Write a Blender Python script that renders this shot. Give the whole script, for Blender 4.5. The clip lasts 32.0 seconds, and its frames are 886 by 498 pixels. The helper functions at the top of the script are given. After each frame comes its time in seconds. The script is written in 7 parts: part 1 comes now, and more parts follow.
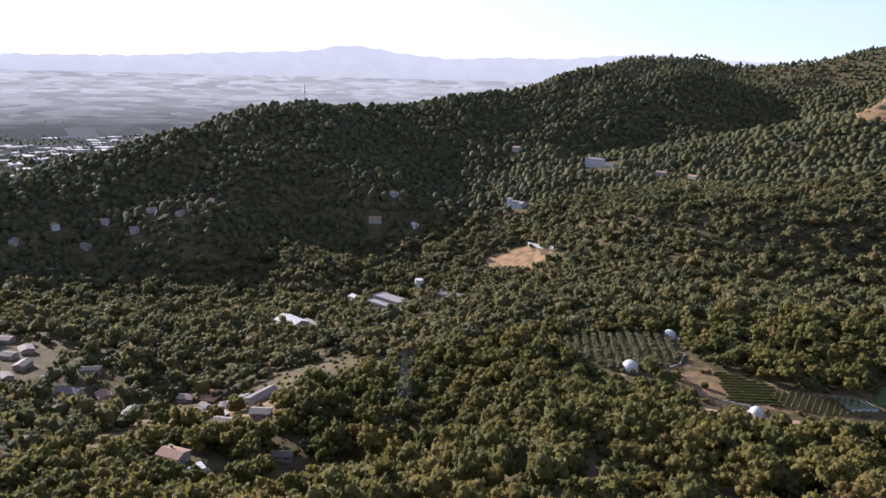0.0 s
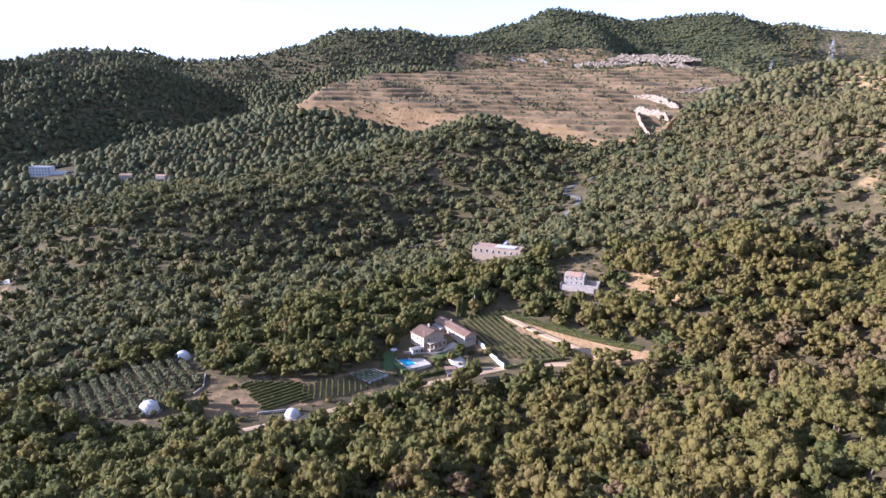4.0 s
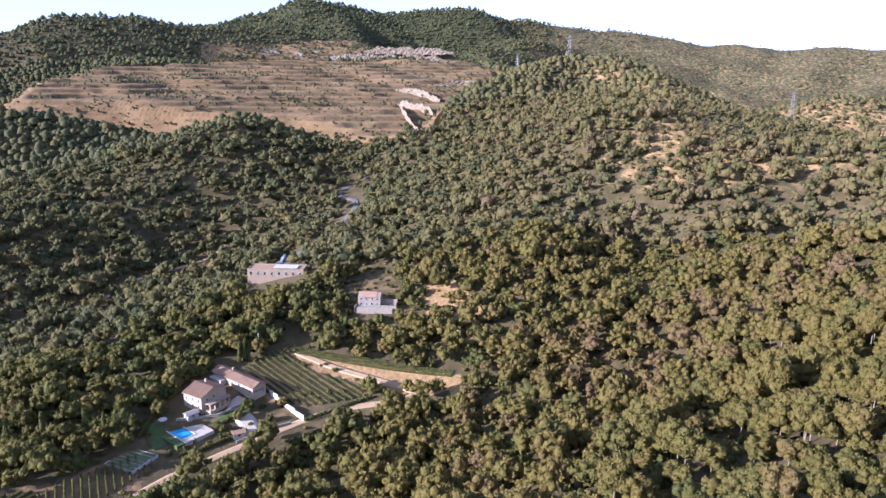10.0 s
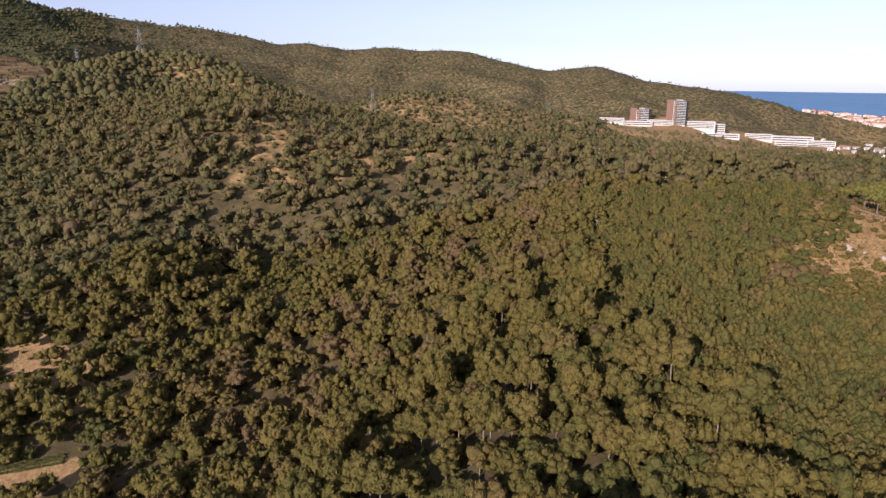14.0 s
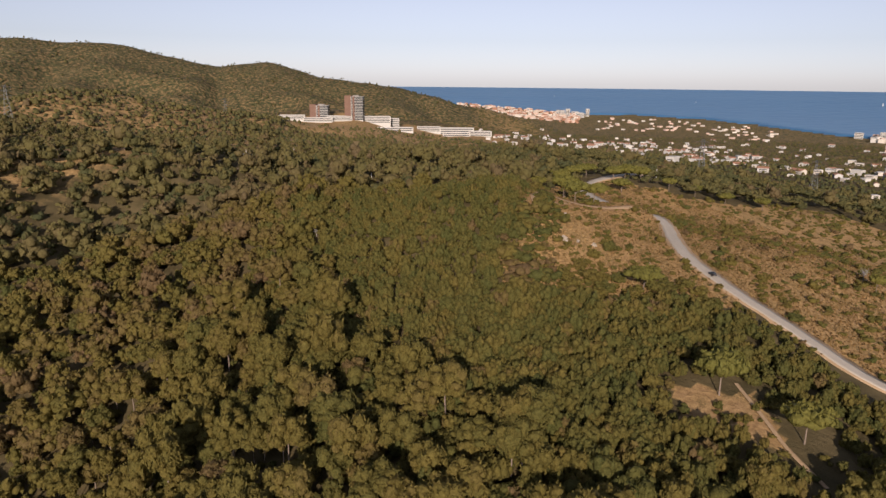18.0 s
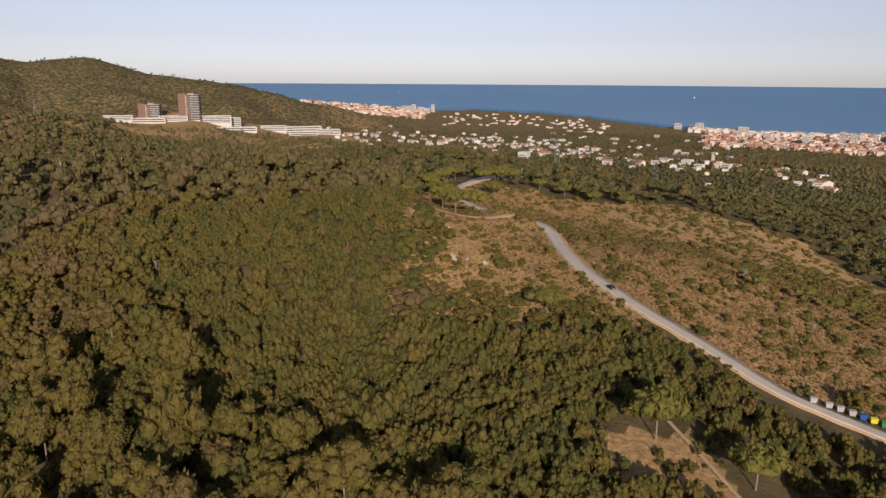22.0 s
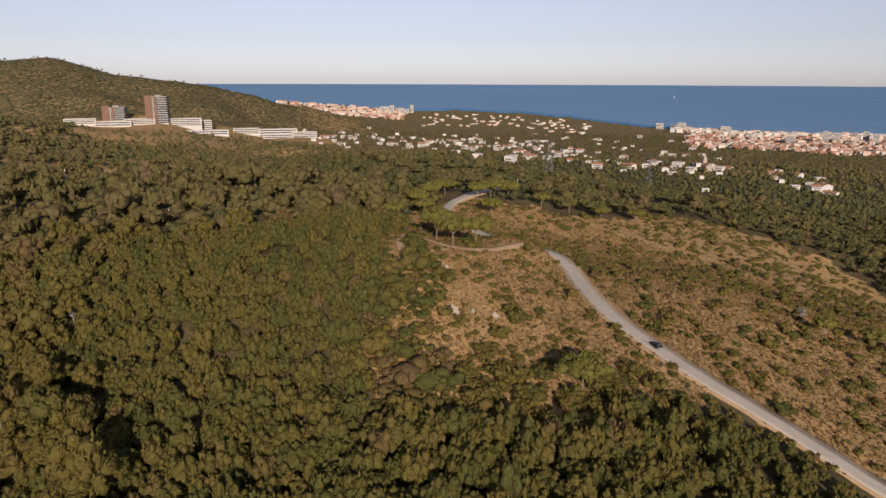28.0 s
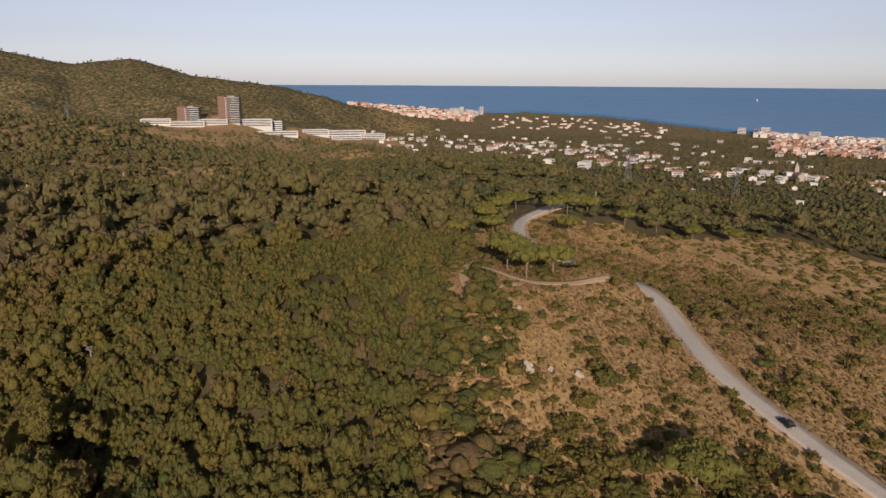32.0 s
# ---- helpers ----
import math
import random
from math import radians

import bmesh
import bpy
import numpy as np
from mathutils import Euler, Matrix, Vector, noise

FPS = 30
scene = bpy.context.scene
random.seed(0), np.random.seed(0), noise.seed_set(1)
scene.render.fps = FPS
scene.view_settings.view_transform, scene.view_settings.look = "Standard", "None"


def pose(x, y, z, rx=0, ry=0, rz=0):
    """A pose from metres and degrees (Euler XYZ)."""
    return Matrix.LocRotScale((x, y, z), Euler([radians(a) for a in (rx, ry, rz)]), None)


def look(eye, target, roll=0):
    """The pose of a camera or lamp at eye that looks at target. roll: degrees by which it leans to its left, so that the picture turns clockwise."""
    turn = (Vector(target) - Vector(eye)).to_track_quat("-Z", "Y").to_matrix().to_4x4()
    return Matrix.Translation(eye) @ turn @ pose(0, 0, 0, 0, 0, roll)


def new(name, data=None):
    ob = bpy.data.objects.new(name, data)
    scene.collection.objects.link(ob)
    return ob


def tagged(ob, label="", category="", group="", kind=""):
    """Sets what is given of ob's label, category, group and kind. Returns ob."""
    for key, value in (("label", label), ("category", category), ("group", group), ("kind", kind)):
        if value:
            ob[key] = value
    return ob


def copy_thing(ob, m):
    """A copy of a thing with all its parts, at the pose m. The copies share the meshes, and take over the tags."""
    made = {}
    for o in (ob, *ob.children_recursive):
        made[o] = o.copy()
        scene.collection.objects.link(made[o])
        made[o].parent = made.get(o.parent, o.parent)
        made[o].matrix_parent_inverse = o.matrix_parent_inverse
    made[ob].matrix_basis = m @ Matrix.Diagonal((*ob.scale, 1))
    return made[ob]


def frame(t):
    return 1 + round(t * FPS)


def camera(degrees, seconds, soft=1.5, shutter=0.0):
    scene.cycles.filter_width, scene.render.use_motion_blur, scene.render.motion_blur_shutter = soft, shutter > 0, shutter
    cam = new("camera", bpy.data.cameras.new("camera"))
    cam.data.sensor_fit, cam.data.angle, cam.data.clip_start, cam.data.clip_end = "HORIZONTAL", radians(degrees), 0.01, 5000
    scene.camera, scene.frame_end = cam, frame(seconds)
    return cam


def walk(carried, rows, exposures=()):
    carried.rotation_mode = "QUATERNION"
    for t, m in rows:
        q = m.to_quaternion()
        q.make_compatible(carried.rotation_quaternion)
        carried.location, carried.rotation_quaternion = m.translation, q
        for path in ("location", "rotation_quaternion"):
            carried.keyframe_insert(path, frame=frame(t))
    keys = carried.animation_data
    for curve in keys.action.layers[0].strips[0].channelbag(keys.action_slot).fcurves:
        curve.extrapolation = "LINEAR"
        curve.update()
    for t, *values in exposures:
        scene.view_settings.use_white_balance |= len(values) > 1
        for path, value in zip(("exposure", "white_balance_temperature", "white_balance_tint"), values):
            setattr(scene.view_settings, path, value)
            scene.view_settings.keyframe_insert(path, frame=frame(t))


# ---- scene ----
cam = camera(66.12, 32.0, soft=1.48)
PATH = [
    (0, (-149.51, -46.60, 194.30), (-116.671, 44.560, 169.558), 1.50),
    (0.5, (-148.19, -41.78, 194.84), (-100.970, 42.909, 170.408), 1.41),
    (1, (-147.95, -37.42, 195.49), (-89.064, 39.688, 171.285), 1.42),
    (1.5, (-145.61, -32.89, 195.13), (-80.713, 39.273, 171.027), 1.21),
    (2, (-144.11, -28.91, 194.86), (-74.184, 38.437, 170.871), 1.24),
    (2.5, (-142.31, -24.73, 194.41), (-67.832, 37.591, 170.538), 1.30),
    (3, (-140.18, -20.29, 194.12), (-61.124, 36.136, 170.338), 1.29),
    (3.5, (-137.51, -16.63, 194.28), (-54.353, 33.563, 170.490), 1.22),
    (4, (-135.28, -12.66, 194.11), (-48.536, 31.081, 170.401), 1.24),
    (4.5, (-132.37, -9.38, 194.35), (-42.279, 26.981, 170.651), 1.29),
    (6.5, (-121.15, 0.76, 196.82), (-25.690, 18.421, 172.842), 0.98),
    (7, (-117.04, 3.16, 196.88), (-21.616, 20.922, 172.816), 1.01),
    (7.5, (-112.74, 5.55, 197.18), (-17.347, 23.387, 173.050), 1.02),
    (8, (-108.29, 7.85, 197.58), (-12.932, 25.680, 173.318), 0.98),
    (8.5, (-103.76, 9.84, 198.17), (-8.464, 27.854, 173.777), 0.97),
    (9, (-99.07, 11.77, 198.20), (-3.813, 29.978, 173.826), 0.99),
    (9.5, (-94.58, 13.71, 198.20), (0.679, 31.947, 173.860), 0.99),
    (10, (-90.12, 14.59, 198.66), (6.215, 26.053, 174.400), 1.01),
    (10.5, (-85.48, 16.90, 198.69), (11.581, 16.799, 174.619), 1.02),
    (11, (-80.32, 18.92, 198.51), (16.518, 12.232, 174.495), 1.03),
    (11.5, (-75.76, 20.13, 198.54), (20.463, 7.194, 174.573), 0.97),
    (12, (-71.67, 21.33, 198.91), (23.511, 2.148, 174.986), 0.85),
    (12.5, (-67.26, 21.68, 198.80), (26.445, -3.810, 174.945), 0.76),
    (13, (-62.57, 22.47, 198.78), (29.191, -9.329, 174.920), 0.79),
    (13.5, (-58.06, 22.67, 198.84), (31.361, -15.235, 175.021), 0.64),
    (14, (-53.20, 22.70, 198.84), (33.467, -21.150, 175.051), 0.65),
    (14.5, (-48.54, 22.15, 198.77), (35.104, -27.257, 175.058), 0.43),
    (16.5, (-29.31, 18.33, 199.20), (42.814, -46.699, 175.327), 0.55),
    (17, (-24.54, 16.50, 198.93), (43.409, -52.901, 175.140), 0.60),
    (17.5, (-20.08, 14.63, 199.43), (42.997, -59.217, 175.599), 0.59),
    (18, (-15.53, 12.03, 199.44), (42.403, -65.911, 175.588), 0.55),
    (18.5, (-11.24, 8.52, 199.33), (41.462, -73.025, 175.410), 0.34),
    (19, (-7.40, 5.98, 199.59), (39.802, -78.850, 175.581), 0.29),
    (19.5, (-3.80, 3.25, 199.70), (38.375, -84.166, 175.643), 0.27),
    (20, (0.00, 0.00, 200.00), (41.172, -87.889, 175.911), 0.30),
    (20.5, (3.65, -3.69, 200.25), (44.859, -91.554, 176.150), 0.34),
    (21, (7.44, -7.43, 200.40), (48.554, -95.334, 176.260), 0.40),
    (21.5, (10.52, -11.31, 200.64), (51.684, -99.176, 176.455), 0.32),
    (22, (13.23, -14.61, 200.89), (52.412, -103.358, 176.628), 0.36),
    (22.5, (16.29, -18.66, 200.96), (52.014, -108.842, 176.624), 0.39),
    (23, (18.91, -23.44, 201.11), (54.603, -113.608, 176.689), 0.34),
    (23.5, (21.50, -28.04, 201.18), (57.239, -118.151, 176.651), 0.23),
    (24, (24.00, -32.41, 201.09), (59.794, -122.504, 176.543), 0.20),
    (24.5, (26.31, -36.87, 201.11), (62.193, -126.920, 176.551), 0.20),
    (25, (28.67, -41.05, 200.98), (64.631, -131.086, 176.482), 0.16),
    (25.5, (31.12, -45.38, 200.85), (67.157, -135.401, 176.408), 0.21),
    (27.5, (39.59, -61.23, 201.04), (75.915, -151.173, 176.729), 0.19),
    (28, (41.58, -65.32, 201.28), (77.983, -155.244, 177.022), 0.19),
    (28.5, (43.45, -69.40, 201.48), (79.898, -159.308, 177.246), 0.15),
    (29, (45.50, -73.67, 201.44), (81.981, -163.593, 177.287), 0.16),
    (29.5, (47.30, -78.09, 201.26), (83.837, -168.004, 177.176), 0.09),
    (30, (49.12, -82.47, 201.15), (85.702, -172.369, 177.082), 0.13),
    (30.5, (51.15, -86.69, 201.38), (87.681, -176.602, 177.278), 0.18),
    (31, (53.05, -90.71, 201.56), (89.888, -180.516, 177.509), 0.20),
    (31.5, (55.24, -94.53, 201.67), (94.680, -183.228, 177.636), 0.38),
    (32, (57.28, -99.26, 201.51), (102.487, -185.140, 177.415), 0.33),
]
EXPOSURES = [(0, 1.34, 5200, 25), (1, 1.5, 5050, 26), (3, 1.82, 4750, 29), (5, 1.92, 4700, 30), (9, 1.88, 4700, 30), (11, 1.48, 4900, 30), (13, 0.88, 5350, 29), (16, 0.45, 5900, 25), (19, 0.2, 6150, 22), (26, 0.18, 6150, 22), (32, 0.1, 6150, 22)]
walk(cam, [(t, look(eye, target, roll)) for t, eye, target, roll in PATH], EXPOSURES)

# ---- light ----
SUN_YAW, SUN_UP = -31.0, 18.5
world = bpy.data.worlds.new("sky")
scene.world = world
world.use_nodes = True
wt = world.node_tree
sky = wt.nodes.new("ShaderNodeTexSky")
sky.sky_type = "NISHITA"
sky.sun_disc = False
sky.sun_elevation, sky.sun_rotation = radians(SUN_UP), radians(SUN_YAW)
sky.altitude, sky.air_density, sky.dust_density, sky.ozone_density = 300.0, 0.9, 0.35, 2.4
wt.nodes["Background"].inputs["Strength"].default_value = 0.079
# thin haze takes the colour out of the whole sky
pale = wt.nodes.new("ShaderNodeHueSaturation")
pale.inputs["Saturation"].default_value = 0.42
wt.links.new(sky.outputs["Color"], pale.inputs["Color"])
wt.links.new(pale.outputs["Color"], wt.nodes["Background"].inputs["Color"])
sun_data = bpy.data.lights.new("sun", "SUN")
sun_data.energy, sun_data.angle, sun_data.color = 4.2, radians(0.6), (1.0, 0.855, 0.65)
sun = new("sun", sun_data)
to_sun = Vector((math.sin(radians(SUN_YAW)) * math.cos(radians(SUN_UP)), math.cos(radians(SUN_YAW)) * math.cos(radians(SUN_UP)), math.sin(radians(SUN_UP))))
sun.matrix_world = look(to_sun * 600, (0, 0, 0))

HAZE_GLOW = 0.5

# ---- materials ----


def rgb(c):
    return (*c, 1.0)


def material(name, dark, light, size=1.0, fine=None, rough_at=0.85, bump=0.3, metal=0.0, spread=0.0, sheen=0.0):
    """A surface with two scales of colour variation and fine relief. size: metres of the larger mottling."""
    m = bpy.data.materials.new(name)
    m.use_nodes = True
    nt = m.node_tree
    b = nt.nodes["Principled BSDF"]
    b.inputs["Roughness"].default_value, b.inputs["Metallic"].default_value = rough_at, metal
    b.inputs["Specular IOR Level"].default_value = 0.3
    co = nt.nodes.new("ShaderNodeTexCoord")
    big, small = nt.nodes.new("ShaderNodeTexNoise"), nt.nodes.new("ShaderNodeTexNoise")
    big.inputs["Scale"].default_value, big.inputs["Detail"].default_value = 1.0 / size, 4.0
    small.inputs["Scale"].default_value, small.inputs["Detail"].default_value = 1.0 / (fine or size / 8.0), 3.0
    ramp = nt.nodes.new("ShaderNodeMix")
    ramp.data_type = "RGBA"
    ramp.inputs[6].default_value, ramp.inputs[7].default_value = rgb(dark), rgb(light)
    add = nt.nodes.new("ShaderNodeMath")
    add.operation = "MULTIPLY_ADD"
    add.inputs[1].default_value, add.use_clamp = 0.9, True
    half = nt.nodes.new("ShaderNodeMath")
    half.operation = "MULTIPLY_ADD"
    half.inputs[1].default_value, half.inputs[2].default_value = 1.3, -0.62
    for n in (big, small):
        nt.links.new(co.outputs["Object"], n.inputs["Vector"])
    nt.links.new(small.outputs["Fac"], half.inputs[0])
    nt.links.new(big.outputs["Fac"], add.inputs[0])
    nt.links.new(half.outputs[0], add.inputs[2])
    nt.links.new(add.outputs[0], ramp.inputs[0])
    colour = ramp.outputs[2]
    if spread:
        oi, hs = nt.nodes.new("ShaderNodeObjectInfo"), nt.nodes.new("ShaderNodeHueSaturation")
        mr = nt.nodes.new("ShaderNodeMapRange")
        mr.inputs[3].default_value, mr.inputs[4].default_value = 1.0 - spread, 1.0 + spread
        nt.links.new(oi.outputs["Random"], mr.inputs[0])
        nt.links.new(mr.outputs[0], hs.inputs["Value"])
        nt.links.new(colour, hs.inputs["Color"])
        colour = hs.outputs["Color"]
    nt.links.new(colour, b.inputs["Base Color"])
    if bump:
        bp = nt.nodes.new("ShaderNodeBump")
        bp.inputs["Strength"].default_value, bp.inputs["Distance"].default_value = bump, (fine or size / 8.0) * 0.5
        nt.links.new(small.outputs["Fac"], bp.inputs["Height"])
        nt.links.new(bp.outputs["Normal"], b.inputs["Normal"])
    return m


def foliage(name, olive, green, brown, size=0.9, mottle=(0.62, 1.4), relief=0.7):
    """Leaves: the tint attribute of each plant mixes green, olive and dry brown; leaf-sized mottling and relief on top."""
    m = bpy.data.materials.new(name)
    m.use_nodes = True
    nt = m.node_tree
    b = nt.nodes["Principled BSDF"]
    b.inputs["Roughness"].default_value, b.inputs["Specular IOR Level"].default_value = 0.75, 0.2
    b.inputs["Subsurface Weight"].default_value = 0.0
    at = nt.nodes.new("ShaderNodeAttribute")
    at.attribute_name = "tint"
    isl = nt.nodes.new("ShaderNodeNewGeometry")
    oi = nt.nodes.new("ShaderNodeObjectInfo")
    no = nt.nodes.new("ShaderNodeTexNoise")
    no.inputs["Scale"].default_value, no.inputs["Detail"].default_value, no.inputs["Roughness"].default_value = 1.0 / size, 5.0, 0.68
    clump = nt.nodes.new("ShaderNodeTexVoronoi")
    clump.inputs["Scale"].default_value = 0.62 / size
    for n in (no, clump):
        nt.links.new(isl.outputs["Position"], n.inputs["Vector"])
    ramp = nt.nodes.new("ShaderNodeValToRGB")
    e = ramp.color_ramp.elements
    e[0].position, e[0].color = 0.0, rgb(green)
    e[1].position, e[1].color = 1.0, rgb(brown)
    mid = e.new(0.6)
    mid.color = rgb(olive)
    s1 = nt.nodes.new("ShaderNodeMath")
    s1.operation, s1.inputs[1].default_value = "MULTIPLY_ADD", 0.22
    nt.links.new(isl.outputs["Random Per Island"], s1.inputs[0])
    nt.links.new(at.outputs["Fac"], s1.inputs[2])
    s2 = nt.nodes.new("ShaderNodeMath")
    s2.operation, s2.inputs[1].default_value = "MULTIPLY_ADD", 0.25
    nt.links.new(oi.outputs["Random"], s2.inputs[0])
    nt.links.new(s1.outputs[0], s2.inputs[2])
    s3 = nt.nodes.new("ShaderNodeMath")
    s3.operation, s3.inputs[1].default_value = "SUBTRACT", 0.2
    nt.links.new(s2.outputs[0], s3.inputs[0])
    nt.links.new(s3.outputs[0], ramp.inputs["Fac"])
    hs = nt.nodes.new("ShaderNodeHueSaturation")
    mr = nt.nodes.new("ShaderNodeMapRange")
    mr.inputs[1].default_value, mr.inputs[2].default_value, mr.inputs[3].default_value, mr.inputs[4].default_value = 0.3, 0.7, mottle[0], mottle[1]
    nt.links.new(no.outputs["Fac"], mr.inputs[0])
    nt.links.new(mr.outputs[0], hs.inputs["Value"])
    nt.links.new(ramp.outputs["Color"], hs.inputs["Color"])
    nt.links.new(hs.outputs["Color"], b.inputs["Base Color"])
    bp = nt.nodes.new("ShaderNodeBump")
    bp.inputs["Strength"].default_value, bp.inputs["Distance"].default_value = relief, size * 1.4
    relief_sum = nt.nodes.new("ShaderNodeMath")
    relief_sum.operation, relief_sum.inputs[1].default_value = "MULTIPLY_ADD", -0.75
    nt.links.new(clump.outputs["Distance"], relief_sum.inputs[0])
    nt.links.new(no.outputs["Fac"], relief_sum.inputs[2])
    nt.links.new(relief_sum.outputs[0], bp.inputs["Height"])
    nt.links.new(bp.outputs["Normal"], b.inputs["Normal"])
    # light shines through the leaves
    through_leaf, both = nt.nodes.new("ShaderNodeBsdfTranslucent"), nt.nodes.new("ShaderNodeMixShader")
    both.inputs["Fac"].default_value = 0.42
    nt.links.new(hs.outputs["Color"], through_leaf.inputs["Color"])
    nt.links.new(b.outputs["BSDF"], both.inputs[1])
    nt.links.new(through_leaf.outputs["BSDF"], both.inputs[2])
    nt.links.new(both.outputs["Shader"], nt.nodes["Material Output"].inputs["Surface"])
    return m


LEAVES = foliage("leaves", (0.21, 0.168, 0.042), (0.12, 0.126, 0.035), (0.21, 0.142, 0.066), 0.5, (0.6, 1.4), 0.7)
# darker, bluer green than the near leaves: valley shade mixed into the colour
FAR_LEAVES = foliage("distant_leaves", (0.19, 0.162, 0.056), (0.092, 0.104, 0.045), (0.2, 0.148, 0.074), 1.0, (0.7, 1.3), 0.55)
PINE_LEAVES = foliage("umbrella_pine_needles", (0.25, 0.22, 0.05), (0.19, 0.185, 0.044), (0.27, 0.21, 0.066), 0.5, (0.7, 1.3), 0.5)
BARK = material("bark", (0.16, 0.12, 0.09), (0.34, 0.27, 0.21), 0.8)
ASPHALT = material("asphalt", (0.38, 0.335, 0.27), (0.52, 0.465, 0.385), 6.0, 0.5, 0.9, 0.1)
DIRT = material("dirt", (0.33, 0.22, 0.12), (0.52, 0.37, 0.22), 5.0, 0.6)
PLASTER = material("plaster", (0.3, 0.26, 0.21), (0.44, 0.385, 0.32), 3.0, 0.3, 0.9, 0.1)
WHITE = material("white_paint", (0.44, 0.43, 0.4), (0.6, 0.585, 0.55), 4.0, 0.3, 0.8, 0.05)
CONCRETE = material("concrete", (0.24, 0.22, 0.195), (0.38, 0.355, 0.32), 3.0, 0.3)
ROOF_TILE = material("roof_tile", (0.26, 0.16, 0.1), (0.44, 0.29, 0.19), 2.5, 0.25)
GLASS_DARK = material("window_glass", (0.02, 0.025, 0.03), (0.05, 0.055, 0.06), 3.0, 0.5, 0.12, 0.0)
BRICK_RED = material("red_brick", (0.15, 0.085, 0.06), (0.23, 0.14, 0.1), 6.0, 0.6)
STEEL = material("galvanised_steel", (0.14, 0.145, 0.15), (0.22, 0.225, 0.23), 2.0, 0.3, 0.5, 0.0, 0.7)
WOOD = material("weathered_wood", (0.2, 0.14, 0.09), (0.34, 0.26, 0.18), 1.0, 0.1)
ROCK = material("pale_rock", (0.3, 0.25, 0.19), (0.46, 0.4, 0.32), 2.0, 0.3)


def ground_material():
    m = bpy.data.materials.new("hillside_ground")
    m.use_nodes = True
    nt = m.node_tree
    b = nt.nodes["Principled BSDF"]
    b.inputs["Roughness"].default_value, b.inputs["Specular IOR Level"].default_value = 0.95, 0.15
    co = nt.nodes.new("ShaderNodeTexCoord")

    def noise_at(size, detail=5.0):
        n = nt.nodes.new("ShaderNodeTexNoise")
        n.inputs["Scale"].default_value, n.inputs["Detail"].default_value = 1.0 / size, detail
        nt.links.new(co.outputs["Object"], n.inputs["Vector"])
        return n.outputs["Fac"]

    def blend(fac, a, c):
        n = nt.nodes.new("ShaderNodeMix")
        n.data_type = "RGBA"
        nt.links.new(fac, n.inputs[0])
        for k, v in ((6, a), (7, c)):
            if isinstance(v, tuple):
                n.inputs[k].default_value = rgb(v)
            else:
                nt.links.new(v, n.inputs[k])
        return n.outputs[2]

    def steep(fac, lo, hi):
        n = nt.nodes.new("ShaderNodeMapRange")
        n.inputs[1].default_value, n.inputs[2].default_value = lo, hi
        nt.links.new(fac, n.inputs[0])
        return n.outputs[0]

    def zone(name):
        n = nt.nodes.new("ShaderNodeAttribute")
        n.attribute_name = name
        return n.outputs["Fac"]

    def plus(a, c, k):
        n = nt.nodes.new("ShaderNodeMath")
        n.operation = "MULTIPLY_ADD"
        n.inputs[1].default_value = k
        nt.links.new(c, n.inputs[0])
        nt.links.new(a, n.inputs[2])
        return n.outputs[0]

    mid, fine, tiny = noise_at(9.0), noise_at(1.6), noise_at(0.45)
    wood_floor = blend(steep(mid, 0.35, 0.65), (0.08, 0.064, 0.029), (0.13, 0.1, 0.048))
    straw = blend(steep(fine, 0.35, 0.65), (0.3, 0.19, 0.08), (0.54, 0.35, 0.15))
    tufts = blend(steep(tiny, 0.4, 0.6), (0.18, 0.128, 0.052), straw)
    grass = blend(steep(mid, 0.38, 0.6), tufts, straw)
    soil = blend(steep(fine, 0.3, 0.7), (0.25, 0.15, 0.07), (0.38, 0.245, 0.12))
    rock = blend(steep(mid, 0.35, 0.65), (0.3, 0.25, 0.19), (0.48, 0.41, 0.33))
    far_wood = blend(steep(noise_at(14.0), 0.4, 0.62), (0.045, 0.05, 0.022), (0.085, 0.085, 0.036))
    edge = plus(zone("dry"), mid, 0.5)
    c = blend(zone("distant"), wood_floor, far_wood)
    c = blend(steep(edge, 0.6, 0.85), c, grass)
    c = blend(steep(plus(zone("soil"), mid, 0.6), 0.7, 0.95), c, soil)
    c = blend(steep(plus(zone("rock"), mid, 0.3), 0.6, 0.8), c, rock)
    nt.links.new(c, b.inputs["Base Color"])
    bp = nt.nodes.new("ShaderNodeBump")
    bp.inputs["Strength"].default_value, bp.inputs["Distance"].default_value = 0.8, 0.5
    nt.links.new(plus(fine, tiny, 0.5), bp.inputs["Height"])
    nt.links.new(bp.outputs["Normal"], b.inputs["Normal"])
    return m


GROUND = ground_material()
SEA = material("sea_water", (0.05, 0.17, 0.33), (0.075, 0.21, 0.38), 900.0, 60.0, 0.35, 0.15)

# ---- the shape of the land ----
BROAD_HILLS = [
    (500, -800, 1000, 127.7), (-700, 2200, 1000, -34.4), (-700, -2000, 1000, -21.2), (-100, 2200, 1000, -26.2), (1640, 520, 650, 64.6),
    (-700, 1300, 650, -29.6), (860, 2080, 650, -19.2), (1640, 130, 650, 59.2), (1250, 2080, 650, -22.0), (470, 2080, 650, -14.3),
    (2420, -260, 650, -15.8), (308, -1340, 420, -49.4), (1316, -80, 420, 44.2), (-448, -1088, 420, -22.7), (560, -2096, 420, -9.0),
    (2072, -332, 420, -19.5), (-700, -836, 420, -24.5), (1316, 676, 420, 53.0), (1568, 172, 420, 42.7), (560, -1844, 420, -24.2),
    (-52, 640, 270, -53.2), (758, 802, 270, 53.5), (596, -818, 270, -41.0), (758, -1304, 270, -36.4),
]
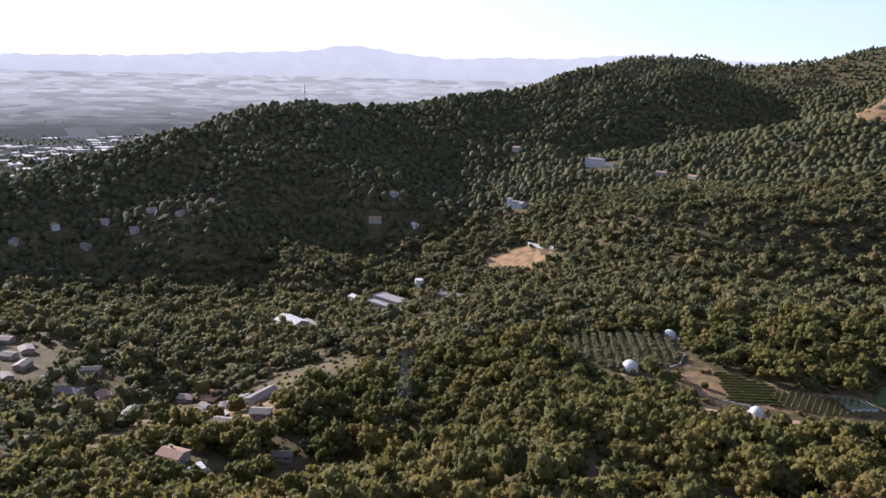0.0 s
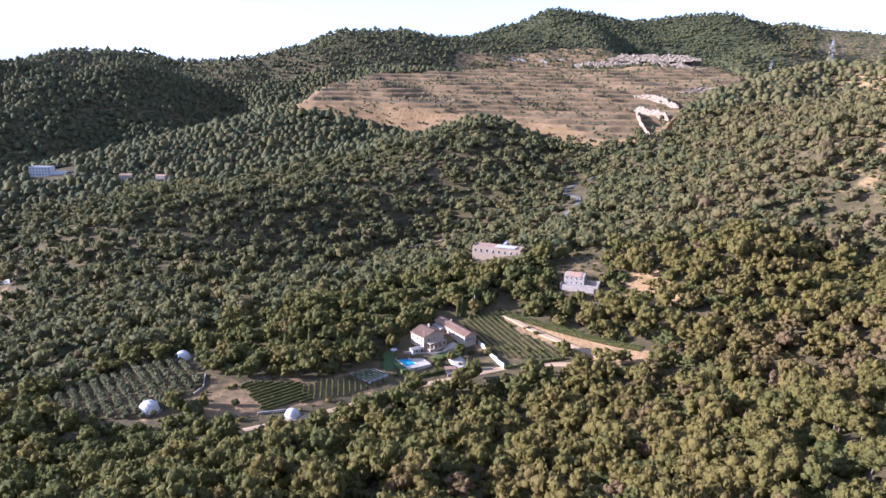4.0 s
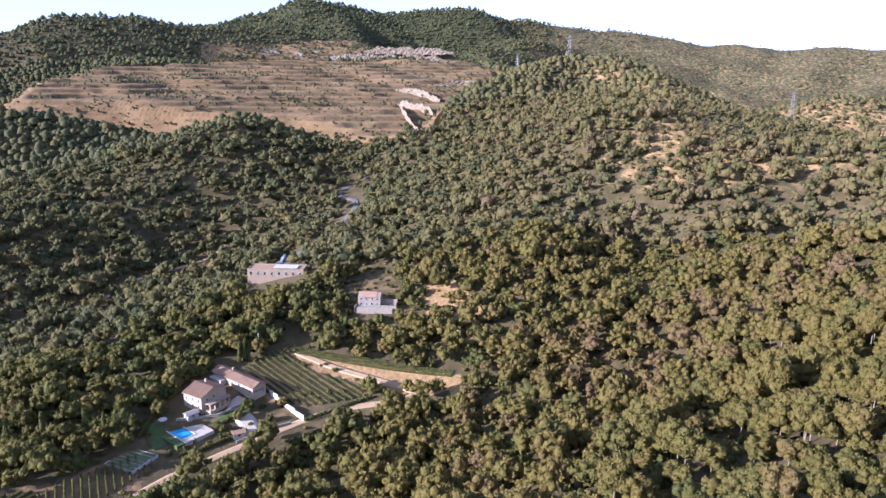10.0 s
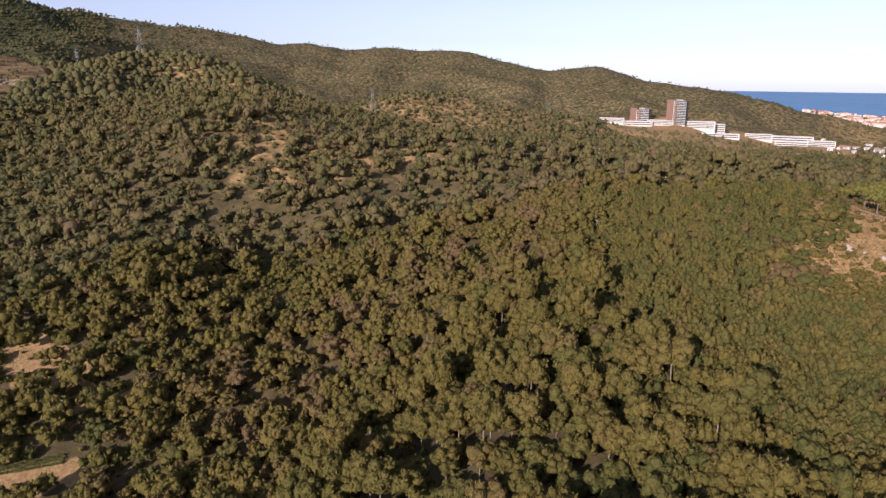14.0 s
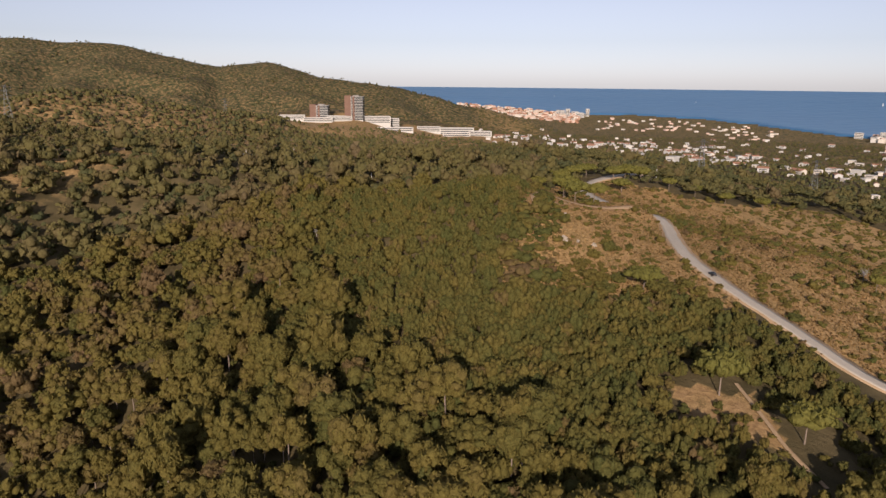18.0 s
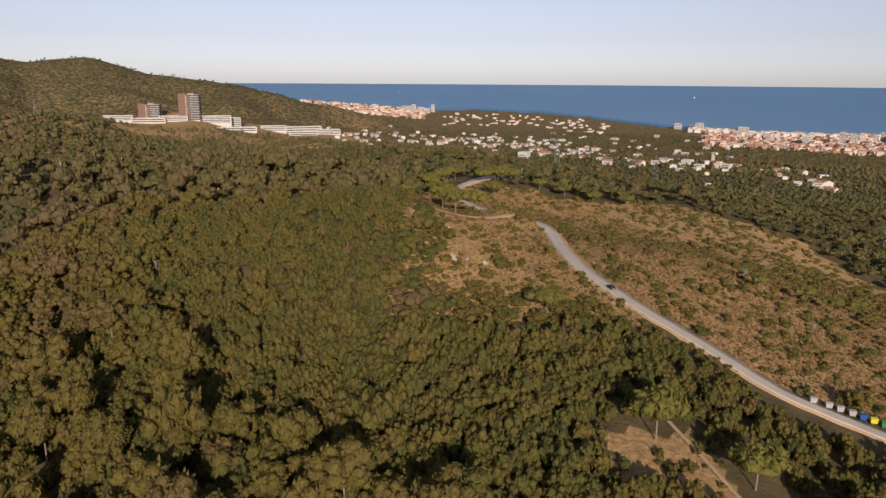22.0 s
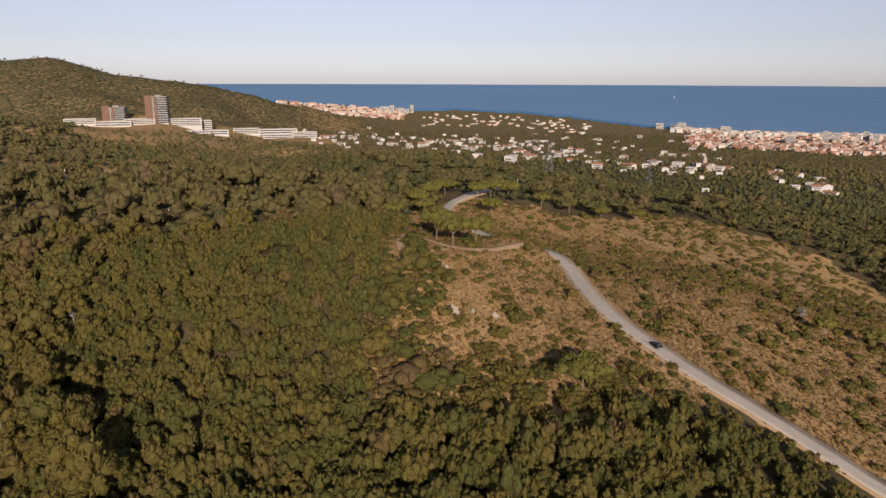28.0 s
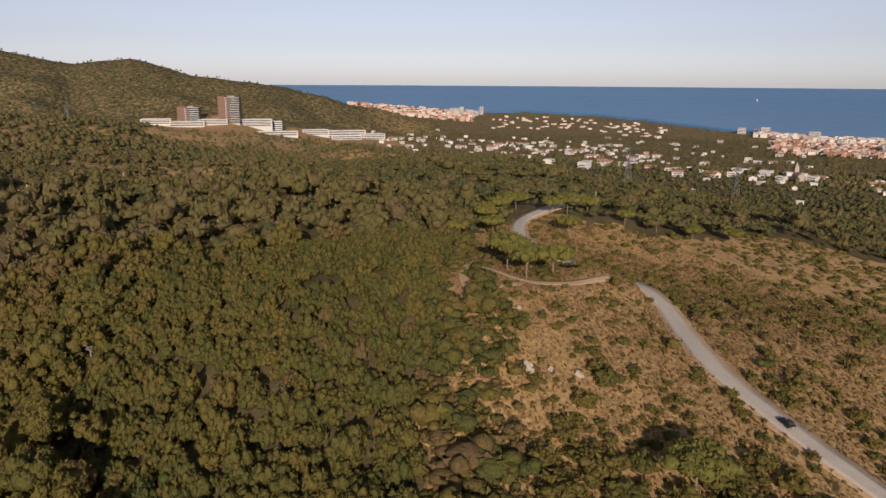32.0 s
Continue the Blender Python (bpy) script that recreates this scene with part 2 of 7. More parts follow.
HILLSIDES = [
    (1568, 316, 270, 29.3), (1082, 802, 270, 41.2), (-376, 802, 270, -19.1), (1406, 802, 270, 26.7), (-52, 1126, 270, -17.2),
    (-700, -170, 270, -14.9), (1244, 964, 270, 28.5), (1892, -494, 270, -15.4), (1244, -656, 270, 16.2), (-214, -980, 270, -15.8),
    (704, -116, 180, 50.4), (-160, -656, 180, -30.0), (-160, -8, 180, 29.7), (1244, 856, 180, 29.6), (164, -872, 180, -39.0),
    (380, 856, 180, 29.4), (1244, -872, 180, 26.7), (1244, -1520, 180, 30.8), (920, 532, 180, 4.9), (920, -872, 180, -18.1),
    (812, -8, 180, 25.4), (812, 640, 180, 26.7), (164, -980, 180, -11.8), (164, 856, 180, 9.4),
]
SHOULDERS = [
    (596, 856, 180, 14.7), (92, -224, 120, 25.6), (164, 64, 120, -26.8), (1316, -1232, 120, 45.2), (308, -368, 120, 17.4),
    (452, 280, 120, -28.7), (668, 352, 120, 24.0), (524, -80, 120, 39.1), (884, 64, 120, 19.6), (308, 352, 120, -15.2),
    (308, 568, 120, 30.5), (596, 64, 120, 7.9), (-268, 136, 120, 12.0), (-340, -368, 120, -25.0), (-124, -224, 120, 2.9),
    (596, 496, 120, 14.1), (164, 568, 120, -16.0), (668, 712, 120, 13.7), (1388, -1088, 120, 20.8), (260, -56, 80, -7.1),
    (164, -344, 80, 11.6), (-172, 328, 80, -23.3), (452, -248, 80, 23.7), (-124, -440, 80, -13.1),
]
HOLLOWS = [
    (308, 136, 80, 6.7), (1172, -1256, 80, 11.2), (644, -968, 80, -35.0), (500, -536, 80, -29.5), (-364, 376, 80, -14.8),
    (-172, -104, 80, -3.2), (788, 376, 80, 20.7), (1028, -1400, 80, -10.8), (-76, -536, 80, -19.2), (-124, -8, 80, -11.1),
    (-124, 280, 80, 5.4), (-76, -104, 80, 6.8), (1316, -1304, 80, 13.1), (740, 376, 80, 17.1), (788, 232, 80, 12.6),
    (257, -224, 55, 25.5), (59, -92, 55, 6.8), (158, -455, 55, 13.4), (26, -356, 55, 8.2), (-40, 139, 55, 11.3),
    (851, 238, 55, -20.0), (158, -257, 55, 21.9), (389, -59, 55, -17.0), (191, -59, 55, -12.5),
]
KNOLLS = [
    (59, 172, 55, -5.2), (389, -191, 55, -15.1), (-106, 172, 55, -26.1), (356, 7, 55, 13.7), (26, -158, 55, 6.9),
    (125, -125, 55, 5.6), (917, 172, 55, 23.4), (59, -323, 55, 5.2), (125, 139, 55, -4.2), (224, 205, 55, 3.8),
    (389, -257, 55, 11.9), (422, -158, 55, 6.3), (818, -1181, 55, -17.0), (620, 172, 55, 5.6), (257, -191, 55, -10.9),
    (224, -125, 55, 2.5), (26, -422, 55, -4.2), (1082, -1280, 55, -5.6), (323, -59, 55, -6.1), (92, -26, 55, 6.4),
    (-106, 106, 55, 11.4), (26, -257, 55, 3.9), (-205, 238, 55, -4.2), (-172, -521, 55, -6.9),
]
HAND_HILLS = [(655, 385, 110, 20), (560, 300, 90, -10), (640, 185, 60, -14), (112, -318, 15, 6.5), (118, -298, 18, 2.0), (430, 480, 120, 14)]
RIDGE_MAST = [
    (-403, 868, 46), (-296, 993, 74), (-72, 1100, 129), (23, 1140, 145), (88, 1180, 133),
    (200, 1205, 137), (317, 1220, 152), (480, 1259, 168), (685, 1317, 217), (861, 1381, 242),
]
RIDGE_RIM = [
    (861, 1381, 242), (1036, 1401, 255), (1047, 1326, 241), (1115, 1234, 236), (1152, 1152, 247),
    (1273, 1053, 283), (1371, 1038, 323), (1477, 967, 332), (1613, 823, 317), (1738, 698, 327),
    (1801, 502, 303),
]
RIDGE_SPUR = [
    (862, 1256, 233), (595, 1138, 141), (375, 1032, 87), (200, 943, 44), (68, 878, 13),
]
RIDGE_PEAK = [
    (1909, 935, 340), (2051, 858, 385), (2147, 739, 440), (2234, 622, 428), (2310, 521, 410),
    (2390, 363, 435), (2405, 234, 439), (2465, 105, 402), (2517, 16, 409), (2562, -183, 379),
    (2579, -467, 360),
]
RIDGE_COAST_HILLS = [
    (2683, -132, 398), (2611, -350, 377), (2591, -472, 354), (2560, -617, 331), (2533, -720, 339),
    (2475, -837, 313), (2439, -937, 326), (2262, -1249, 312), (2114, -1398, 262), (2043, -1467, 249),
    (1946, -1580, 267), (1810, -1633, 226), (1658, -1720, 201), (1605, -1837, 190), (1457, -1894, 153),
    (1381, -1951, 125), (1242, -1984, 105),
]
RIDGE_PYLON_HILL = [
    (848, 82, 178), (950, 41, 201), (1149, -45, 241), (1092, -132, 234), (985, -169, 205),
    (875, -210, 176), (762, -248, 161),
]
RIDGE_KNOLL = [
    (878, -314, 163), (901, -394, 183), (917, -477, 185), (883, -539, 168), (872, -646, 151),
]
EYE = (20.0, -40.0)


def fade(a, b, v):
    t = np.clip((v - a) / (b - a), 0.0, 1.0)
    return t * t * (3.0 - 2.0 * t)


def rough(x, y, size, seed=0.0):
    """Cheap smooth noise, about -1 to 1, with the given wavelength."""
    u, v = x / size + seed * 1.7, y / size - seed * 2.3
    return (np.sin(6.3 * u + 2.1 * np.sin(3.9 * v + seed)) + np.sin(5.7 * v + 1.8 * np.sin(4.7 * u)) + np.sin(4.1 * (u + v) + seed)) / 3.0


def ridge_height(x, y, crest, near_slope, far_slope=None):
    """Height of a ridge whose crest runs along the line, falling to both sides."""
    best = np.full(np.shape(x), -1e4)
    for (ax, ay, az), (bx, by, bz) in zip(crest, crest[1:]):
        dx, dy = bx - ax, by - ay
        t = np.clip(((x - ax) * dx + (y - ay) * dy) / (dx * dx + dy * dy), 0, 1)
        d = np.hypot(x - ax - t * dx, y - ay - t * dy)
        gully = 1.0 + 0.22 * rough(x, y, 260.0, 3.0) * fade(20, 200, d)
        best = np.maximum(best, az + t * (bz - az) - 4.0 - near_slope * gully * (np.sqrt(d * d + 900.0) - 30.0))
    return best


def bowl(r):
    """The low land and the sea, which climb to the horizon at the edge of the world."""
    dip = np.interp(r, (0, 2800, 3300, 3900, 4400, 4850), (4.1, 4.08, 3.1, 2.0, 1.1, 0.42))
    return np.where(r < 2800, 0.0, 200.0 - r * np.tan(np.radians(dip)))


def quarry_slope(x, y):
    """The even slope that the quarry's terraces are cut into."""
    return 123.0 + (np.hypot(x + 108.3, y - 7.9) - 850.0) * 0.148


def height(x, y):
    x, y = np.asarray(x, float), np.asarray(y, float)
    z = np.full(x.shape, 20.0)
    for hills in (BROAD_HILLS, HILLSIDES, SHOULDERS, HOLLOWS, KNOLLS, HAND_HILLS):
        for hx, hy, hr, ha in hills:
            z = z + ha * np.exp(-((x - hx) ** 2 + (y - hy) ** 2) / hr ** 2)
    r = np.hypot(x - EYE[0], y - EYE[1])
    z = z * (1.0 - fade(1900, 2900, r)) + (bowl(r) - 6.0) * fade(1900, 2900, r)
    for crest, slope in ((RIDGE_MAST, 0.42), (RIDGE_RIM, 0.5), (RIDGE_SPUR, 0.42), (RIDGE_PEAK, 0.5), (RIDGE_COAST_HILLS, 0.36), (RIDGE_PYLON_HILL, 0.45), (RIDGE_KNOLL, 0.4)):
        h = ridge_height(x, y, crest, slope)
        k = 12.0
        z = np.where(h > z - 60, np.maximum(h, z) + k * np.log1p(np.exp(-np.abs(h - z) / k)) - k * 0.2 * np.exp(-np.abs(h - z) / k), z)
    in_pit = inside(x, y, QUARRY)
    if in_pit.any():
        pit = fade(0.0, 45.0, np.where(in_pit, to_line(x, y, QUARRY + QUARRY[:1]), 0.0))
        z = z + (quarry_slope(x, y) - z) * pit
    return z + rough(x, y, 60.0, 1.0) * 0.8 * fade(150, 500, r) + rough(x, y, 190.0, 2.0) * 5.0 * fade(600, 1200, r) * (1.0 - fade(2600, 3200, r))

# ---- the land ----


def inside(x, y, poly):
    """1 inside the polygon, 0 outside."""
    hit = np.zeros(np.shape(x), bool)
    for (ax, ay), (bx, by) in zip(poly, poly[1:] + poly[:1]):
        cross = (ay > y) != (by > y)
        hit ^= cross & (x < (bx - ax) * (y - ay) / ((by - ay) or 1e-9) + ax)
    return hit


def ragged(x, y, poly, sway=7.0):
    """Inside the polygon, with an uneven edge."""
    return inside(x + sway * rough(x, y, 28.0, 1.0) + 0.5 * sway * rough(x, y, 9.0, 3.0), y + sway * rough(x, y, 31.0, 2.0), poly)


def to_line(x, y, line):
    best = np.full(np.shape(x), 1e6)
    for (ax, ay, *_), (bx, by, *_) in zip(line, line[1:]):
        dx, dy = bx - ax, by - ay
        t = np.clip(((x - ax) * dx + (y - ay) * dy) / (dx * dx + dy * dy + 1e-9), 0, 1)
        best = np.minimum(best, np.hypot(x - ax - t * dx, y - ay - t * dy))
    return best


GRASS_SLOPE = [(-70, -232), (0, -228), (16, -226), (28, -236), (42, -242), (52, -247), (41, -236), (49, -224), (60, -214), (70, -207), (80, -206), (90, -196), (106, -194), (115, -203), (122, -214), (128, -226), (135, -247), (142, -264), (152, -282),
               (170, -320), (188, -360), (175, -420), (120, -440), (70, -560), (-30, -600), (-160, -480), (-170, -330)]
PINE_PATCH = [(36, -168), (16, -183), (7, -160), (30, -147)]
ORCHARD = [(43, 294), (79, 290), (106, 266), (94, 234), (75, 225), (47, 222), (39, 253)]
VINEYARD = [(96, 235), (102, 211), (118, 185), (144, 169), (141, 152), (116, 161), (76, 186), (62, 203), (74, 223)]
COMPOUND = [(143, 172), (172, 178), (213, 160), (218, 148), (199, 128), (190, 108), (172, 120), (130, 155)]
UPPER_VINES = [(215, 153), (233, 140), (220, 122), (210, 87), (201, 87), (190, 112), (199, 137)]
FIELD = [(235, 140), (230, 91), (221, 42), (206, 36), (204, 67), (218, 112)]
BARE_SLOPE = [(318, 75), (305, 50), (251, 26), (238, 44), (280, 70)]
RUIN_YARD = [(345, 125), (335, 96), (275, 80), (268, 107), (300, 120)]
QUARRY = [(760, 735), (847, 782), (968, 822), (1093, 818), (1252, 716), (1298, 699), (1464, 501), (1521, 274), (1608, 202), (1534, 135), (1389, 87), (1183, 57), (1061, 81), (961, 112), (854, 118), (740, 125), (745, 227), (800, 343), (790, 565), (755, 690)]
BARE_RIM = [(1350, 720), (1500, 540), (1560, 300), (1650, 200), (1800, 150), (1900, 300), (1740, 560), (1480, 780)]
CAMPUS = [(1290, -1060), (1250, -1200), (1180, -1330), (1110, -1440), (960, -1530), (880, -1470), (930, -1330), (960, -1180), (1040, -1060), (1140, -990)]
VILLAGE = [(-190, 340), (-134, 318), (-92, 282), (-100, 250), (-141, 229), (-170, 257), (-195, 300)]
VALLEY_YARD = [(415, 222), (455, 215), (500, 180), (580, 172), (640, 195), (640, 215), (580, 195), (500, 200), (440, 190), (415, 196)]
CAMPUS_FRONT = [(1300, -1060), (1140, -985), (1040, -880), (820, -860), (760, -900), (820, -1150), (850, -1420), (930, -1500), (1000, -1350), (1150, -1180)]
BROWN_FIELD = [(138, 645), (193, 629), (199, 568), (161, 564)]
ROAD = [(-75, -216), (-35, -221), (-8, -223), (2, -226), (19, -236), (39, -248), (54, -260), (69, -275), (81, -294), (91, -314), (101, -326), (120, -342), (142, -356), (160, -372), (170, -388), (176, -410), (172, -436), (160, -480)]
TRAIL = [(134, -247), (132, -254), (133, -258), (138, -265), (142, -277), (137, -281), (130, -281), (124, -284), (118, -293), (108, -312)]
SIDE_TRAIL = [(132, -256), (129, -268), (126, -278)]
FOOTPATH = [(24, -181), (18, -174), (12, -167), (6, -160), (-4, -152)]
FARM_TRACK = [(62, 180), (100, 160), (132, 148), (165, 124), (190, 98), (206, 62), (224, 110), (234, 134)]
CLEARINGS = (ORCHARD, VINEYARD, COMPOUND, UPPER_VINES, FIELD, BROWN_FIELD)
OPEN_SPOTS = []
SHORE_YAW = (120.0, 144.9, 149.4, 154.0, 158.7, 165.6, 172.4, 176.7, 180.9, 190.7, 215.0)
SHORE_DIP = (1.6, 1.68, 2.0, 2.37, 2.3, 2.6, 3.3, 3.65, 3.9, 3.75, 3.6)


def shore(x, y):
    """Distance beyond the shore line, seen from the middle of the walk."""
    yaw = np.degrees(np.arctan2(x - EYE[0], y - EYE[1])) % 360.0
    dip = np.interp(yaw, SHORE_YAW, SHORE_DIP)
    r0 = np.interp(-dip, (-4.08, -3.1, -2.0, -1.1, -0.42), (2800, 3300, 3900, 4400, 4850))
    r0 = np.where((yaw > 128) & (yaw < 215), r0, 9999.0)
    return np.hypot(x - EYE[0], y - EYE[1]) - r0 + rough(x, y, 300.0, 5.0) * 12.0


def mesh_of(name, verts, tris, smooth=True, **attributes):
    me = bpy.data.meshes.new(name)
    verts, tris = np.asarray(verts, np.float32), np.asarray(tris, np.int32)
    n = tris.shape[1]
    me.vertices.add(len(verts))
    me.vertices.foreach_set("co", verts.ravel())
    me.loops.add(tris.size)
    me.loops.foreach_set("vertex_index", tris.ravel())
    me.polygons.add(len(tris))
    me.polygons.foreach_set("loop_start", np.arange(0, tris.size, n, dtype=np.int32))
    me.polygons.foreach_set("use_smooth", np.full(len(tris), smooth))
    for key, values in attributes.items():
        a = me.attributes.new(key, "FLOAT", "POINT")
        a.data.foreach_set("value", np.asarray(values, np.float32))
    me.update(calc_edges=True)
    return me


yaws = np.concatenate([np.linspace(-40, 200, 540), np.linspace(204, 316, 28)])
radii = [0.0]
while radii[-1] < 4870:
    radii.append(radii[-1] + max(4.0, radii[-1] * 0.0155))
radii = np.array(radii)
ga, gr = np.meshgrid(np.radians(yaws), radii)
gx, gy = EYE[0] + gr * np.sin(ga), EYE[1] + gr * np.cos(ga)
gz = height(gx, gy)
beyond = shore(gx, gy)
gz = np.where(beyond > -80, np.minimum(gz, bowl(gr) - 4.0 * fade(-80, 0, beyond)), gz)
in_quarry = inside(gx, gy, QUARRY)
bare_rim = inside(gx, gy, BARE_RIM)
gz = np.where(in_quarry, gz - 14.0, gz)
na, nr = len(yaws), len(radii)
idx = np.arange(na * nr).reshape(nr, na)
a0, a1 = idx[:-1], np.roll(idx[:-1], -1, 1)
b0, b1 = idx[1:], np.roll(idx[1:], -1, 1)
quads = np.stack([a0, a1, b1, b0], -1).reshape(-1, 4)
dry = np.maximum.reduce([ragged(gx, gy, GRASS_SLOPE) * 1.0, 0.55 * np.clip(fade(330, 480, gx) * fade(60, -120, gy) * (gr < 1300), 0, 1), 0.62 * in_quarry, 0.45 * bare_rim, 0.7 * inside(gx, gy, FIELD), 0.4 * inside(gx, gy, ORCHARD), 0.8 * ragged(gx, gy, PINE_PATCH, 5.0), 0.36 * inside(gx, gy, VILLAGE), 0.7 * ragged(gx, gy, BARE_SLOPE),
                         0.33 * fade(900, 1500, gr) * (np.degrees(ga) > 84), 0.43 * fade(1150, 1500, gr) * (np.degrees(ga) > 146), 0.7 * ragged(gx, gy, CAMPUS_FRONT, 30.0), 0.7 * inside(gx, gy, CAMPUS)])
soil = np.maximum.reduce([*(k * ragged(gx, gy, p, 5.0) for p, k in ((VINEYARD, 0.52), (UPPER_VINES, 0.62), (COMPOUND, 0.38), (BROWN_FIELD, 0.6), (RUIN_YARD, 0.42), (BARE_SLOPE, 0.5))), 0.44 * fade(1300, 1600, gr) * (np.degrees(ga) > 88) * (np.degrees(ga) < 150), 0.5 * inside(gx, gy, VILLAGE), 0.5 * ragged(gx, gy, PINE_PATCH, 5.0), 0.5 * fade(0.0, 0.6, rough(gx, gy, 170.0, 8.0)) * fade(330, 480, gx) * fade(60, -120, gy) * (gr < 1500), 0.3 * in_quarry, 0.5 * bare_rim,
                          0.5 * inside(gx, gy, FIELD), 0.42 * ragged(gx, gy, GRASS_SLOPE), 0.9 * (1 - fade(2, 5, to_line(gx, gy, ROAD))), 0.9 * (1 - fade(1, 5, to_line(gx, gy, TRAIL))), 0.75 * (np.hypot(gx - 131, gy + 282) < 11), 0.75 * ((np.abs(to_line(gx, gy, [(880, -1380), (955, -1330)])) < 22))])
rock = 0.9 * fade(40, 14, np.minimum(to_line(gx, gy, [(1560, 640), (1610, 560), (1660, 470)]), to_line(gx, gy, [(1690, 420), (1700, 300)]))) * fade(-0.3, 0.3, rough(gx, gy, 70.0, 2.0))
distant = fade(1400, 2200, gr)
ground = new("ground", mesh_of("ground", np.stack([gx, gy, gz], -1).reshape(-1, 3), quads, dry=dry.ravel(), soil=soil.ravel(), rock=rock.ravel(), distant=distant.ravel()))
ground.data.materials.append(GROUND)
tagged(ground, "wooded hills with dry grass slopes and a terraced quarry", "hillside", kind="structure")


def land(x, y):
    """Height of the ground as it is built, quarry steps left out."""
    return height(np.asarray(x, float), np.asarray(y, float))


def height_cells(cell, x0, y0, nx, ny):
    cx, cy = np.meshgrid(x0 + cell * np.arange(nx), y0 + cell * np.arange(ny), indexing="ij")
    return cell, x0, y0, nx, ny, height(cx, cy)


CELLS = (height_cells(4.0, -420.0, -700.0, 320, 400), height_cells(24.0, -2400.0, -4900.0, 220, 410))


def at(x, y, up=0.0):
    """Height of the ground at one place."""
    for cell, x0, y0, nx, ny, grid in CELLS:
        u, v = (x - x0) / cell, (y - y0) / cell
        i, j = int(math.floor(u)), int(math.floor(v))
        if 0 <= i < nx - 1 and 0 <= j < ny - 1:
            u, v = u - i, v - j
            return float((grid[i, j] * (1 - u) + grid[i + 1, j] * u) * (1 - v) + (grid[i, j + 1] * (1 - u) + grid[i + 1, j + 1] * u) * v) + up
    return up


def terrace_material():
    """Terraces: straw treads and darker, scrubby earth risers."""
    m = bpy.data.materials.new("quarry_terrace")
    m.use_nodes = True
    nt = m.node_tree
    b = nt.nodes["Principled BSDF"]
    b.inputs["Roughness"].default_value, b.inputs["Specular IOR Level"].default_value = 0.95, 0.15
    co = nt.nodes.new("ShaderNodeTexCoord")
    fac = []
    for size, lo, hi in ((34.0, 0.4, 0.62), (5.0, 0.38, 0.62), (1.3, 0.3, 0.7)):
        n, mr = nt.nodes.new("ShaderNodeTexNoise"), nt.nodes.new("ShaderNodeMapRange")
        n.inputs["Scale"].default_value, n.inputs["Detail"].default_value = 1.0 / size, 4.0
        mr.inputs[1].default_value, mr.inputs[2].default_value = lo, hi
        nt.links.new(co.outputs["Object"], n.inputs["Vector"])
        nt.links.new(n.outputs["Fac"], mr.inputs[0])
        fac.append(mr.outputs[0])

    def blend(f, a, c):
        n = nt.nodes.new("ShaderNodeMix")
        n.data_type = "RGBA"
        nt.links.new(f, n.inputs[0])
        for k, v in ((6, a), (7, c)):
            if isinstance(v, tuple):
                n.inputs[k].default_value = rgb(v)
            else:
                nt.links.new(v, n.inputs[k])
        return n.outputs[2]

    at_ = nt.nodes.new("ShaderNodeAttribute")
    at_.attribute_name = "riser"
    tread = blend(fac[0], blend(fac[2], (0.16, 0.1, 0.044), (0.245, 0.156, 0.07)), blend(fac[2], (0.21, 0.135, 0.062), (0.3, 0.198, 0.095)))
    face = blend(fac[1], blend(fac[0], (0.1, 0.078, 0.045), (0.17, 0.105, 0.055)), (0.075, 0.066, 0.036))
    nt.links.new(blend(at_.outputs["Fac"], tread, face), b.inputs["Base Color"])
    return m


# the quarry: a flight of terraces cut into the hill
qa, qr = np.meshgrid(np.radians(np.linspace(38, 88, 250)), np.arange(690, 1760, 2.6))
qx, qy = EYE[0] + qr * np.sin(qa), EYE[1] + qr * np.cos(qa)
qz = height(qx, qy)
STEP = 7.0
wander = qz + 1.4 * rough(qx, qy, 240.0, 2.0) + 0.5 * rough(qx, qy, 60.0, 4.0)
part_up = (wander / STEP) % 1.0
inner = fade(0.0, 30.0, np.where(inside(qx, qy, QUARRY), to_line(qx, qy, QUARRY + QUARRY[:1]), 0.0))
stepped = np.floor(wander / STEP) * STEP + STEP * fade(0.6, 0.95, part_up) - (wander - qz)
qz = qz + (stepped - qz) * inner - 15.0 * (1.0 - fade(0.0, 0.3, inner)) + rough(qx, qy, 12.0, 1.0) * 0.5 + rough(qx, qy, 34.0, 7.0) * 0.7
qi = np.arange(qx.size).reshape(qx.shape)
qq = np.stack([qi[:-1, :-1], qi[:-1, 1:], qi[1:, 1:], qi[1:, :-1]], -1).reshape(-1, 4)
qq = qq[(inner.ravel()[qq] > 0).any(1)]
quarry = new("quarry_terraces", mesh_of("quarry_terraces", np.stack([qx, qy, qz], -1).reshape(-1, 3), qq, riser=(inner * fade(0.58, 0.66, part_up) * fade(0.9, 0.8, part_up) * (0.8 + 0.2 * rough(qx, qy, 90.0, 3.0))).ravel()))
TERRACES = terrace_material()
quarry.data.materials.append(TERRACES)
tagged(quarry, "old quarry face terraced in dry grass, earth and pale rock", "quarry", kind="structure")

CUT_ROCK = material("cut_limestone", (0.17, 0.13, 0.085), (0.33, 0.265, 0.185), 9.0, 1.2, 0.9, 0.6)


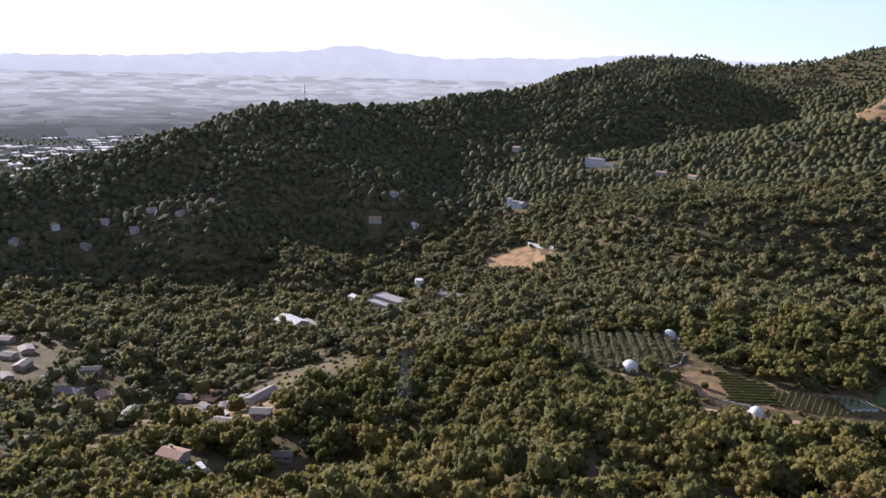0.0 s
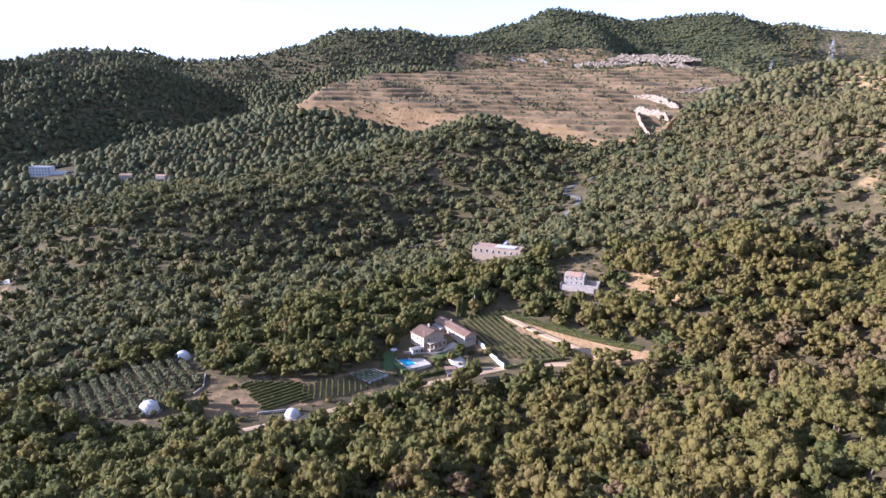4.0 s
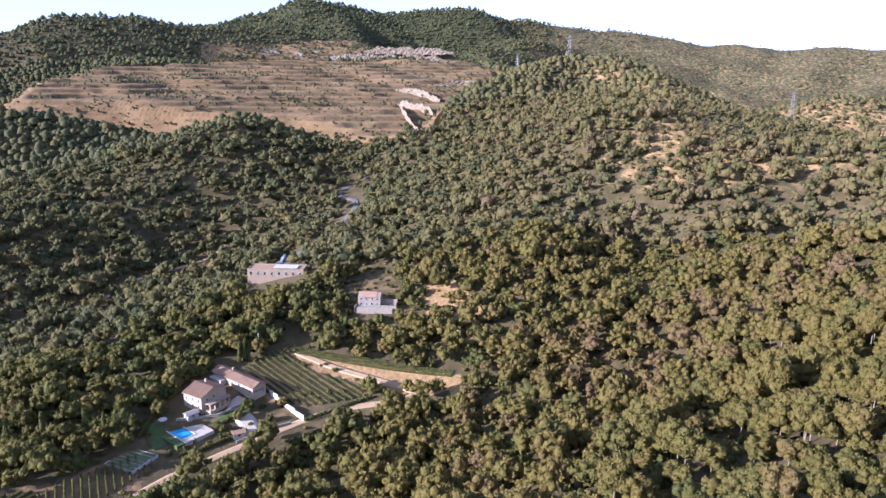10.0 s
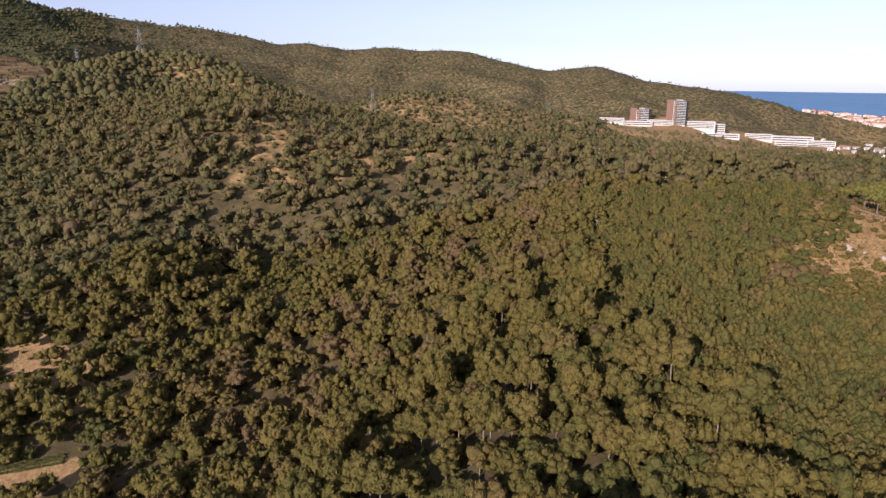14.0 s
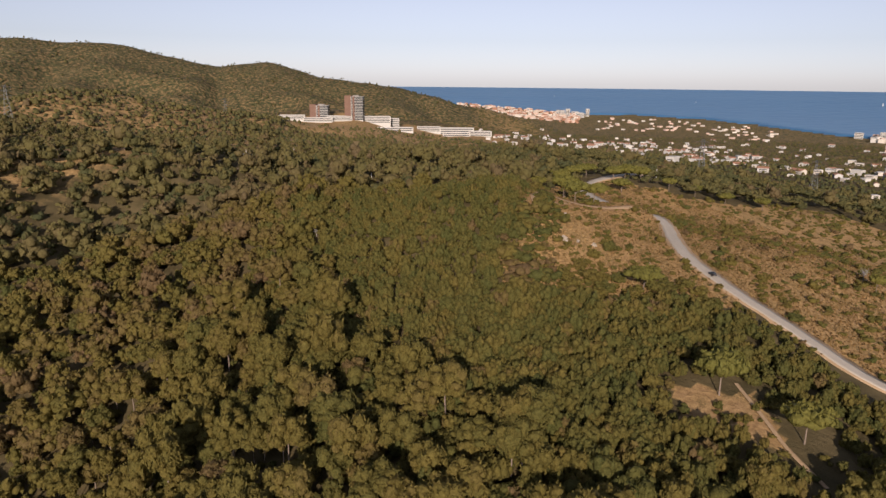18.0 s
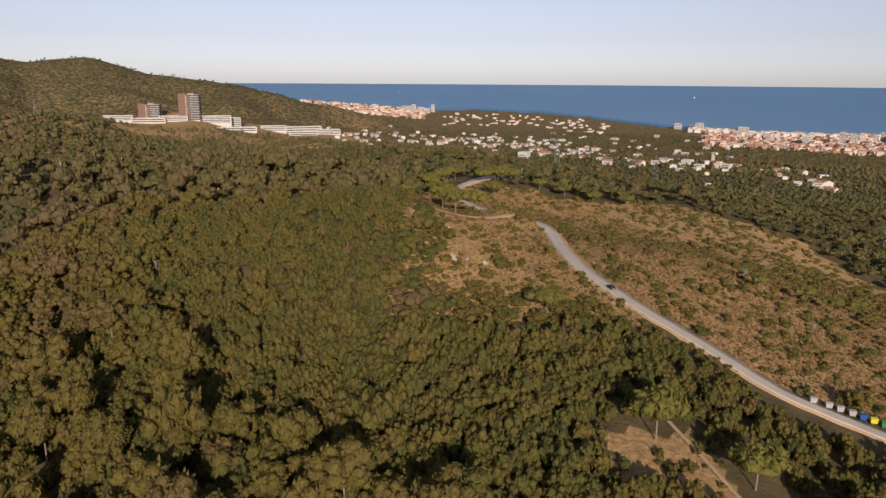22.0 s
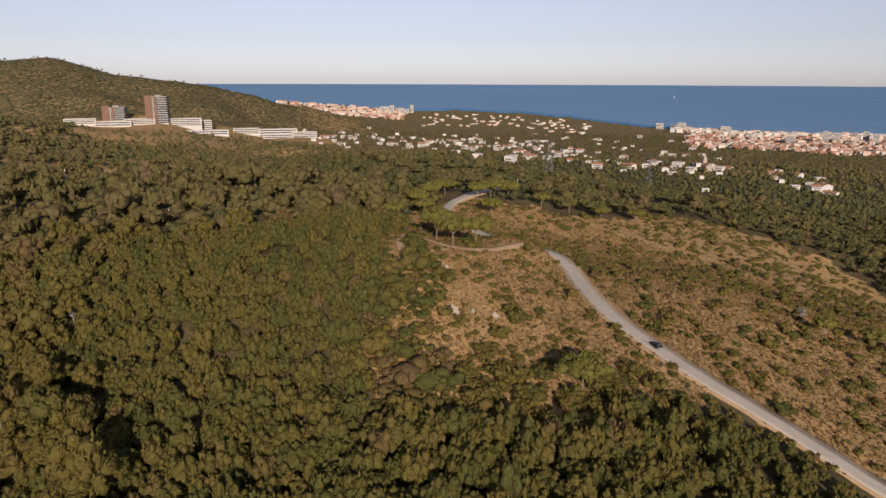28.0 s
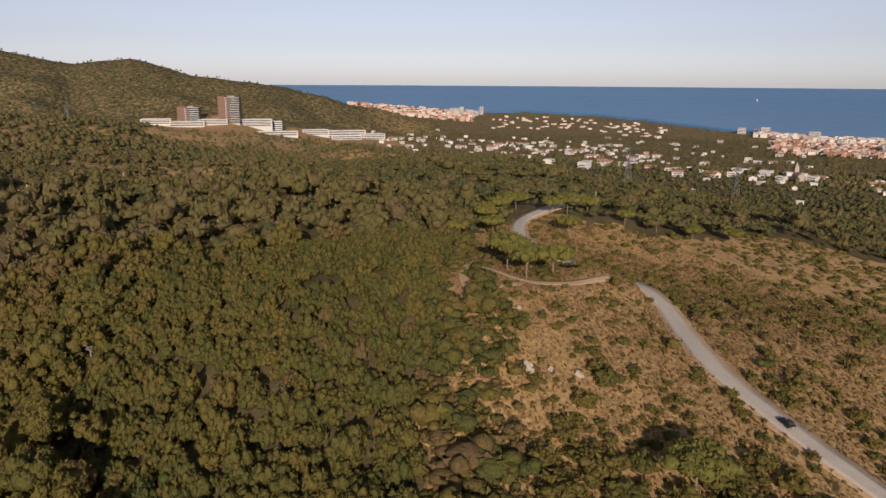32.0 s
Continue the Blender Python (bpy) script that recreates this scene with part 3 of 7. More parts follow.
def rock_face(line, tall, back, base=None, seed=0):
    """A cut cliff along a line, rough and uneven, with a shelf behind its edge."""
    pts = np.array(line, float)
    leg = np.concatenate([[0.0], np.cumsum(np.hypot(*np.diff(pts, axis=0).T))])
    t = np.linspace(0, leg[-1], max(8, int(leg[-1] / 2.5)))
    x, y = np.interp(t, leg, pts[:, 0]), np.interp(t, leg, pts[:, 1])
    d = np.hypot(x + 108.3, y - 7.9)
    ux, uy = (x + 108.3) / d, (y - 7.9) / d
    foot = land(x, y) if base is None else np.full(len(x), float(base))
    end = fade(0, leg[-1] * 0.2, t) * fade(leg[-1], leg[-1] * 0.8, t)
    high = tall * (0.35 + 0.65 * end) * (0.85 + 0.25 * rough(t, 0 * t, 37.0, seed) + 0.12 * rough(t, 0 * t, 9.0, seed + 2))
    g = np.random.default_rng(seed + 60)
    rows = []
    for k in (-0.3, 0.0, 0.2, 0.38, 0.5, 0.7, 0.86, 1.0):
        off = tall * 0.3 * k + g.uniform(-1.1, 1.1, len(x)) + 1.5 * rough(t, 0 * t + k * 20, 16.0, seed)
        rows.append(np.column_stack([x + ux * off, y + uy * off, foot + high * k]))
    rows.append(np.column_stack([x + ux * back, y + uy * back, foot + high * 1.02]))
    rows.append(np.column_stack([x + ux * (back + 4), y + uy * (back + 4), foot - 12.0]))
    n = len(x)
    q = np.array([(a * n + i, a * n + i + 1, (a + 1) * n + i + 1, (a + 1) * n + i) for a in range(len(rows) - 1) for i in range(n - 1)])
    ob = new("rock_face", mesh_of("rock_face", np.concatenate(rows), q, smooth=False))
    ob.data.materials.append(CUT_ROCK)
    tagged(ob, "pale cut limestone face of the quarry", "cliff", kind="structure")


def round_eye(r, *yaws):
    return [(-108.3 + r * math.sin(radians(a)), 7.9 + r * math.cos(radians(a))) for a in yaws]


rock_face(round_eye(1672, 73.6, 75.5, 78.0, 80.5, 83.4), 19.0, 30.0, 236.0, 1)
rock_face(round_eye(1705, 76.5, 78.5, 81.0, 83.6), 15.0, 40.0, 257.0, 2)
rock_face([(1082, 240), (1066, 206), (1040, 178), (1014, 155)], 10.0, 26.0, None, 3)
rock_face([(962, 214), (937, 189), (909, 158), (890, 149)], 10.0, 20.0, None, 4)
rock_face([(941, 206), (890, 192), (843, 176), (773, 154), (732, 143)], 8.0, 8.0, None, 5)
rock_face([(1166, 176), (1183, 132), (1172, 84)], 9.0, 30.0, None, 6)

# the sea
sy, sr = np.meshgrid(np.radians(np.linspace(126, 216, 120)), np.linspace(2600, 4860, 60))
sx, syy = EYE[0] + sr * np.sin(sy), EYE[1] + sr * np.cos(sy)
keep = shore(sx, syy) > -60
sz = np.where(keep, bowl(sr), bowl(sr) - 30)
sidx = np.arange(sx.size).reshape(sx.shape)
squads = np.stack([sidx[:-1, :-1], sidx[:-1, 1:], sidx[1:, 1:], sidx[1:, :-1]], -1).reshape(-1, 4)
squads = squads[keep.ravel()[squads].any(1)]
sea = new("water", mesh_of("water", np.stack([sx, syy, sz], -1).reshape(-1, 3), squads))
sea.data.materials.append(SEA)
tagged(sea, "calm deep blue sea reaching the horizon", "sea", kind="structure")


SAIL = material("sail_cloth", (0.6, 0.58, 0.55), (0.75, 0.73, 0.7), 3.0, 0.5)
for yaw, r in ((152.4, 4380), (158.0, 4300), (163.5, 4200), (176.0, 4250)):
    bx, by = EYE[0] + r * math.sin(radians(yaw)), EYE[1] + r * math.cos(radians(yaw))
    boat = new("sailing_boat")
    boat.matrix_world = pose(bx, by, float(bowl(np.array(float(r)))), 0, 0, yaw * 3)
    tagged(boat, "small white sailing boat far out on the sea", "boat", "sailing boats")
    for name, vs, fs in (("hull", [(-4, 0, 1.5), (4.5, 0, 1.7), (0, 1.4, 1.5), (0, -1.4, 1.5), (-3, 0, -0.6), (3, 0, -0.6)], [(0, 2, 1), (0, 1, 3), (0, 4, 2), (0, 3, 4), (1, 2, 5), (1, 5, 3), (2, 4, 5), (3, 5, 4)]),
                         ("sail", [(-3.2, 0.1, 2.6), (3.4, 0.1, 2.4), (0.6, 0.1, 15), (-3.2, -0.1, 2.6), (3.4, -0.1, 2.4), (0.6, -0.1, 15)], [(0, 1, 2), (3, 5, 4), (0, 3, 4), (0, 4, 1), (1, 4, 5), (1, 5, 2), (2, 5, 3), (2, 3, 0)])):
        me = mesh_of(name, np.array(vs, float), np.array(fs), smooth=False)
        me.materials.append(SAIL)
        new(name, me).parent = boat


def strip(name, line, width, mat, label, up=0.25, bench=True):
    """A road or track laid over the ground along a line."""
    pts = [Vector((x, y, 0)) for x, y in line]
    fine = []
    for i in range(len(pts) - 1):
        p0, p1, p2, p3 = pts[max(i - 1, 0)], pts[i], pts[i + 1], pts[min(i + 2, len(pts) - 1)]
        n = max(2, int((p2 - p1).length / 3.0))
        for k in range(n):
            t = k / n
            fine.append(0.5 * (2 * p1 + (p2 - p0) * t + (2 * p0 - 5 * p1 + 4 * p2 - p3) * t * t + (3 * p1 - p0 - 3 * p2 + p3) * t ** 3))
    fine.append(pts[-1])
    xy = np.array([(p.x, p.y) for p in fine])
    d = np.gradient(xy, axis=0)
    d /= np.linalg.norm(d, axis=1)[:, None]
    nrm = np.stack([-d[:, 1], d[:, 0]], 1)
    rows = []
    for k in (-0.5, -0.25, 0.0, 0.25, 0.5):
        q = xy + nrm * width * k * (1 + 0.06 * np.sin(np.arange(len(xy)) * 1.7 + k * 5))[:, None]
        rows.append(np.column_stack([q, land(q[:, 0], q[:, 1])]))
    rows = np.array(rows)
    rows[:, :, 2] = np.maximum(rows[:, :, 2], rows[2, :, 2] - 0.15) + up if bench else rows[:, :, 2] + up
    v = np.concatenate([rows, rows[[0, 4]] - [0, 0, 1.2 if bench else 0.02]])
    order = [5, 0, 1, 2, 3, 4, 6]
    n = len(xy)
    q = [(order[a] * n + i, order[a + 1] * n + i, order[a + 1] * n + i + 1, order[a] * n + i + 1) for a in range(6) for i in range(n - 1)]
    ob = new(name, mesh_of(name, v.reshape(-1, 3), np.array(q)))
    ob.data.materials.append(mat)
    return tagged(ob, label, "road", kind="structure")


strip("road_shoulder", ROAD, 9.0, DIRT, "bare orange earth shoulder of the road", 0.18)
strip("road", ROAD, 5.8, ASPHALT, "pale worn asphalt road running along the ridge", 0.35)
strip("side_trail", SIDE_TRAIL, 2.0, DIRT, "bare earth trail over the knoll", 0.3, False)
strip("trail", TRAIL, 3.0, DIRT, "bare earth trail over the ridge", 0.34, False)
strip("footpath", FOOTPATH, 1.3, DIRT, "narrow earth footpath down to the road", 0.3, False)
strip("farm_track", FARM_TRACK, 4.0, DIRT, "pale dirt track along the vineyard", 0.2)

# ---- plants ----

def ico(sub):
    bm = bmesh.new()
    bmesh.ops.create_icosphere(bm, subdivisions=sub, radius=1.0)
    out = np.array([p.co[:] for p in bm.verts]), np.array([[q.index for q in f.verts] for f in bm.faces])
    bm.free()
    return out


ICO = {1: ico(1), 2: ico(2)}


def lump(rng, sub, centre, radius, wobble=0.25):
    v, f = ICO[sub]
    r = 1.0 + wobble * rng.uniform(-1, 1, len(v))
    return v * r[:, None] * np.asarray(radius) + np.asarray(centre), f


def tuft_faces(rng, n, centres, radii, size):
    """Small leafy flakes lying over the lobes like shingled sprays of leaves."""
    area = radii[:, 0] ** 2
    k = rng.choice(len(centres), n, p=area / area.sum())
    d = rng.normal(size=(n, 3))
    d[:, 2] = np.abs(d[:, 2]) * 1.1 - 0.35
    d /= np.linalg.norm(d, axis=1)[:, None]
    base = centres[k] + d * radii[k] * rng.uniform(0.92, 1.12, (n, 1))
    nrm = d * 0.8 + rng.normal(size=(n, 3)) * 0.7
    nrm /= np.linalg.norm(nrm, axis=1)[:, None]
    a = np.cross(nrm, rng.normal(size=(n, 3)))
    a /= np.linalg.norm(a, axis=1)[:, None]
    b = np.cross(nrm, a)
    s = (size * rng.uniform(0.6, 1.4, n))[:, None]
    v = np.stack([base - a * s - b * s * 0.6, base + a * s - b * s * 0.6, base + b * s * 1.2 + d * s * 0.7], 1).reshape(-1, 3)
    return v, np.arange(3 * n).reshape(n, 3)


def join(pieces):
    vs, fs, n = [], [], 0
    for v, f in pieces:
        vs.append(v)
        fs.append(f + n)
        n += len(v)
    return np.concatenate(vs), np.concatenate(fs)


def crown(rng, kind, lumps, sub, tufts, size, core=1):
    """A crown about 1 across in radius and 1 high, its foot at z = 0: clumps of foliage round a smaller inner body, with loose leaves on them."""
    body = {"umbrella": ((0, 0, 0.72), (0.74, 0.74, 0.17)), "pine": ((0, 0, 0.5), (0.64, 0.64, 0.34)), "oak": ((0, 0, 0.42), (0.74, 0.74, 0.43)), "shrub": ((0, 0, 0.38), (0.66, 0.66, 0.4)), "cypress": ((0, 0, 0.5), (0.18, 0.18, 0.5))}[kind]
    c0, r0 = np.array(body[0]), np.array(body[1])
    out = [lump(rng, core, c0, r0, 0.18)]
    centres, radii = [c0], [r0]
    lop, turn = rng.uniform(0, 6.28), rng.uniform(0, 6.28)
    for i in range(lumps):
        a = turn + i * 2.4 + rng.uniform(-0.4, 0.4)
        k = (i + rng.uniform(0.2, 0.8)) / lumps
        if kind == "pine":
            h = 0.24 + 0.62 * k ** 0.8
            reach = 0.8 * math.sqrt(max(0.02, 1.0 - (max(0.0, h - 0.4) / 0.52) ** 2)) * (1.0 + 0.25 * math.cos(a - lop)) * rng.uniform(0.72, 1.0)
            s, flat = rng.uniform(0.19, 0.34), rng.uniform(0.5, 0.7)
        elif kind == "umbrella":
            reach = 0.78 * math.sqrt(1.0 - k) * rng.uniform(0.85, 1.1)
            h = 0.66 + 0.2 * math.sqrt(max(0.0, 1.0 - reach ** 2)) + rng.uniform(-0.03, 0.03)
            s, flat = rng.uniform(0.22, 0.32), 0.48
        elif kind == "cypress":
            h, reach, s, flat = 0.1 + 0.8 * k, 0.08, rng.uniform(0.1, 0.16) * (1.15 - 0.6 * k), 1.4
        else:
            h = 0.22 + 0.6 * k
            reach = 0.72 * math.sqrt(max(0.02, 1.0 - (max(0.0, h - 0.25) / 0.68) ** 2)) * rng.uniform(0.8, 1.08)
            s, flat = rng.uniform(0.2, 0.36) * (1.0 if lumps > 4 else 1.3), 0.8
        c = np.array((math.cos(a) * reach, math.sin(a) * reach, h))
        rad = np.array((s, s, s * flat))
        centres.append(c)
        radii.append(rad)
        out.append(lump(rng, sub, c, rad, 0.24))
    if tufts:
        out.append(tuft_faces(rng, tufts, np.array(centres), np.array(radii), size))
    return join(out)


def trunk(rng, height_m, radius, sides=6, limbs=3, lean=0.06):
    """A tapered trunk with limbs, foot at 0."""
    out = []

    def limb(p, q, r0, r1):
        p, q = np.array(p, float), np.array(q, float)
        d = (q - p) / np.linalg.norm(q - p)
        u = np.cross(d, (0.3, 0.9, 0.2))
        u /= np.linalg.norm(u)
        w = np.cross(d, u)
        a = np.arange(sides) * 6.2832 / sides
        ring = np.cos(a)[:, None] * u + np.sin(a)[:, None] * w
        v = np.concatenate([p + ring * r0, p + (q - p) * 0.5 + ring * (r0 + r1) / 2 + rng.normal(size=3) * r0 * 0.4, q + ring * r1])
        f = []
        for k in range(2):
            for i in range(sides):
                j = (i + 1) % sides
                f += [(k * sides + i, k * sides + j, (k + 1) * sides + j), (k * sides + i, (k + 1) * sides + j, (k + 1) * sides + i)]
        out.append((v, np.array(f)))

    top = (rng.uniform(-lean, lean) * height_m, rng.uniform(-lean, lean) * height_m, height_m)
    limb((0, 0, -0.6), top, radius, radius * 0.45)
    for i in range(limbs):
        k = rng.uniform(0.6, 0.95)
        a = rng.uniform(0, 6.28)
        p = np.array(top) * k
        limb(p, p + np.array((math.cos(a), math.sin(a), 0.55)) * height_m * 0.3, radius * 0.45, radius * 0.15)
    return join(out)



def dome(rng, sides, rings):
    """A low-cost far crown: an uneven dome."""
    v, f = [], []
    for k in range(rings):
        a0, lat = rng.uniform(0, 6.28), k / rings * 1.4
        for i in range(sides):
            a = a0 * 0.2 + i * 6.2832 / sides
            r = math.cos(lat) * rng.uniform(0.75, 1.15)
            v.append((r * math.cos(a), r * math.sin(a), 0.15 + math.sin(lat) * rng.uniform(0.75, 0.95)))
    v.append((rng.uniform(-0.2, 0.2), rng.uniform(-0.2, 0.2), 1.0))
    for k in range(rings - 1):
        for i in range(sides):
            j = (i + 1) % sides
            f += [(k * sides + i, k * sides + j, (k + 1) * sides + j), (k * sides + i, (k + 1) * sides + j, (k + 1) * sides + i)]
    f += [((rings - 1) * sides + i, (rings - 1) * sides + (i + 1) % sides, len(v) - 1) for i in range(sides)]
    return np.array(v), np.array(f)


rng = np.random.default_rng(7)
NEAR = {k: [crown(rng, k, n, 2 if k != "shrub" else 1, t, s, 2) for _ in range(5)] for k, n, t, s in (("pine", 15, 640, 0.062), ("oak", 14, 600, 0.062), ("umbrella", 20, 700, 0.06), ("cypress", 9, 260, 0.045), ("shrub", 7, 150, 0.11))}
MID = {k: [crown(rng, k, n, 1, t, s, 1) for _ in range(8)] for k, n, t, s in (("pine", 10, 120, 0.09), ("oak", 8, 96, 0.09), ("umbrella", 10, 90, 0.1), ("shrub", 2, 24, 0.14))}
FAR = {k: [crown(rng, k, n, 1, 22, 0.15) for _ in range(8)] for k, n in (("pine", 3), ("oak", 3), ("umbrella", 3))}
HILL = {k: [dome(rng, 6, 2) for _ in range(8)] for k in ("pine", "oak", "umbrella")}
VERY_FAR = {k: [dome(rng, 6, 1) for _ in range(8)] for k in ("pine", "oak", "umbrella")}
UNSEEN = [(-420, 360), (-290, 360), (-225, 140), (-150, 92), (-60, 62), (-10, 38), (18, 0), (24, -60), (12, -100), (-28, -132), (-62, -172), (-90, -300), (-100, -420), (-420, -420)]


def planted(name, library, wood, label, category="tree", mat=None):
    """Many plants in one mesh."""
    x, y, kinds, radius, tall, tint, lift = wood
    z = land(x, y)
    vs, fs, ts, n = [], [], [], 0
    for kind in sorted(set(kinds)):
        for t, (tv, tf) in enumerate(library[kind]):
            m = np.nonzero((kinds == kind) & (np.arange(len(x)) % len(library[kind]) == t))[0]
            if not len(m):
                continue
            a = np.random.default_rng(t + 3).uniform(0, 6.28, len(m))
            c, s = np.cos(a)[:, None], np.sin(a)[:, None]
            px = (tv[None, :, 0] * c - tv[None, :, 1] * s) * radius[m, None] + x[m, None]
            py = (tv[None, :, 0] * s + tv[None, :, 1] * c) * radius[m, None] + y[m, None]
            pz = tv[None, :, 2] * tall[m, None] + (z[m] + lift[m])[:, None]
            vs.append(np.stack([px, py, pz], -1).reshape(-1, 3))
            fs.append((tf[None] + (np.arange(len(m)) * len(tv))[:, None, None]).reshape(-1, 3) + n)
            ts.append(np.repeat(tint[m], len(tv)))
            n += len(m) * len(tv)
    ob = new(name, mesh_of(name, np.concatenate(vs), np.concatenate(fs), tint=np.concatenate(ts)))
    ob.data.materials.append(mat or LEAVES)
    return tagged(ob, label, category, kind="stuff")


TOWN_PLACES = []


def scatter(r0, r1, gap, seed):
    """Jittered places in the visible sector between two distances from the middle of the walk."""
    g = np.random.default_rng(seed)
    n = int(r1 / gap) + 1
    i, j = np.meshgrid(np.arange(-n, n + 1), np.arange(-int(n * 1.15), int(n * 1.15) + 1))
    x = (i + 0.5 * (j % 2)) * gap + g.uniform(-0.55, 0.55, i.shape) * gap + EYE[0]
    y = j * gap * 0.9 + g.uniform(-0.55, 0.55, i.shape) * gap + EYE[1]
    x, y = x.ravel(), y.ravel()
    r = np.hypot(x - EYE[0], y - EYE[1])
    yaw = (np.degrees(np.arctan2(x - EYE[0], y - EYE[1])) + 100) % 360 - 100
    k = (r >= r0) & (r < r1) & (yaw > (-66 if r1 < 850 else -34)) & (yaw < 200)
    x, y, r = x[k], y[k], r[k]
    # slopes that turn their back on the valley carry no trees of their own
    ux, uy = (x - EYE[0]) / r, (y - EYE[1]) / r
    fall = (land(x + ux * 12, y + uy * 12) - land(x - ux * 12, y - uy * 12)) / 24.0
    k = (fall > -0.2 - 25.0 / r) | (r < 300)
    return x[k], y[k], g


def wooded(x, y, g):
    """Which places carry a tree."""
    bare = inside(x, y, UNSEEN) | (g.uniform(size=x.shape) < 0.05)
    bare |= inside(x, y, BARE_RIM) & (g.uniform(size=x.shape) < 0.6)
    bare |= to_line(x, y, [(158, -252), (180, -243)]) < 3.5
    for p in CLEARINGS:
        bare |= ragged(x, y, p, 2.0)
    for line, gap in ((ROAD, 8.0), (TRAIL, 2.5), (FOOTPATH, 3.0), (FARM_TRACK, 5.0), ([(380, 190), (430, 202), (470, 190), (520, 178), (570, 182), (610, 210), (640, 205)], 9.0), ([(300, 360), (360, 330), (420, 330), (480, 300)], 6.0)):
        bare |= to_line(x, y, line) < gap
    for cx, cy, rad in ((340, 179, 26), (440, 203, 22), (-88, 470, 20), (14, 550, 22), (66, 522, 16), (240, 740, 18), (425, 835, 30), (380, -286, 9), (387, -294, 9), (374, -279, 7), (26, -170, 10), (28, -160, 7), (4, -168, 9), (3, -158, 8), (71, -228, 9), (-17, -213, 10), (-28, -213, 10), (-8, -215, 9), (-36, -213, 9), (-93, 132, 5), (-270, 430, 38), (1180, -1215, 90), (1230, -1140, 70), (1040, -1450, 90), (1090, -1270, 60), (60, 570, 14), (-155, 200, 10)):
        bare |= np.hypot(x - cx, y - cy) < rad
    bare |= ragged(x, y, BARE_SLOPE) & (g.uniform(size=x.shape) < 0.6)
    bare |= ragged(x, y, GRASS_SLOPE)
    bare |= (ragged(x, y, RUIN_YARD, 4.0) | ragged(x, y, PINE_PATCH, 4.0)) & (g.uniform(size=x.shape) < 0.7)
    scrub = fade(330, 480, x) * fade(60, -120, y) + fade(0.2, 0.7, rough(x, y, 130.0, 8.0)) * fade(250, 360, x) * fade(40, -60, y) * 0.6
    bare |= g.uniform(size=x.shape) < np.clip(scrub, 0, 1) * (0.12 + 0.42 * fade(-0.1, 0.5, rough(x, y, 90.0, 11.0)))
    bare |= inside(x, y, QUARRY) & (g.uniform(size=x.shape) < 0.9 - 0.25 * fade(0.1, 0.6, rough(x, y, 210.0, 4.0)))
    bare |= ragged(x, y, VILLAGE, 9.0) & (g.uniform(size=x.shape) < 0.4)
    bare |= inside(x, y, CAMPUS) & (g.uniform(size=x.shape) < 0.8)
    # open ground in front of the plots, on the side of the valley slope
    dx, dy = x + 115, y + 20
    d = np.hypot(dx, dy)
    for poly, reach in ((ORCHARD, 16), (VINEYARD, 22), (COMPOUND, 16), (UPPER_VINES, 14), (RUIN_YARD, 16), (BROWN_FIELD, 14), (VALLEY_YARD, 24)):
        for step in (0.5, 1.0):
            bare |= inside(x + dx / d * reach * step, y + dy / d * reach * step, poly) & (g.uniform(size=x.shape) < 0.72)
    for cx, cy, rad in OPEN_SPOTS:
        e = math.hypot(cx + 115, cy + 20)
        for k in ((0.0, 0.9, 1.45) if cy > 0 else (0.0,)):
            bare |= np.hypot(x - cx + (cx + 115) / e * rad * k, y - cy + (cy + 20) / e * rad * k) < rad
    bare |= inside(x, y, CAMPUS_FRONT) & (g.uniform(size=x.shape) < 0.72)
    if len(TOWN_PLACES):
        hx, hy = np.array(TOWN_PLACES).T
        for i in range(len(hx)):
            bare |= np.hypot(x - hx[i] * 0.972 - EYE[0] * 0.028, y - hy[i] * 0.972 - EYE[1] * 0.028) < 15
    r = np.hypot(x - EYE[0], y - EYE[1])
    bare |= shore(x, y) > -250
    yaw = np.degrees(np.arctan2(x - EYE[0], y - EYE[1])) % 360
    bare |= (yaw > 90) & (yaw < 220) & (r > 1000) & (g.uniform(size=x.shape) < 0.22 + 0.42 * (yaw < 146) * fade(1300, 1600, r) + 0.12 * fade(1300, 2000, r) + 0.22 * ((yaw > 147) & (yaw < 196) & (r > 1150)))
    return ~bare


def low_growth(x, y):
    """Lower trees beside the road and round the two pines above it."""
    open_side = np.minimum(to_line(x, y, ROAD) - 8.0, np.minimum(np.hypot(x - 26, y + 171), np.hypot(x - 3, y + 166)) - 9.0)
    return 0.5 + 0.5 * fade(0.0, 24.0, open_side)


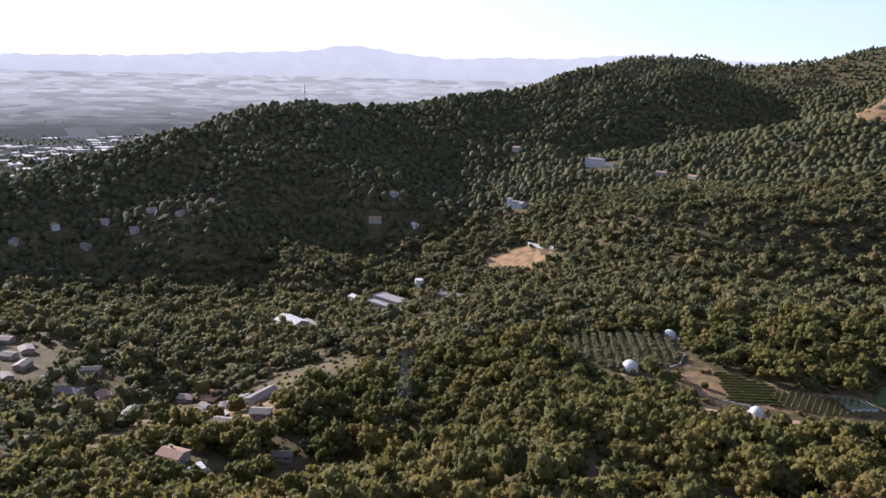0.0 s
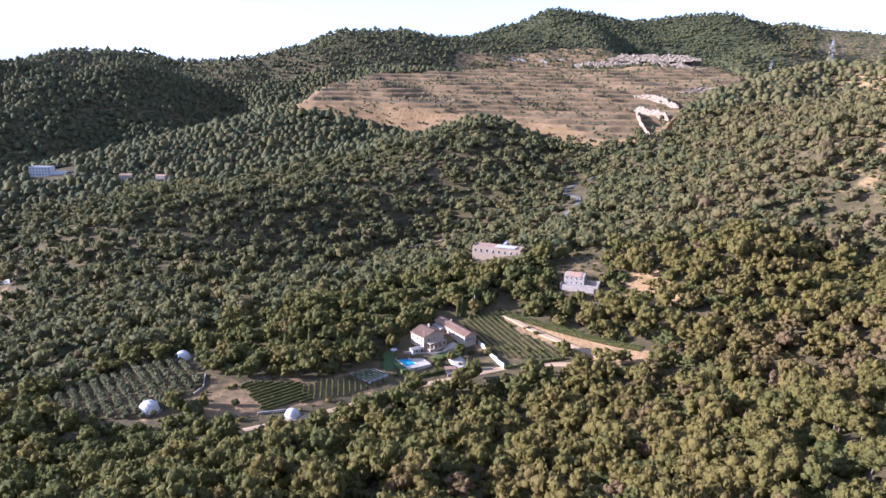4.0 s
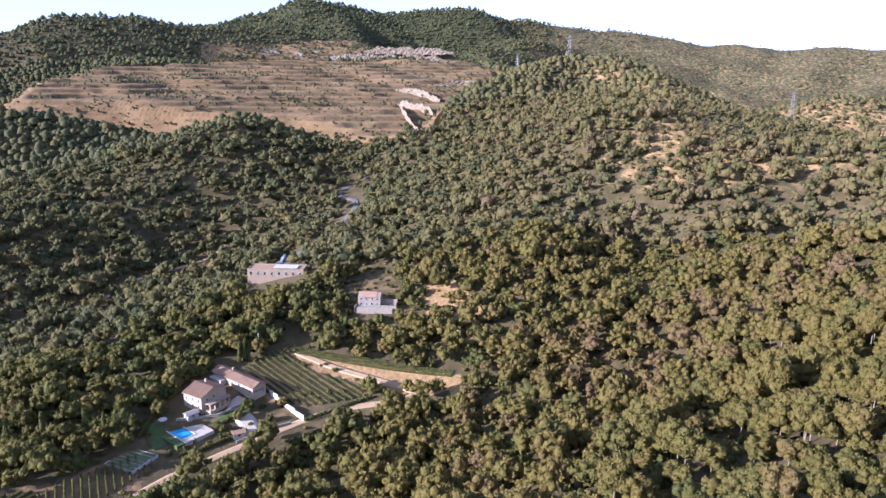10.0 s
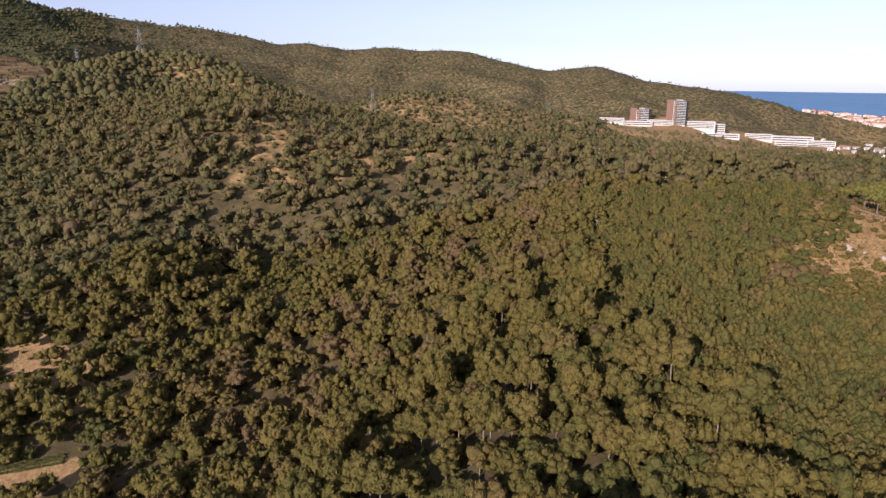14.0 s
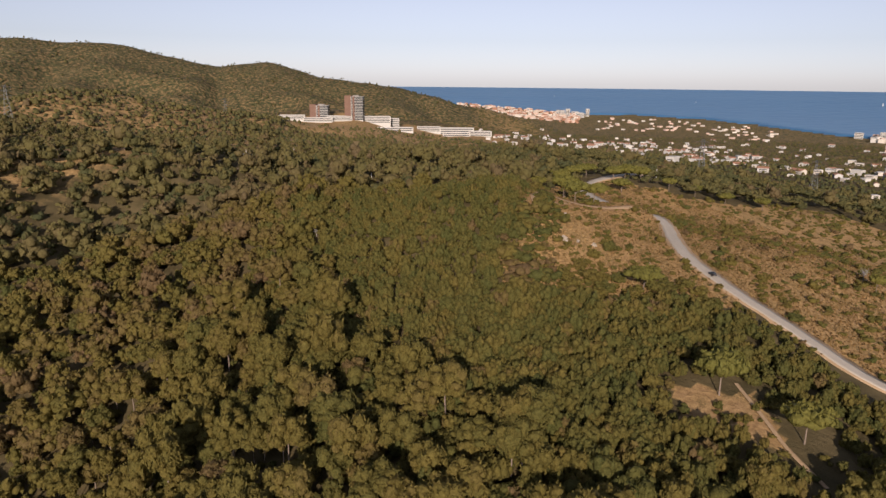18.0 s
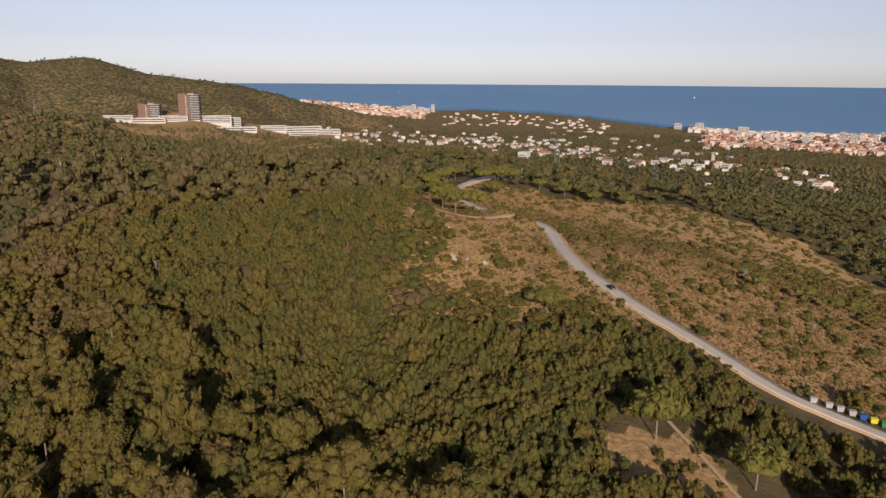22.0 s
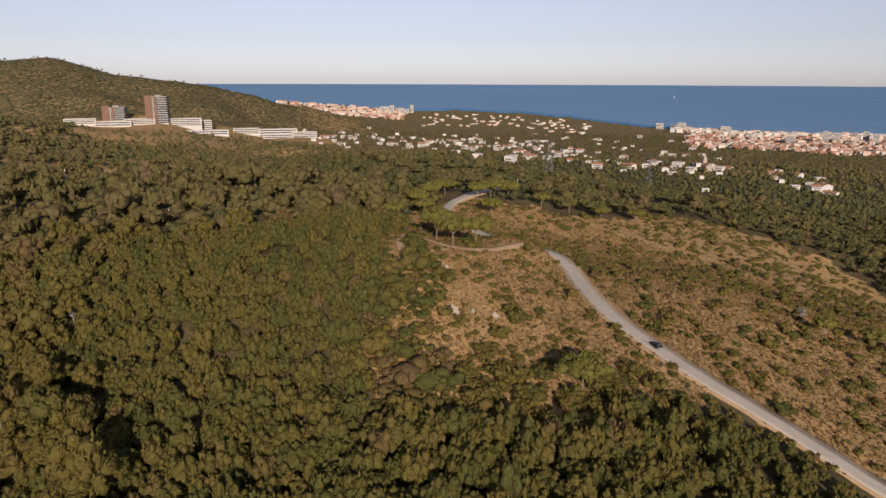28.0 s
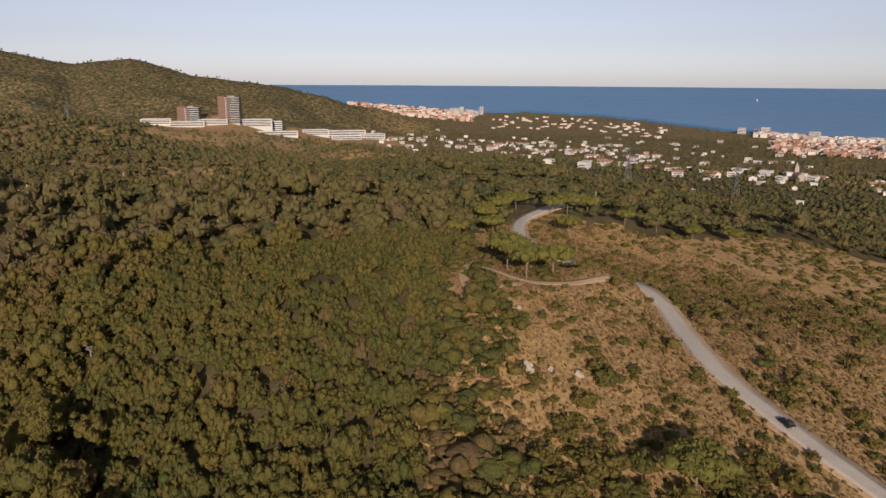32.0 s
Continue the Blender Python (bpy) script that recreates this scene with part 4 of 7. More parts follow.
def forest(r0, r1, gap, seed, size):
    x, y, g = scatter(r0, r1, gap, seed)
    k = wooded(x, y, g)
    x, y = x[k], y[k]
    r = np.hypot(x - EYE[0], y - EYE[1])
    shoulder = to_line(x, y, [(40, -185), (110, -200), (170, -250), (230, -330)]) < 62
    shoulder |= np.hypot(x - 155, y + 295) < 72
    shoulder &= r < 335
    gully = fade(70, 30, to_line(x, y, [(225, -40), (255, -140), (275, -185), (300, -260)]))
    kinds = np.where(g.uniform(size=len(x)) < 0.4 + 0.62 * shoulder + 0.3 * rough(x, y, 120.0, 4.0), "oak", "pine")
    kinds = np.where(shoulder & (g.uniform(size=len(x)) < 0.93), "oak", kinds)
    belt = (y < -430) & (x < 420) & (r < 1100)
    kinds = np.where(belt & (g.uniform(size=len(x)) < 0.8), "umbrella", kinds)
    pine = kinds == "pine"
    spread = np.clip(g.lognormal(0.0, 0.24, len(x)), 0.55, 1.6)
    radius = size * np.where(pine, 1.0, 0.8) * spread
    radius = np.where(shoulder, np.minimum(radius, 3.5) * g.uniform(0.75, 1.1, len(x)), radius)
    yaw = np.degrees(np.arctan2(x - EYE[0], y - EYE[1])) % 360
    radius = np.where((yaw > 98) & (yaw < 220) & (r > 480) & ~(belt & (r < 800)), radius * 0.66, radius)
    radius = np.where(inside(x, y, QUARRY), radius * 0.5, radius)
    radius = radius * low_growth(x, y)
    tall = radius * np.where(pine, 1.5, np.where(shoulder, 1.75, 1.2)) * g.uniform(0.8, 1.25, len(x))
    lift = np.where(pine, radius * 0.45, -0.3) * g.uniform(0.1, 1.3, len(x)) - 0.5
    lift = np.where(kinds == "umbrella", radius * 0.2, lift)
    tall = np.where(kinds == "umbrella", radius * 1.3, tall)
    # the last term tints valley trees greener and darker, painting the shade there
    tint = np.where(pine, 0.5, 0.17) + 0.1 * rough(x, y, 80.0, 6.0) + g.normal(0, 0.12, len(x)) + 0.45 * (g.uniform(size=len(x)) < 0.025) + 0.05 * (kinds == "umbrella") + 0.15 * gully - 0.28 * fade(20, 160, y)
    return [x, y, kinds, radius, tall, np.clip(tint, 0, 1.2), lift]



# ---- building kit ----


def part(name, bm, mat, parent=None, label="", smooth=False):
    """Links a bmesh as one mesh object, under a thing or a part."""
    me = bpy.data.meshes.new(name)
    bmesh.ops.recalc_face_normals(bm, faces=bm.faces)
    for f in bm.faces:
        f.smooth = smooth
    bm.to_mesh(me)
    bm.free()
    me.materials.append(mat)
    return link(name, me, parent, label)


def link(name, me, parent=None, label=""):
    ob = new(name, me)
    if parent:
        ob.parent = parent
    if label:
        tagged(ob, label)
    return ob


def thing(name, x, y, z, yaw, label, category, group=""):
    e = new(name)
    e.empty_display_size = 0.5
    e.matrix_world = pose(x, y, z, 0, 0, yaw)
    return tagged(e, label, category, group)


def box(bm, x, y, z, w, d, h, bevel=0.0):
    """A box whose foot is centred on (x, y, z)."""
    r = bmesh.ops.create_cube(bm, size=1.0, matrix=Matrix.Translation((x, y, z + h / 2)) @ Matrix.Diagonal((w, d, h, 1)))
    if bevel:
        es = {e for v in r["verts"] for e in v.link_edges}
        bmesh.ops.bevel(bm, geom=list(es), offset=bevel, segments=1, affect="EDGES")
    return bm


def boxes(*rows, bevel=0.0):
    bm = bmesh.new()
    for row in rows:
        box(bm, *row, bevel=bevel)
    return bm


def rod(bm, p, q, r, sides=6, r1=None):
    p, q = Vector(p), Vector(q)
    m = Matrix.Translation((p + q) / 2) @ (q - p).to_track_quat("Z", "Y").to_matrix().to_4x4()
    bmesh.ops.create_cone(bm, segments=sides, radius1=r, radius2=r if r1 is None else r1, depth=(q - p).length, cap_ends=True, matrix=m)
    return bm


def gable(w, d, z, rise, over=0.5, thick=0.25):
    """A pitched roof, its ridge along y, with thickness and overhang."""
    bm = bmesh.new()
    hw, hd = w / 2 + over, d / 2 + over
    drop = over * rise / (w / 2)
    for k in (0.0, thick):
        for x, zz in ((-hw, z - drop), (0, z + rise), (hw, z - drop)):
            for y in (-hd, hd):
                bm.verts.new((x, y, zz + k))
    v = list(bm.verts)
    for q in ((0, 1, 3, 2), (2, 3, 5, 4), (6, 8, 9, 7), (8, 10, 11, 9), (0, 6, 7, 1), (4, 5, 11, 10), (0, 2, 8, 6), (2, 4, 10, 8), (1, 7, 9, 3), (3, 9, 11, 5)):
        bm.faces.new([v[i] for i in q])
    return bm


def gable_wall(w, d, h, rise, foot=3.0):
    """Walls with pointed gable ends, ridge along y, standing into the slope by foot."""
    bm = bmesh.new()
    ring = [(-w / 2, -foot), (w / 2, -foot), (w / 2, h), (0, h + rise), (-w / 2, h)]
    a = [bm.verts.new((x, -d / 2, z)) for x, z in ring]
    b = [bm.verts.new((x, d / 2, z)) for x, z in ring]
    bm.faces.new(a)
    bm.faces.new(b[::-1])
    for i in range(5):
        j = (i + 1) % 5
        bm.faces.new((a[i], b[i], b[j], a[j]))
    return bm


def tiled(bm, w, d, z, rise, over, gap):
    """Rows of raised cover tiles down both slopes of a pitched roof."""
    n = int((d + 2 * over) / gap)
    for i in range(n + 1):
        y = -d / 2 - over + i * (d + 2 * over) / n
        for s in (-1, 1):
            rod(bm, (0, y, z + rise + 0.27), (s * (w / 2 + over), y, z - over * rise / (w / 2) + 0.27), 0.16, 5)
    return bm


PANE = {}


def window(parent, x, y, z, w, h, facing, shutter=None, frame_mat=None):
    """A window set on a wall; facing: degrees the wall looks to, in the house's own frame."""
    key = (round(w, 2), round(h, 2))
    if key not in PANE:
        bm = bmesh.new()
        for row in ((-w / 2, 0, 0, 0.1, 0.16, h), (w / 2, 0, 0, 0.1, 0.16, h), (0, 0, h - 0.1, w, 0.16, 0.1), (0, 0, -0.08, w + 0.3, 0.3, 0.1), (0, 0, 0, 0.06, 0.14, h)):
            box(bm, *row)
        fr = bpy.data.meshes.new("window_frame")
        bm.to_mesh(fr)
        bm.free()
        fr.materials.append(WHITE)
        bm = boxes((0, 0, 0, w, 0.08, h))
        pn = bpy.data.meshes.new("pane")
        bm.to_mesh(pn)
        bm.free()
        pn.materials.append(GLASS_DARK)
        PANE[key] = fr, pn
    f = link("window", PANE[key][0], parent)
    f.matrix_local = pose(x, y, z, 0, 0, facing)
    link("pane", PANE[key][1], f, "dark glass pane")
    return f


def house(name, x, y, w, d, h, rise, yaw, label, wall_mat=PLASTER, roof_mat=ROOF_TILE, windows=2, storeys=1, chimney=True, up=0.0, tiles=False, category="house"):
    """A plain house with a pitched roof along its depth."""
    OPEN_SPOTS.append((x, y, max(w, d) * 0.5 + 4.0))
    e = thing(name, x, y, at(x, y) + up, yaw, label, category)
    part("wall", gable_wall(w, d, h, rise), wall_mat, e)
    r = part("roof", gable(w, d, h, rise), roof_mat, e)
    if tiles:
        part("roof_tiles", tiled(bmesh.new(), w, d, h, rise, 0.5, 0.55), roof_mat, r, "rows of rounded clay tiles")
    for s in range(storeys):
        z = 0.9 + s * 2.9
        for i in range(windows):
            k = (i + 0.5) / windows - 0.5
            window(e, -w / 2, k * d, z, 1.1, 1.3, 90)
            window(e, w / 2, k * d, z, 1.1, 1.3, 90)
            if i < max(1, windows - 1):
                window(e, k * w * 0.8, -d / 2, z, 1.1, 1.3, 0)
                window(e, k * w * 0.8, d / 2, z, 1.1, 1.3, 0)
    part("door", boxes((0.0 if windows % 2 == 0 else w * 0.3, -d / 2, 0, 1.1, 0.16, 2.1, )), WOOD, e, "brown wooden door")
    if chimney:
        part("chimney", boxes((w * 0.2, d * 0.2, h + rise * 0.3, 0.7, 0.7, rise * 0.7 + 0.9), (w * 0.2, d * 0.2, h + rise + 0.85, 0.95, 0.95, 0.18)), wall_mat, e)
    return e


def block(name, x, y, w, d, h, yaw, label, wall_mat, storeys, bays, roof_mat=CONCRETE, category="building", up=0.0, foot=8.0, band=False):
    """A flat-roofed block: walls, parapet, and windows on all four sides (ribbons where band)."""
    OPEN_SPOTS.append((x, y, max(w, d) * 0.5 + 5.0))
    e = thing(name, x, y, at(x, y) + up, yaw, label, category)
    part("wall", boxes((0, 0, -foot, w, d, h + foot)), wall_mat, e)
    t = 0.3
    part("parapet", boxes((0, d / 2 - t / 2, h, w, t, 0.8), (0, t / 2 - d / 2, h, w, t, 0.8), (w / 2 - t / 2, 0, h, t, d - 2 * t, 0.8), (t / 2 - w / 2, 0, h, t, d - 2 * t, 0.8)), wall_mat, e)
    part("roof", boxes((0, 0, h, w - 2 * t, d - 2 * t, 0.25)), roof_mat, e)
    if storeys:
        sh = h / storeys
        for s in range(storeys):
            z = s * sh + sh * 0.32
            if band:
                for bx, by, bw, bd in ((0, d / 2, w * 0.94, 0.3), (0, -d / 2, w * 0.94, 0.3), (w / 2, 0, 0.3, d * 0.9), (-w / 2, 0, 0.3, d * 0.9)):
                    part("ribbon_window", boxes((bx, by, z, bw, bd, sh * 0.45)), GLASS_DARK, e, "ribbon of dark glazing")
            else:
                for i in range(bays):
                    k = (i + 0.5) / bays - 0.5
                    window(e, k * w, d / 2, z, min(1.6, w / bays * 0.5), sh * 0.45, 0)
                    window(e, k * w, -d / 2, z, min(1.6, w / bays * 0.5), sh * 0.45, 0)
    return e


# ---- the villa in the valley ----
CREAM_PLASTER = material("cream_plaster", (0.37, 0.29, 0.2), (0.52, 0.42, 0.3), 3.0, 0.3, 0.9, 0.1)
OLD_PLASTER = material("stained_old_plaster", (0.2, 0.165, 0.13), (0.42, 0.36, 0.29), 1.6, 0.3, 0.9, 0.3)
villa = house("villa", 184, 157, 14.5, 11.4, 6.4, 2.6, -22, "cream two-storey farmhouse villa with a terracotta tiled roof", CREAM_PLASTER, windows=3, storeys=2, tiles=True)
# arcade under a balcony on the garden side
bm = boxes((0, -7.7, 3.2, 12.0, 4.0, 0.3), (0, -7.7, -2.5, 12.0, 4.0, 2.6))
for i in range(5):
    box(bm, -5.6 + i * 2.8, -9.4, 0, 0.5, 0.5, 3.2)
part("arcade", bm, CREAM_PLASTER, villa, "plastered arcade of open bays carrying a balcony")
bm = boxes((0, -9.6, 4.3, 12.0, 0.12, 0.1))
for i in range(25):
    box(bm, -5.9 + i * 0.49, -9.6, 3.5, 0.05, 0.05, 0.8)
part("railing", bm, STEEL, villa, "thin metal balcony railing")
wing = house("farm_wing", 201, 148, 7.5, 31.0, 3.6, 1.7, -30, "long low cream wing with a terracotta tiled roof", CREAM_PLASTER, windows=7, tiles=True, chimney=True)
part("annex", boxes((-5.0, 9.0, 0, 4.0, 9.0, 2.6)), PLASTER, wing, "flat lean-to annex")


def wall_run(name, line, h, t, mat, label, category="wall", cap=True):
    e = thing(name, line[0][0], line[0][1], 0, 0, label, category)
    for (ax, ay), (bx, by) in zip(line, line[1:]):
        n = max(1, int(math.hypot(bx - ax, by - ay) / 6.0))
        for i in range(n):
            p, q = (ax + (bx - ax) * i / n, ay + (by - ay) * i / n), (ax + (bx - ax) * (i + 1) / n, ay + (by - ay) * (i + 1) / n)
            cx, cy = (p[0] + q[0]) / 2, (p[1] + q[1]) / 2
            length = math.hypot(q[0] - p[0], q[1] - p[1])
            seg = part("wall_panel", boxes((0, 0, -1.5, length, t, h + 1.5), (0, 0, h, length, t + 0.12, 0.12)), mat, e)
            seg.matrix_local = pose(cx - line[0][0], cy - line[0][1], at(cx, cy), 0, 0, math.degrees(math.atan2(q[1] - p[1], q[0] - p[0])))
    return e


wall_run("garden_wall", [(197, 131), (181, 109)], 2.4, 0.4, WHITE, "long white garden wall below the vines")
wall_run("terrace_wall", [(168, 163), (176, 147), (186, 140)], 1.2, 0.4, PLASTER, "cream retaining wall of the house terrace")
wall_run("roadside_wall", [(160, 132), (172, 122), (178, 114)], 1.3, 0.4, CONCRETE, "low pale wall along the drive")

# pool terrace
PAVING = material("pale_paving", (0.42, 0.36, 0.28), (0.58, 0.51, 0.41), 2.0, 0.4)
POOL_WATER = material("pool_water", (0.03, 0.26, 0.5), (0.06, 0.36, 0.62), 3.0, 0.8, 0.06, 0.05)
LAWN = material("lawn", (0.05, 0.08, 0.02), (0.1, 0.13, 0.04), 2.0, 0.3)
pz = at(160, 157) + 0.7
pool = thing("swimming_pool", 160.5, 157, pz, -31, "blue rectangular swimming pool with pale stone coping", "pool")
part("basin", boxes((0, 0, -3.0, 7.4, 12.4, 2.6)), CONCRETE, pool)
part("coping", boxes((3.4, 0, -0.4, 0.6, 12.4, 0.55), (-3.4, 0, -0.4, 0.6, 12.4, 0.55), (0, 5.9, -0.4, 6.2, 0.6, 0.55), (0, -5.9, -0.4, 6.2, 0.6, 0.55)), PAVING, pool)
part("pool_water", boxes((0, 0, -0.4, 6.2, 11.2, 0.36)), POOL_WATER, pool, "clear bright blue water")
deck = thing("pool_terrace", 160.5, 157, pz - 0.02, -31, "pale paved terrace round the pool", "terrace")
for i, row in enumerate(((7.0, 0, -3.5, 6.6, 18.0, 3.5), (-5.6, 0, -3.5, 3.6, 18.0, 3.5), (0.0, 7.6, -3.5, 7.4, 2.8, 3.5), (0.0, -7.6, -3.5, 7.4, 2.8, 3.5))):
    part("paving", boxes(row), PAVING if i != 1 else LAWN, deck)
para = thing("parasol", 164, 167, at(164, 167) + 0.6, 0, "white garden parasol beside the pool", "parasol")
part("pole", rod(bmesh.new(), (0, 0, -0.6), (0, 0, 2.5), 0.05), STEEL, para)
bm = bmesh.new()
bmesh.ops.create_cone(bm, segments=8, radius1=2.0, radius2=0.05, depth=0.8, cap_ends=False, matrix=Matrix.Translation((0, 0, 2.6)))
bmesh.ops.solidify(bm, geom=list(bm.faces), thickness=0.04)
part("canopy", bm, WHITE, para)
house("pool_house", 172, 158, 3.4, 5.0, 2.4, 0.6, 58, "small white pool house by the terrace", WHITE, CONCRETE, 1, 1, False, category="shed")
house("gatehouse", 165, 133, 3.0, 5.0, 2.4, 0.7, 35, "small white outbuilding by the drive", WHITE, ROOF_TILE, 1, 1, False, category="shed")

VEGETABLES = material("vegetable_leaves", (0.07, 0.1, 0.03), (0.19, 0.2, 0.075), 1.2, 0.25)
strip("courtyard", [(168, 128), (176, 134), (183, 142), (191, 141)], 8.0, PAVING, "pale gravel court before the villa", 0.3)
strip("lawn", [(150, 160), (155, 166), (164, 170)], 7.0, LAWN, "mown green lawn beside the pool", 0.3)
strip("garden_border", [(170, 146), (177, 143), (184, 136)], 5.0, LAWN, "green planted border below the villa", 0.36)
# vegetable garden: white kerbs and green beds
beds = thing("vegetable_garden", 139, 167, at(139, 167) + 0.3, -14, "vegetable beds between white kerbs", "garden")
for i in range(7):
    part("kerb", boxes((-6.6 + i * 2.2, 0, -1.0, 0.2, 14.0, 1.42)), CONCRETE, beds)
    if i < 6:
        part("bed", boxes((-5.5 + i * 2.2, 0, -1.0, 1.4, 13.0, 1.4), bevel=0.2), VEGETABLES, beds)
for s in (-1, 1):
    part("end_kerb", boxes((0, s * 7.2, -1.0, 13.6, 0.25, 1.4)), WHITE, beds)

# geodesic domes
DOME = material("dome_panel", (0.6, 0.58, 0.54), (0.8, 0.78, 0.74), 2.0, 0.4, 0.5, 0.05)
for i, (x, y) in enumerate(((107, 265), (55, 229), (84, 172))):
    OPEN_SPOTS.append((x, y, 8.0))
    e = thing("geodesic_dome", x, y, at(x, y) + 0.8, i * 25, "white geodesic dome on a round deck", "dome", "garden domes")
    e.matrix_world = e.matrix_world @ Matrix.Scale((0.9, 1.0, 0.7)[i], 4)
    bm = bmesh.new()
    bmesh.ops.create_icosphere(bm, subdivisions=3, radius=4.5)
    bmesh.ops.bisect_plane(bm, geom=list(bm.verts) + list(bm.edges) + list(bm.faces), plane_co=(0, 0, -0.4), plane_no=(0, 0, -1), clear_outer=True)
    edges = [(e2.verts[0].co.copy(), e2.verts[1].co.copy()) for e2 in bm.edges]
    part("shell", bm, DOME, e)
    bm = bmesh.new()
    for p, q in edges:
        rod(bm, p * 1.005, q * 1.005, 0.05, 3)
    part("struts", bm, WHITE, e, "white strut lattice")
    bm = bmesh.new()
    bmesh.ops.create_cone(bm, segments=24, radius1=5.6, radius2=5.6, depth=2.0, cap_ends=True, matrix=Matrix.Translation((0, 0, -1.2)))
    part("deck", bm, CONCRETE, e)
wall_run("curved_wall", [(62, 232), (66, 222), (60, 212), (52, 211)], 0.9, 0.35, WHITE, "low white curved wall round the dome terrace")
wall_run("field_wall", [(95, 236), (84, 226), (76, 224)], 0.8, 0.4, ROCK, "low dry stone wall between the plots")
wall_run("orchard_wall", [(77, 186), (86, 178), (90, 172)], 1.0, 0.5, CONCRETE, "low grey wall by the vineyard")

# the warehouse, the ruined house and the buses
OCHRE = material("ochre_render", (0.24, 0.18, 0.12), (0.36, 0.28, 0.2), 4.0, 0.4)
ware = block("warehouse", 340, 179, 38.0, 13.0, 5.4, -84, "long pale warehouse with a flat clay-red roof", OCHRE, 1, 8, ROOF_TILE, "warehouse", up=2.0)
part("roof_patch", boxes((6, 0, 6.16, 16, 9, 0.12)), WHITE, ware, "white sheet over part of the roof")
ruin = thing("stone_house", 281, 101, at(281, 101) + 0.5, 4, "half-ruined white stone house with a broken tile roof", "house")
OPEN_SPOTS.append((281, 101, 12.0))
part("wall", gable_wall(9.0, 13.0, 5.6, 1.6, 5.0), OLD_PLASTER, ruin)
part("roof", gable(9.0, 8.0, 5.6, 1.6), ROOF_TILE, ruin, "patched terracotta roof over half of the house")
for z in (0.6, 3.4):
    for k in (-4.6, -1.6, 1.6, 4.6):
        for sx in (-4.5, 4.5):
            window(ruin, sx, k, z, 1.1, 1.5, 90)
part("side_building", boxes((-0.5, -11.5, -4, 0.5, 9, 7.2), (-4.0, -15.8, -4, 7, 0.5, 6.4), (-7.4, -11.5, -4, 0.5, 9, 5.6)), OLD_PLASTER, ruin, "open roofless side room")
part("yard_wall", boxes((-9.5, -4, -4, 0.5, 20, 5.0), (-7, 7.5, -4, 5.0, 0.5, 5.2)), OLD_PLASTER, ruin)
part("terrace", boxes((-7.0, 0, -4, 5, 13, 4.2)), CONCRETE, ruin)
BUS_BLUE = material("bus_paint", (0.2, 0.26, 0.36), (0.3, 0.36, 0.46), 4.0, 0.5, 0.35, 0.0)
TYRE = material("tyre", (0.015, 0.015, 0.015), (0.03, 0.03, 0.03), 0.5)


def wheel(parent, x, y, r, t=0.25):
    bm = bmesh.new()
    bmesh.ops.create_cone(bm, segments=12, radius1=r, radius2=r, depth=t, cap_ends=True, matrix=Matrix.Translation((x, y, r)) @ pose(0, 0, 0, 0, 90, 0))
    w = part("wheel", bm, TYRE, parent, "black tyre")
    bm = bmesh.new()
    bmesh.ops.create_cone(bm, segments=10, radius1=r * 0.6, radius2=r * 0.55, depth=t + 0.04, cap_ends=True, matrix=Matrix.Translation((x, y, r)) @ pose(0, 0, 0, 0, 90, 0))
    part("rim", bm, STEEL, w)


def bus(x, y, yaw, paint, label):
    e = thing("bus", x, y, at(x, y) + 0.2, yaw, label, "bus", "parked buses")
    part("body", boxes((0, 0, 0.4, 2.5, 12.0, 2.7), bevel=0.15), paint, e)
    part("windows", boxes((0, 0, 1.5, 2.56, 11.2, 1.0)), GLASS_DARK, e, "band of dark windows")
    part("roof_unit", boxes((0, 1, 3.1, 1.8, 3.0, 0.3), bevel=0.08), WHITE, e)
    for sx in (-1.1, 1.1):
        for sy in (-3.8, 3.6):
            wheel(e, sx, sy, 0.5)


for i in range(3):
    bus(446 - i * 4.2, 214 - i * 1.0, -80, BUS_BLUE, "blue coach parked in the valley yard")
    bus(438 - i * 4.0, 193 - i * 0.6, -84, WHITE, "white coach parked in the valley yard")
bus(487, 176, -30, WHITE, "white coach parked beside the valley road")
YARD = material("gravel_yard", (0.1, 0.09, 0.075), (0.17, 0.155, 0.13), 6.0, 0.5)
strip("valley_road", [(380, 190), (430, 202), (470, 190), (520, 178), (570, 182), (610, 210), (640, 205), (680, 180)], 5.5, YARD, "grey asphalt road up the valley")
strip("yard", [(425, 212), (440, 203), (452, 196)], 16.0, YARD, "gravel yard with parked buses")
strip("forest_road", [(300, 360), (360, 330), (420, 330), (480, 300), (530, 290)], 4.0, DIRT, "dirt road cut across the wooded slope")

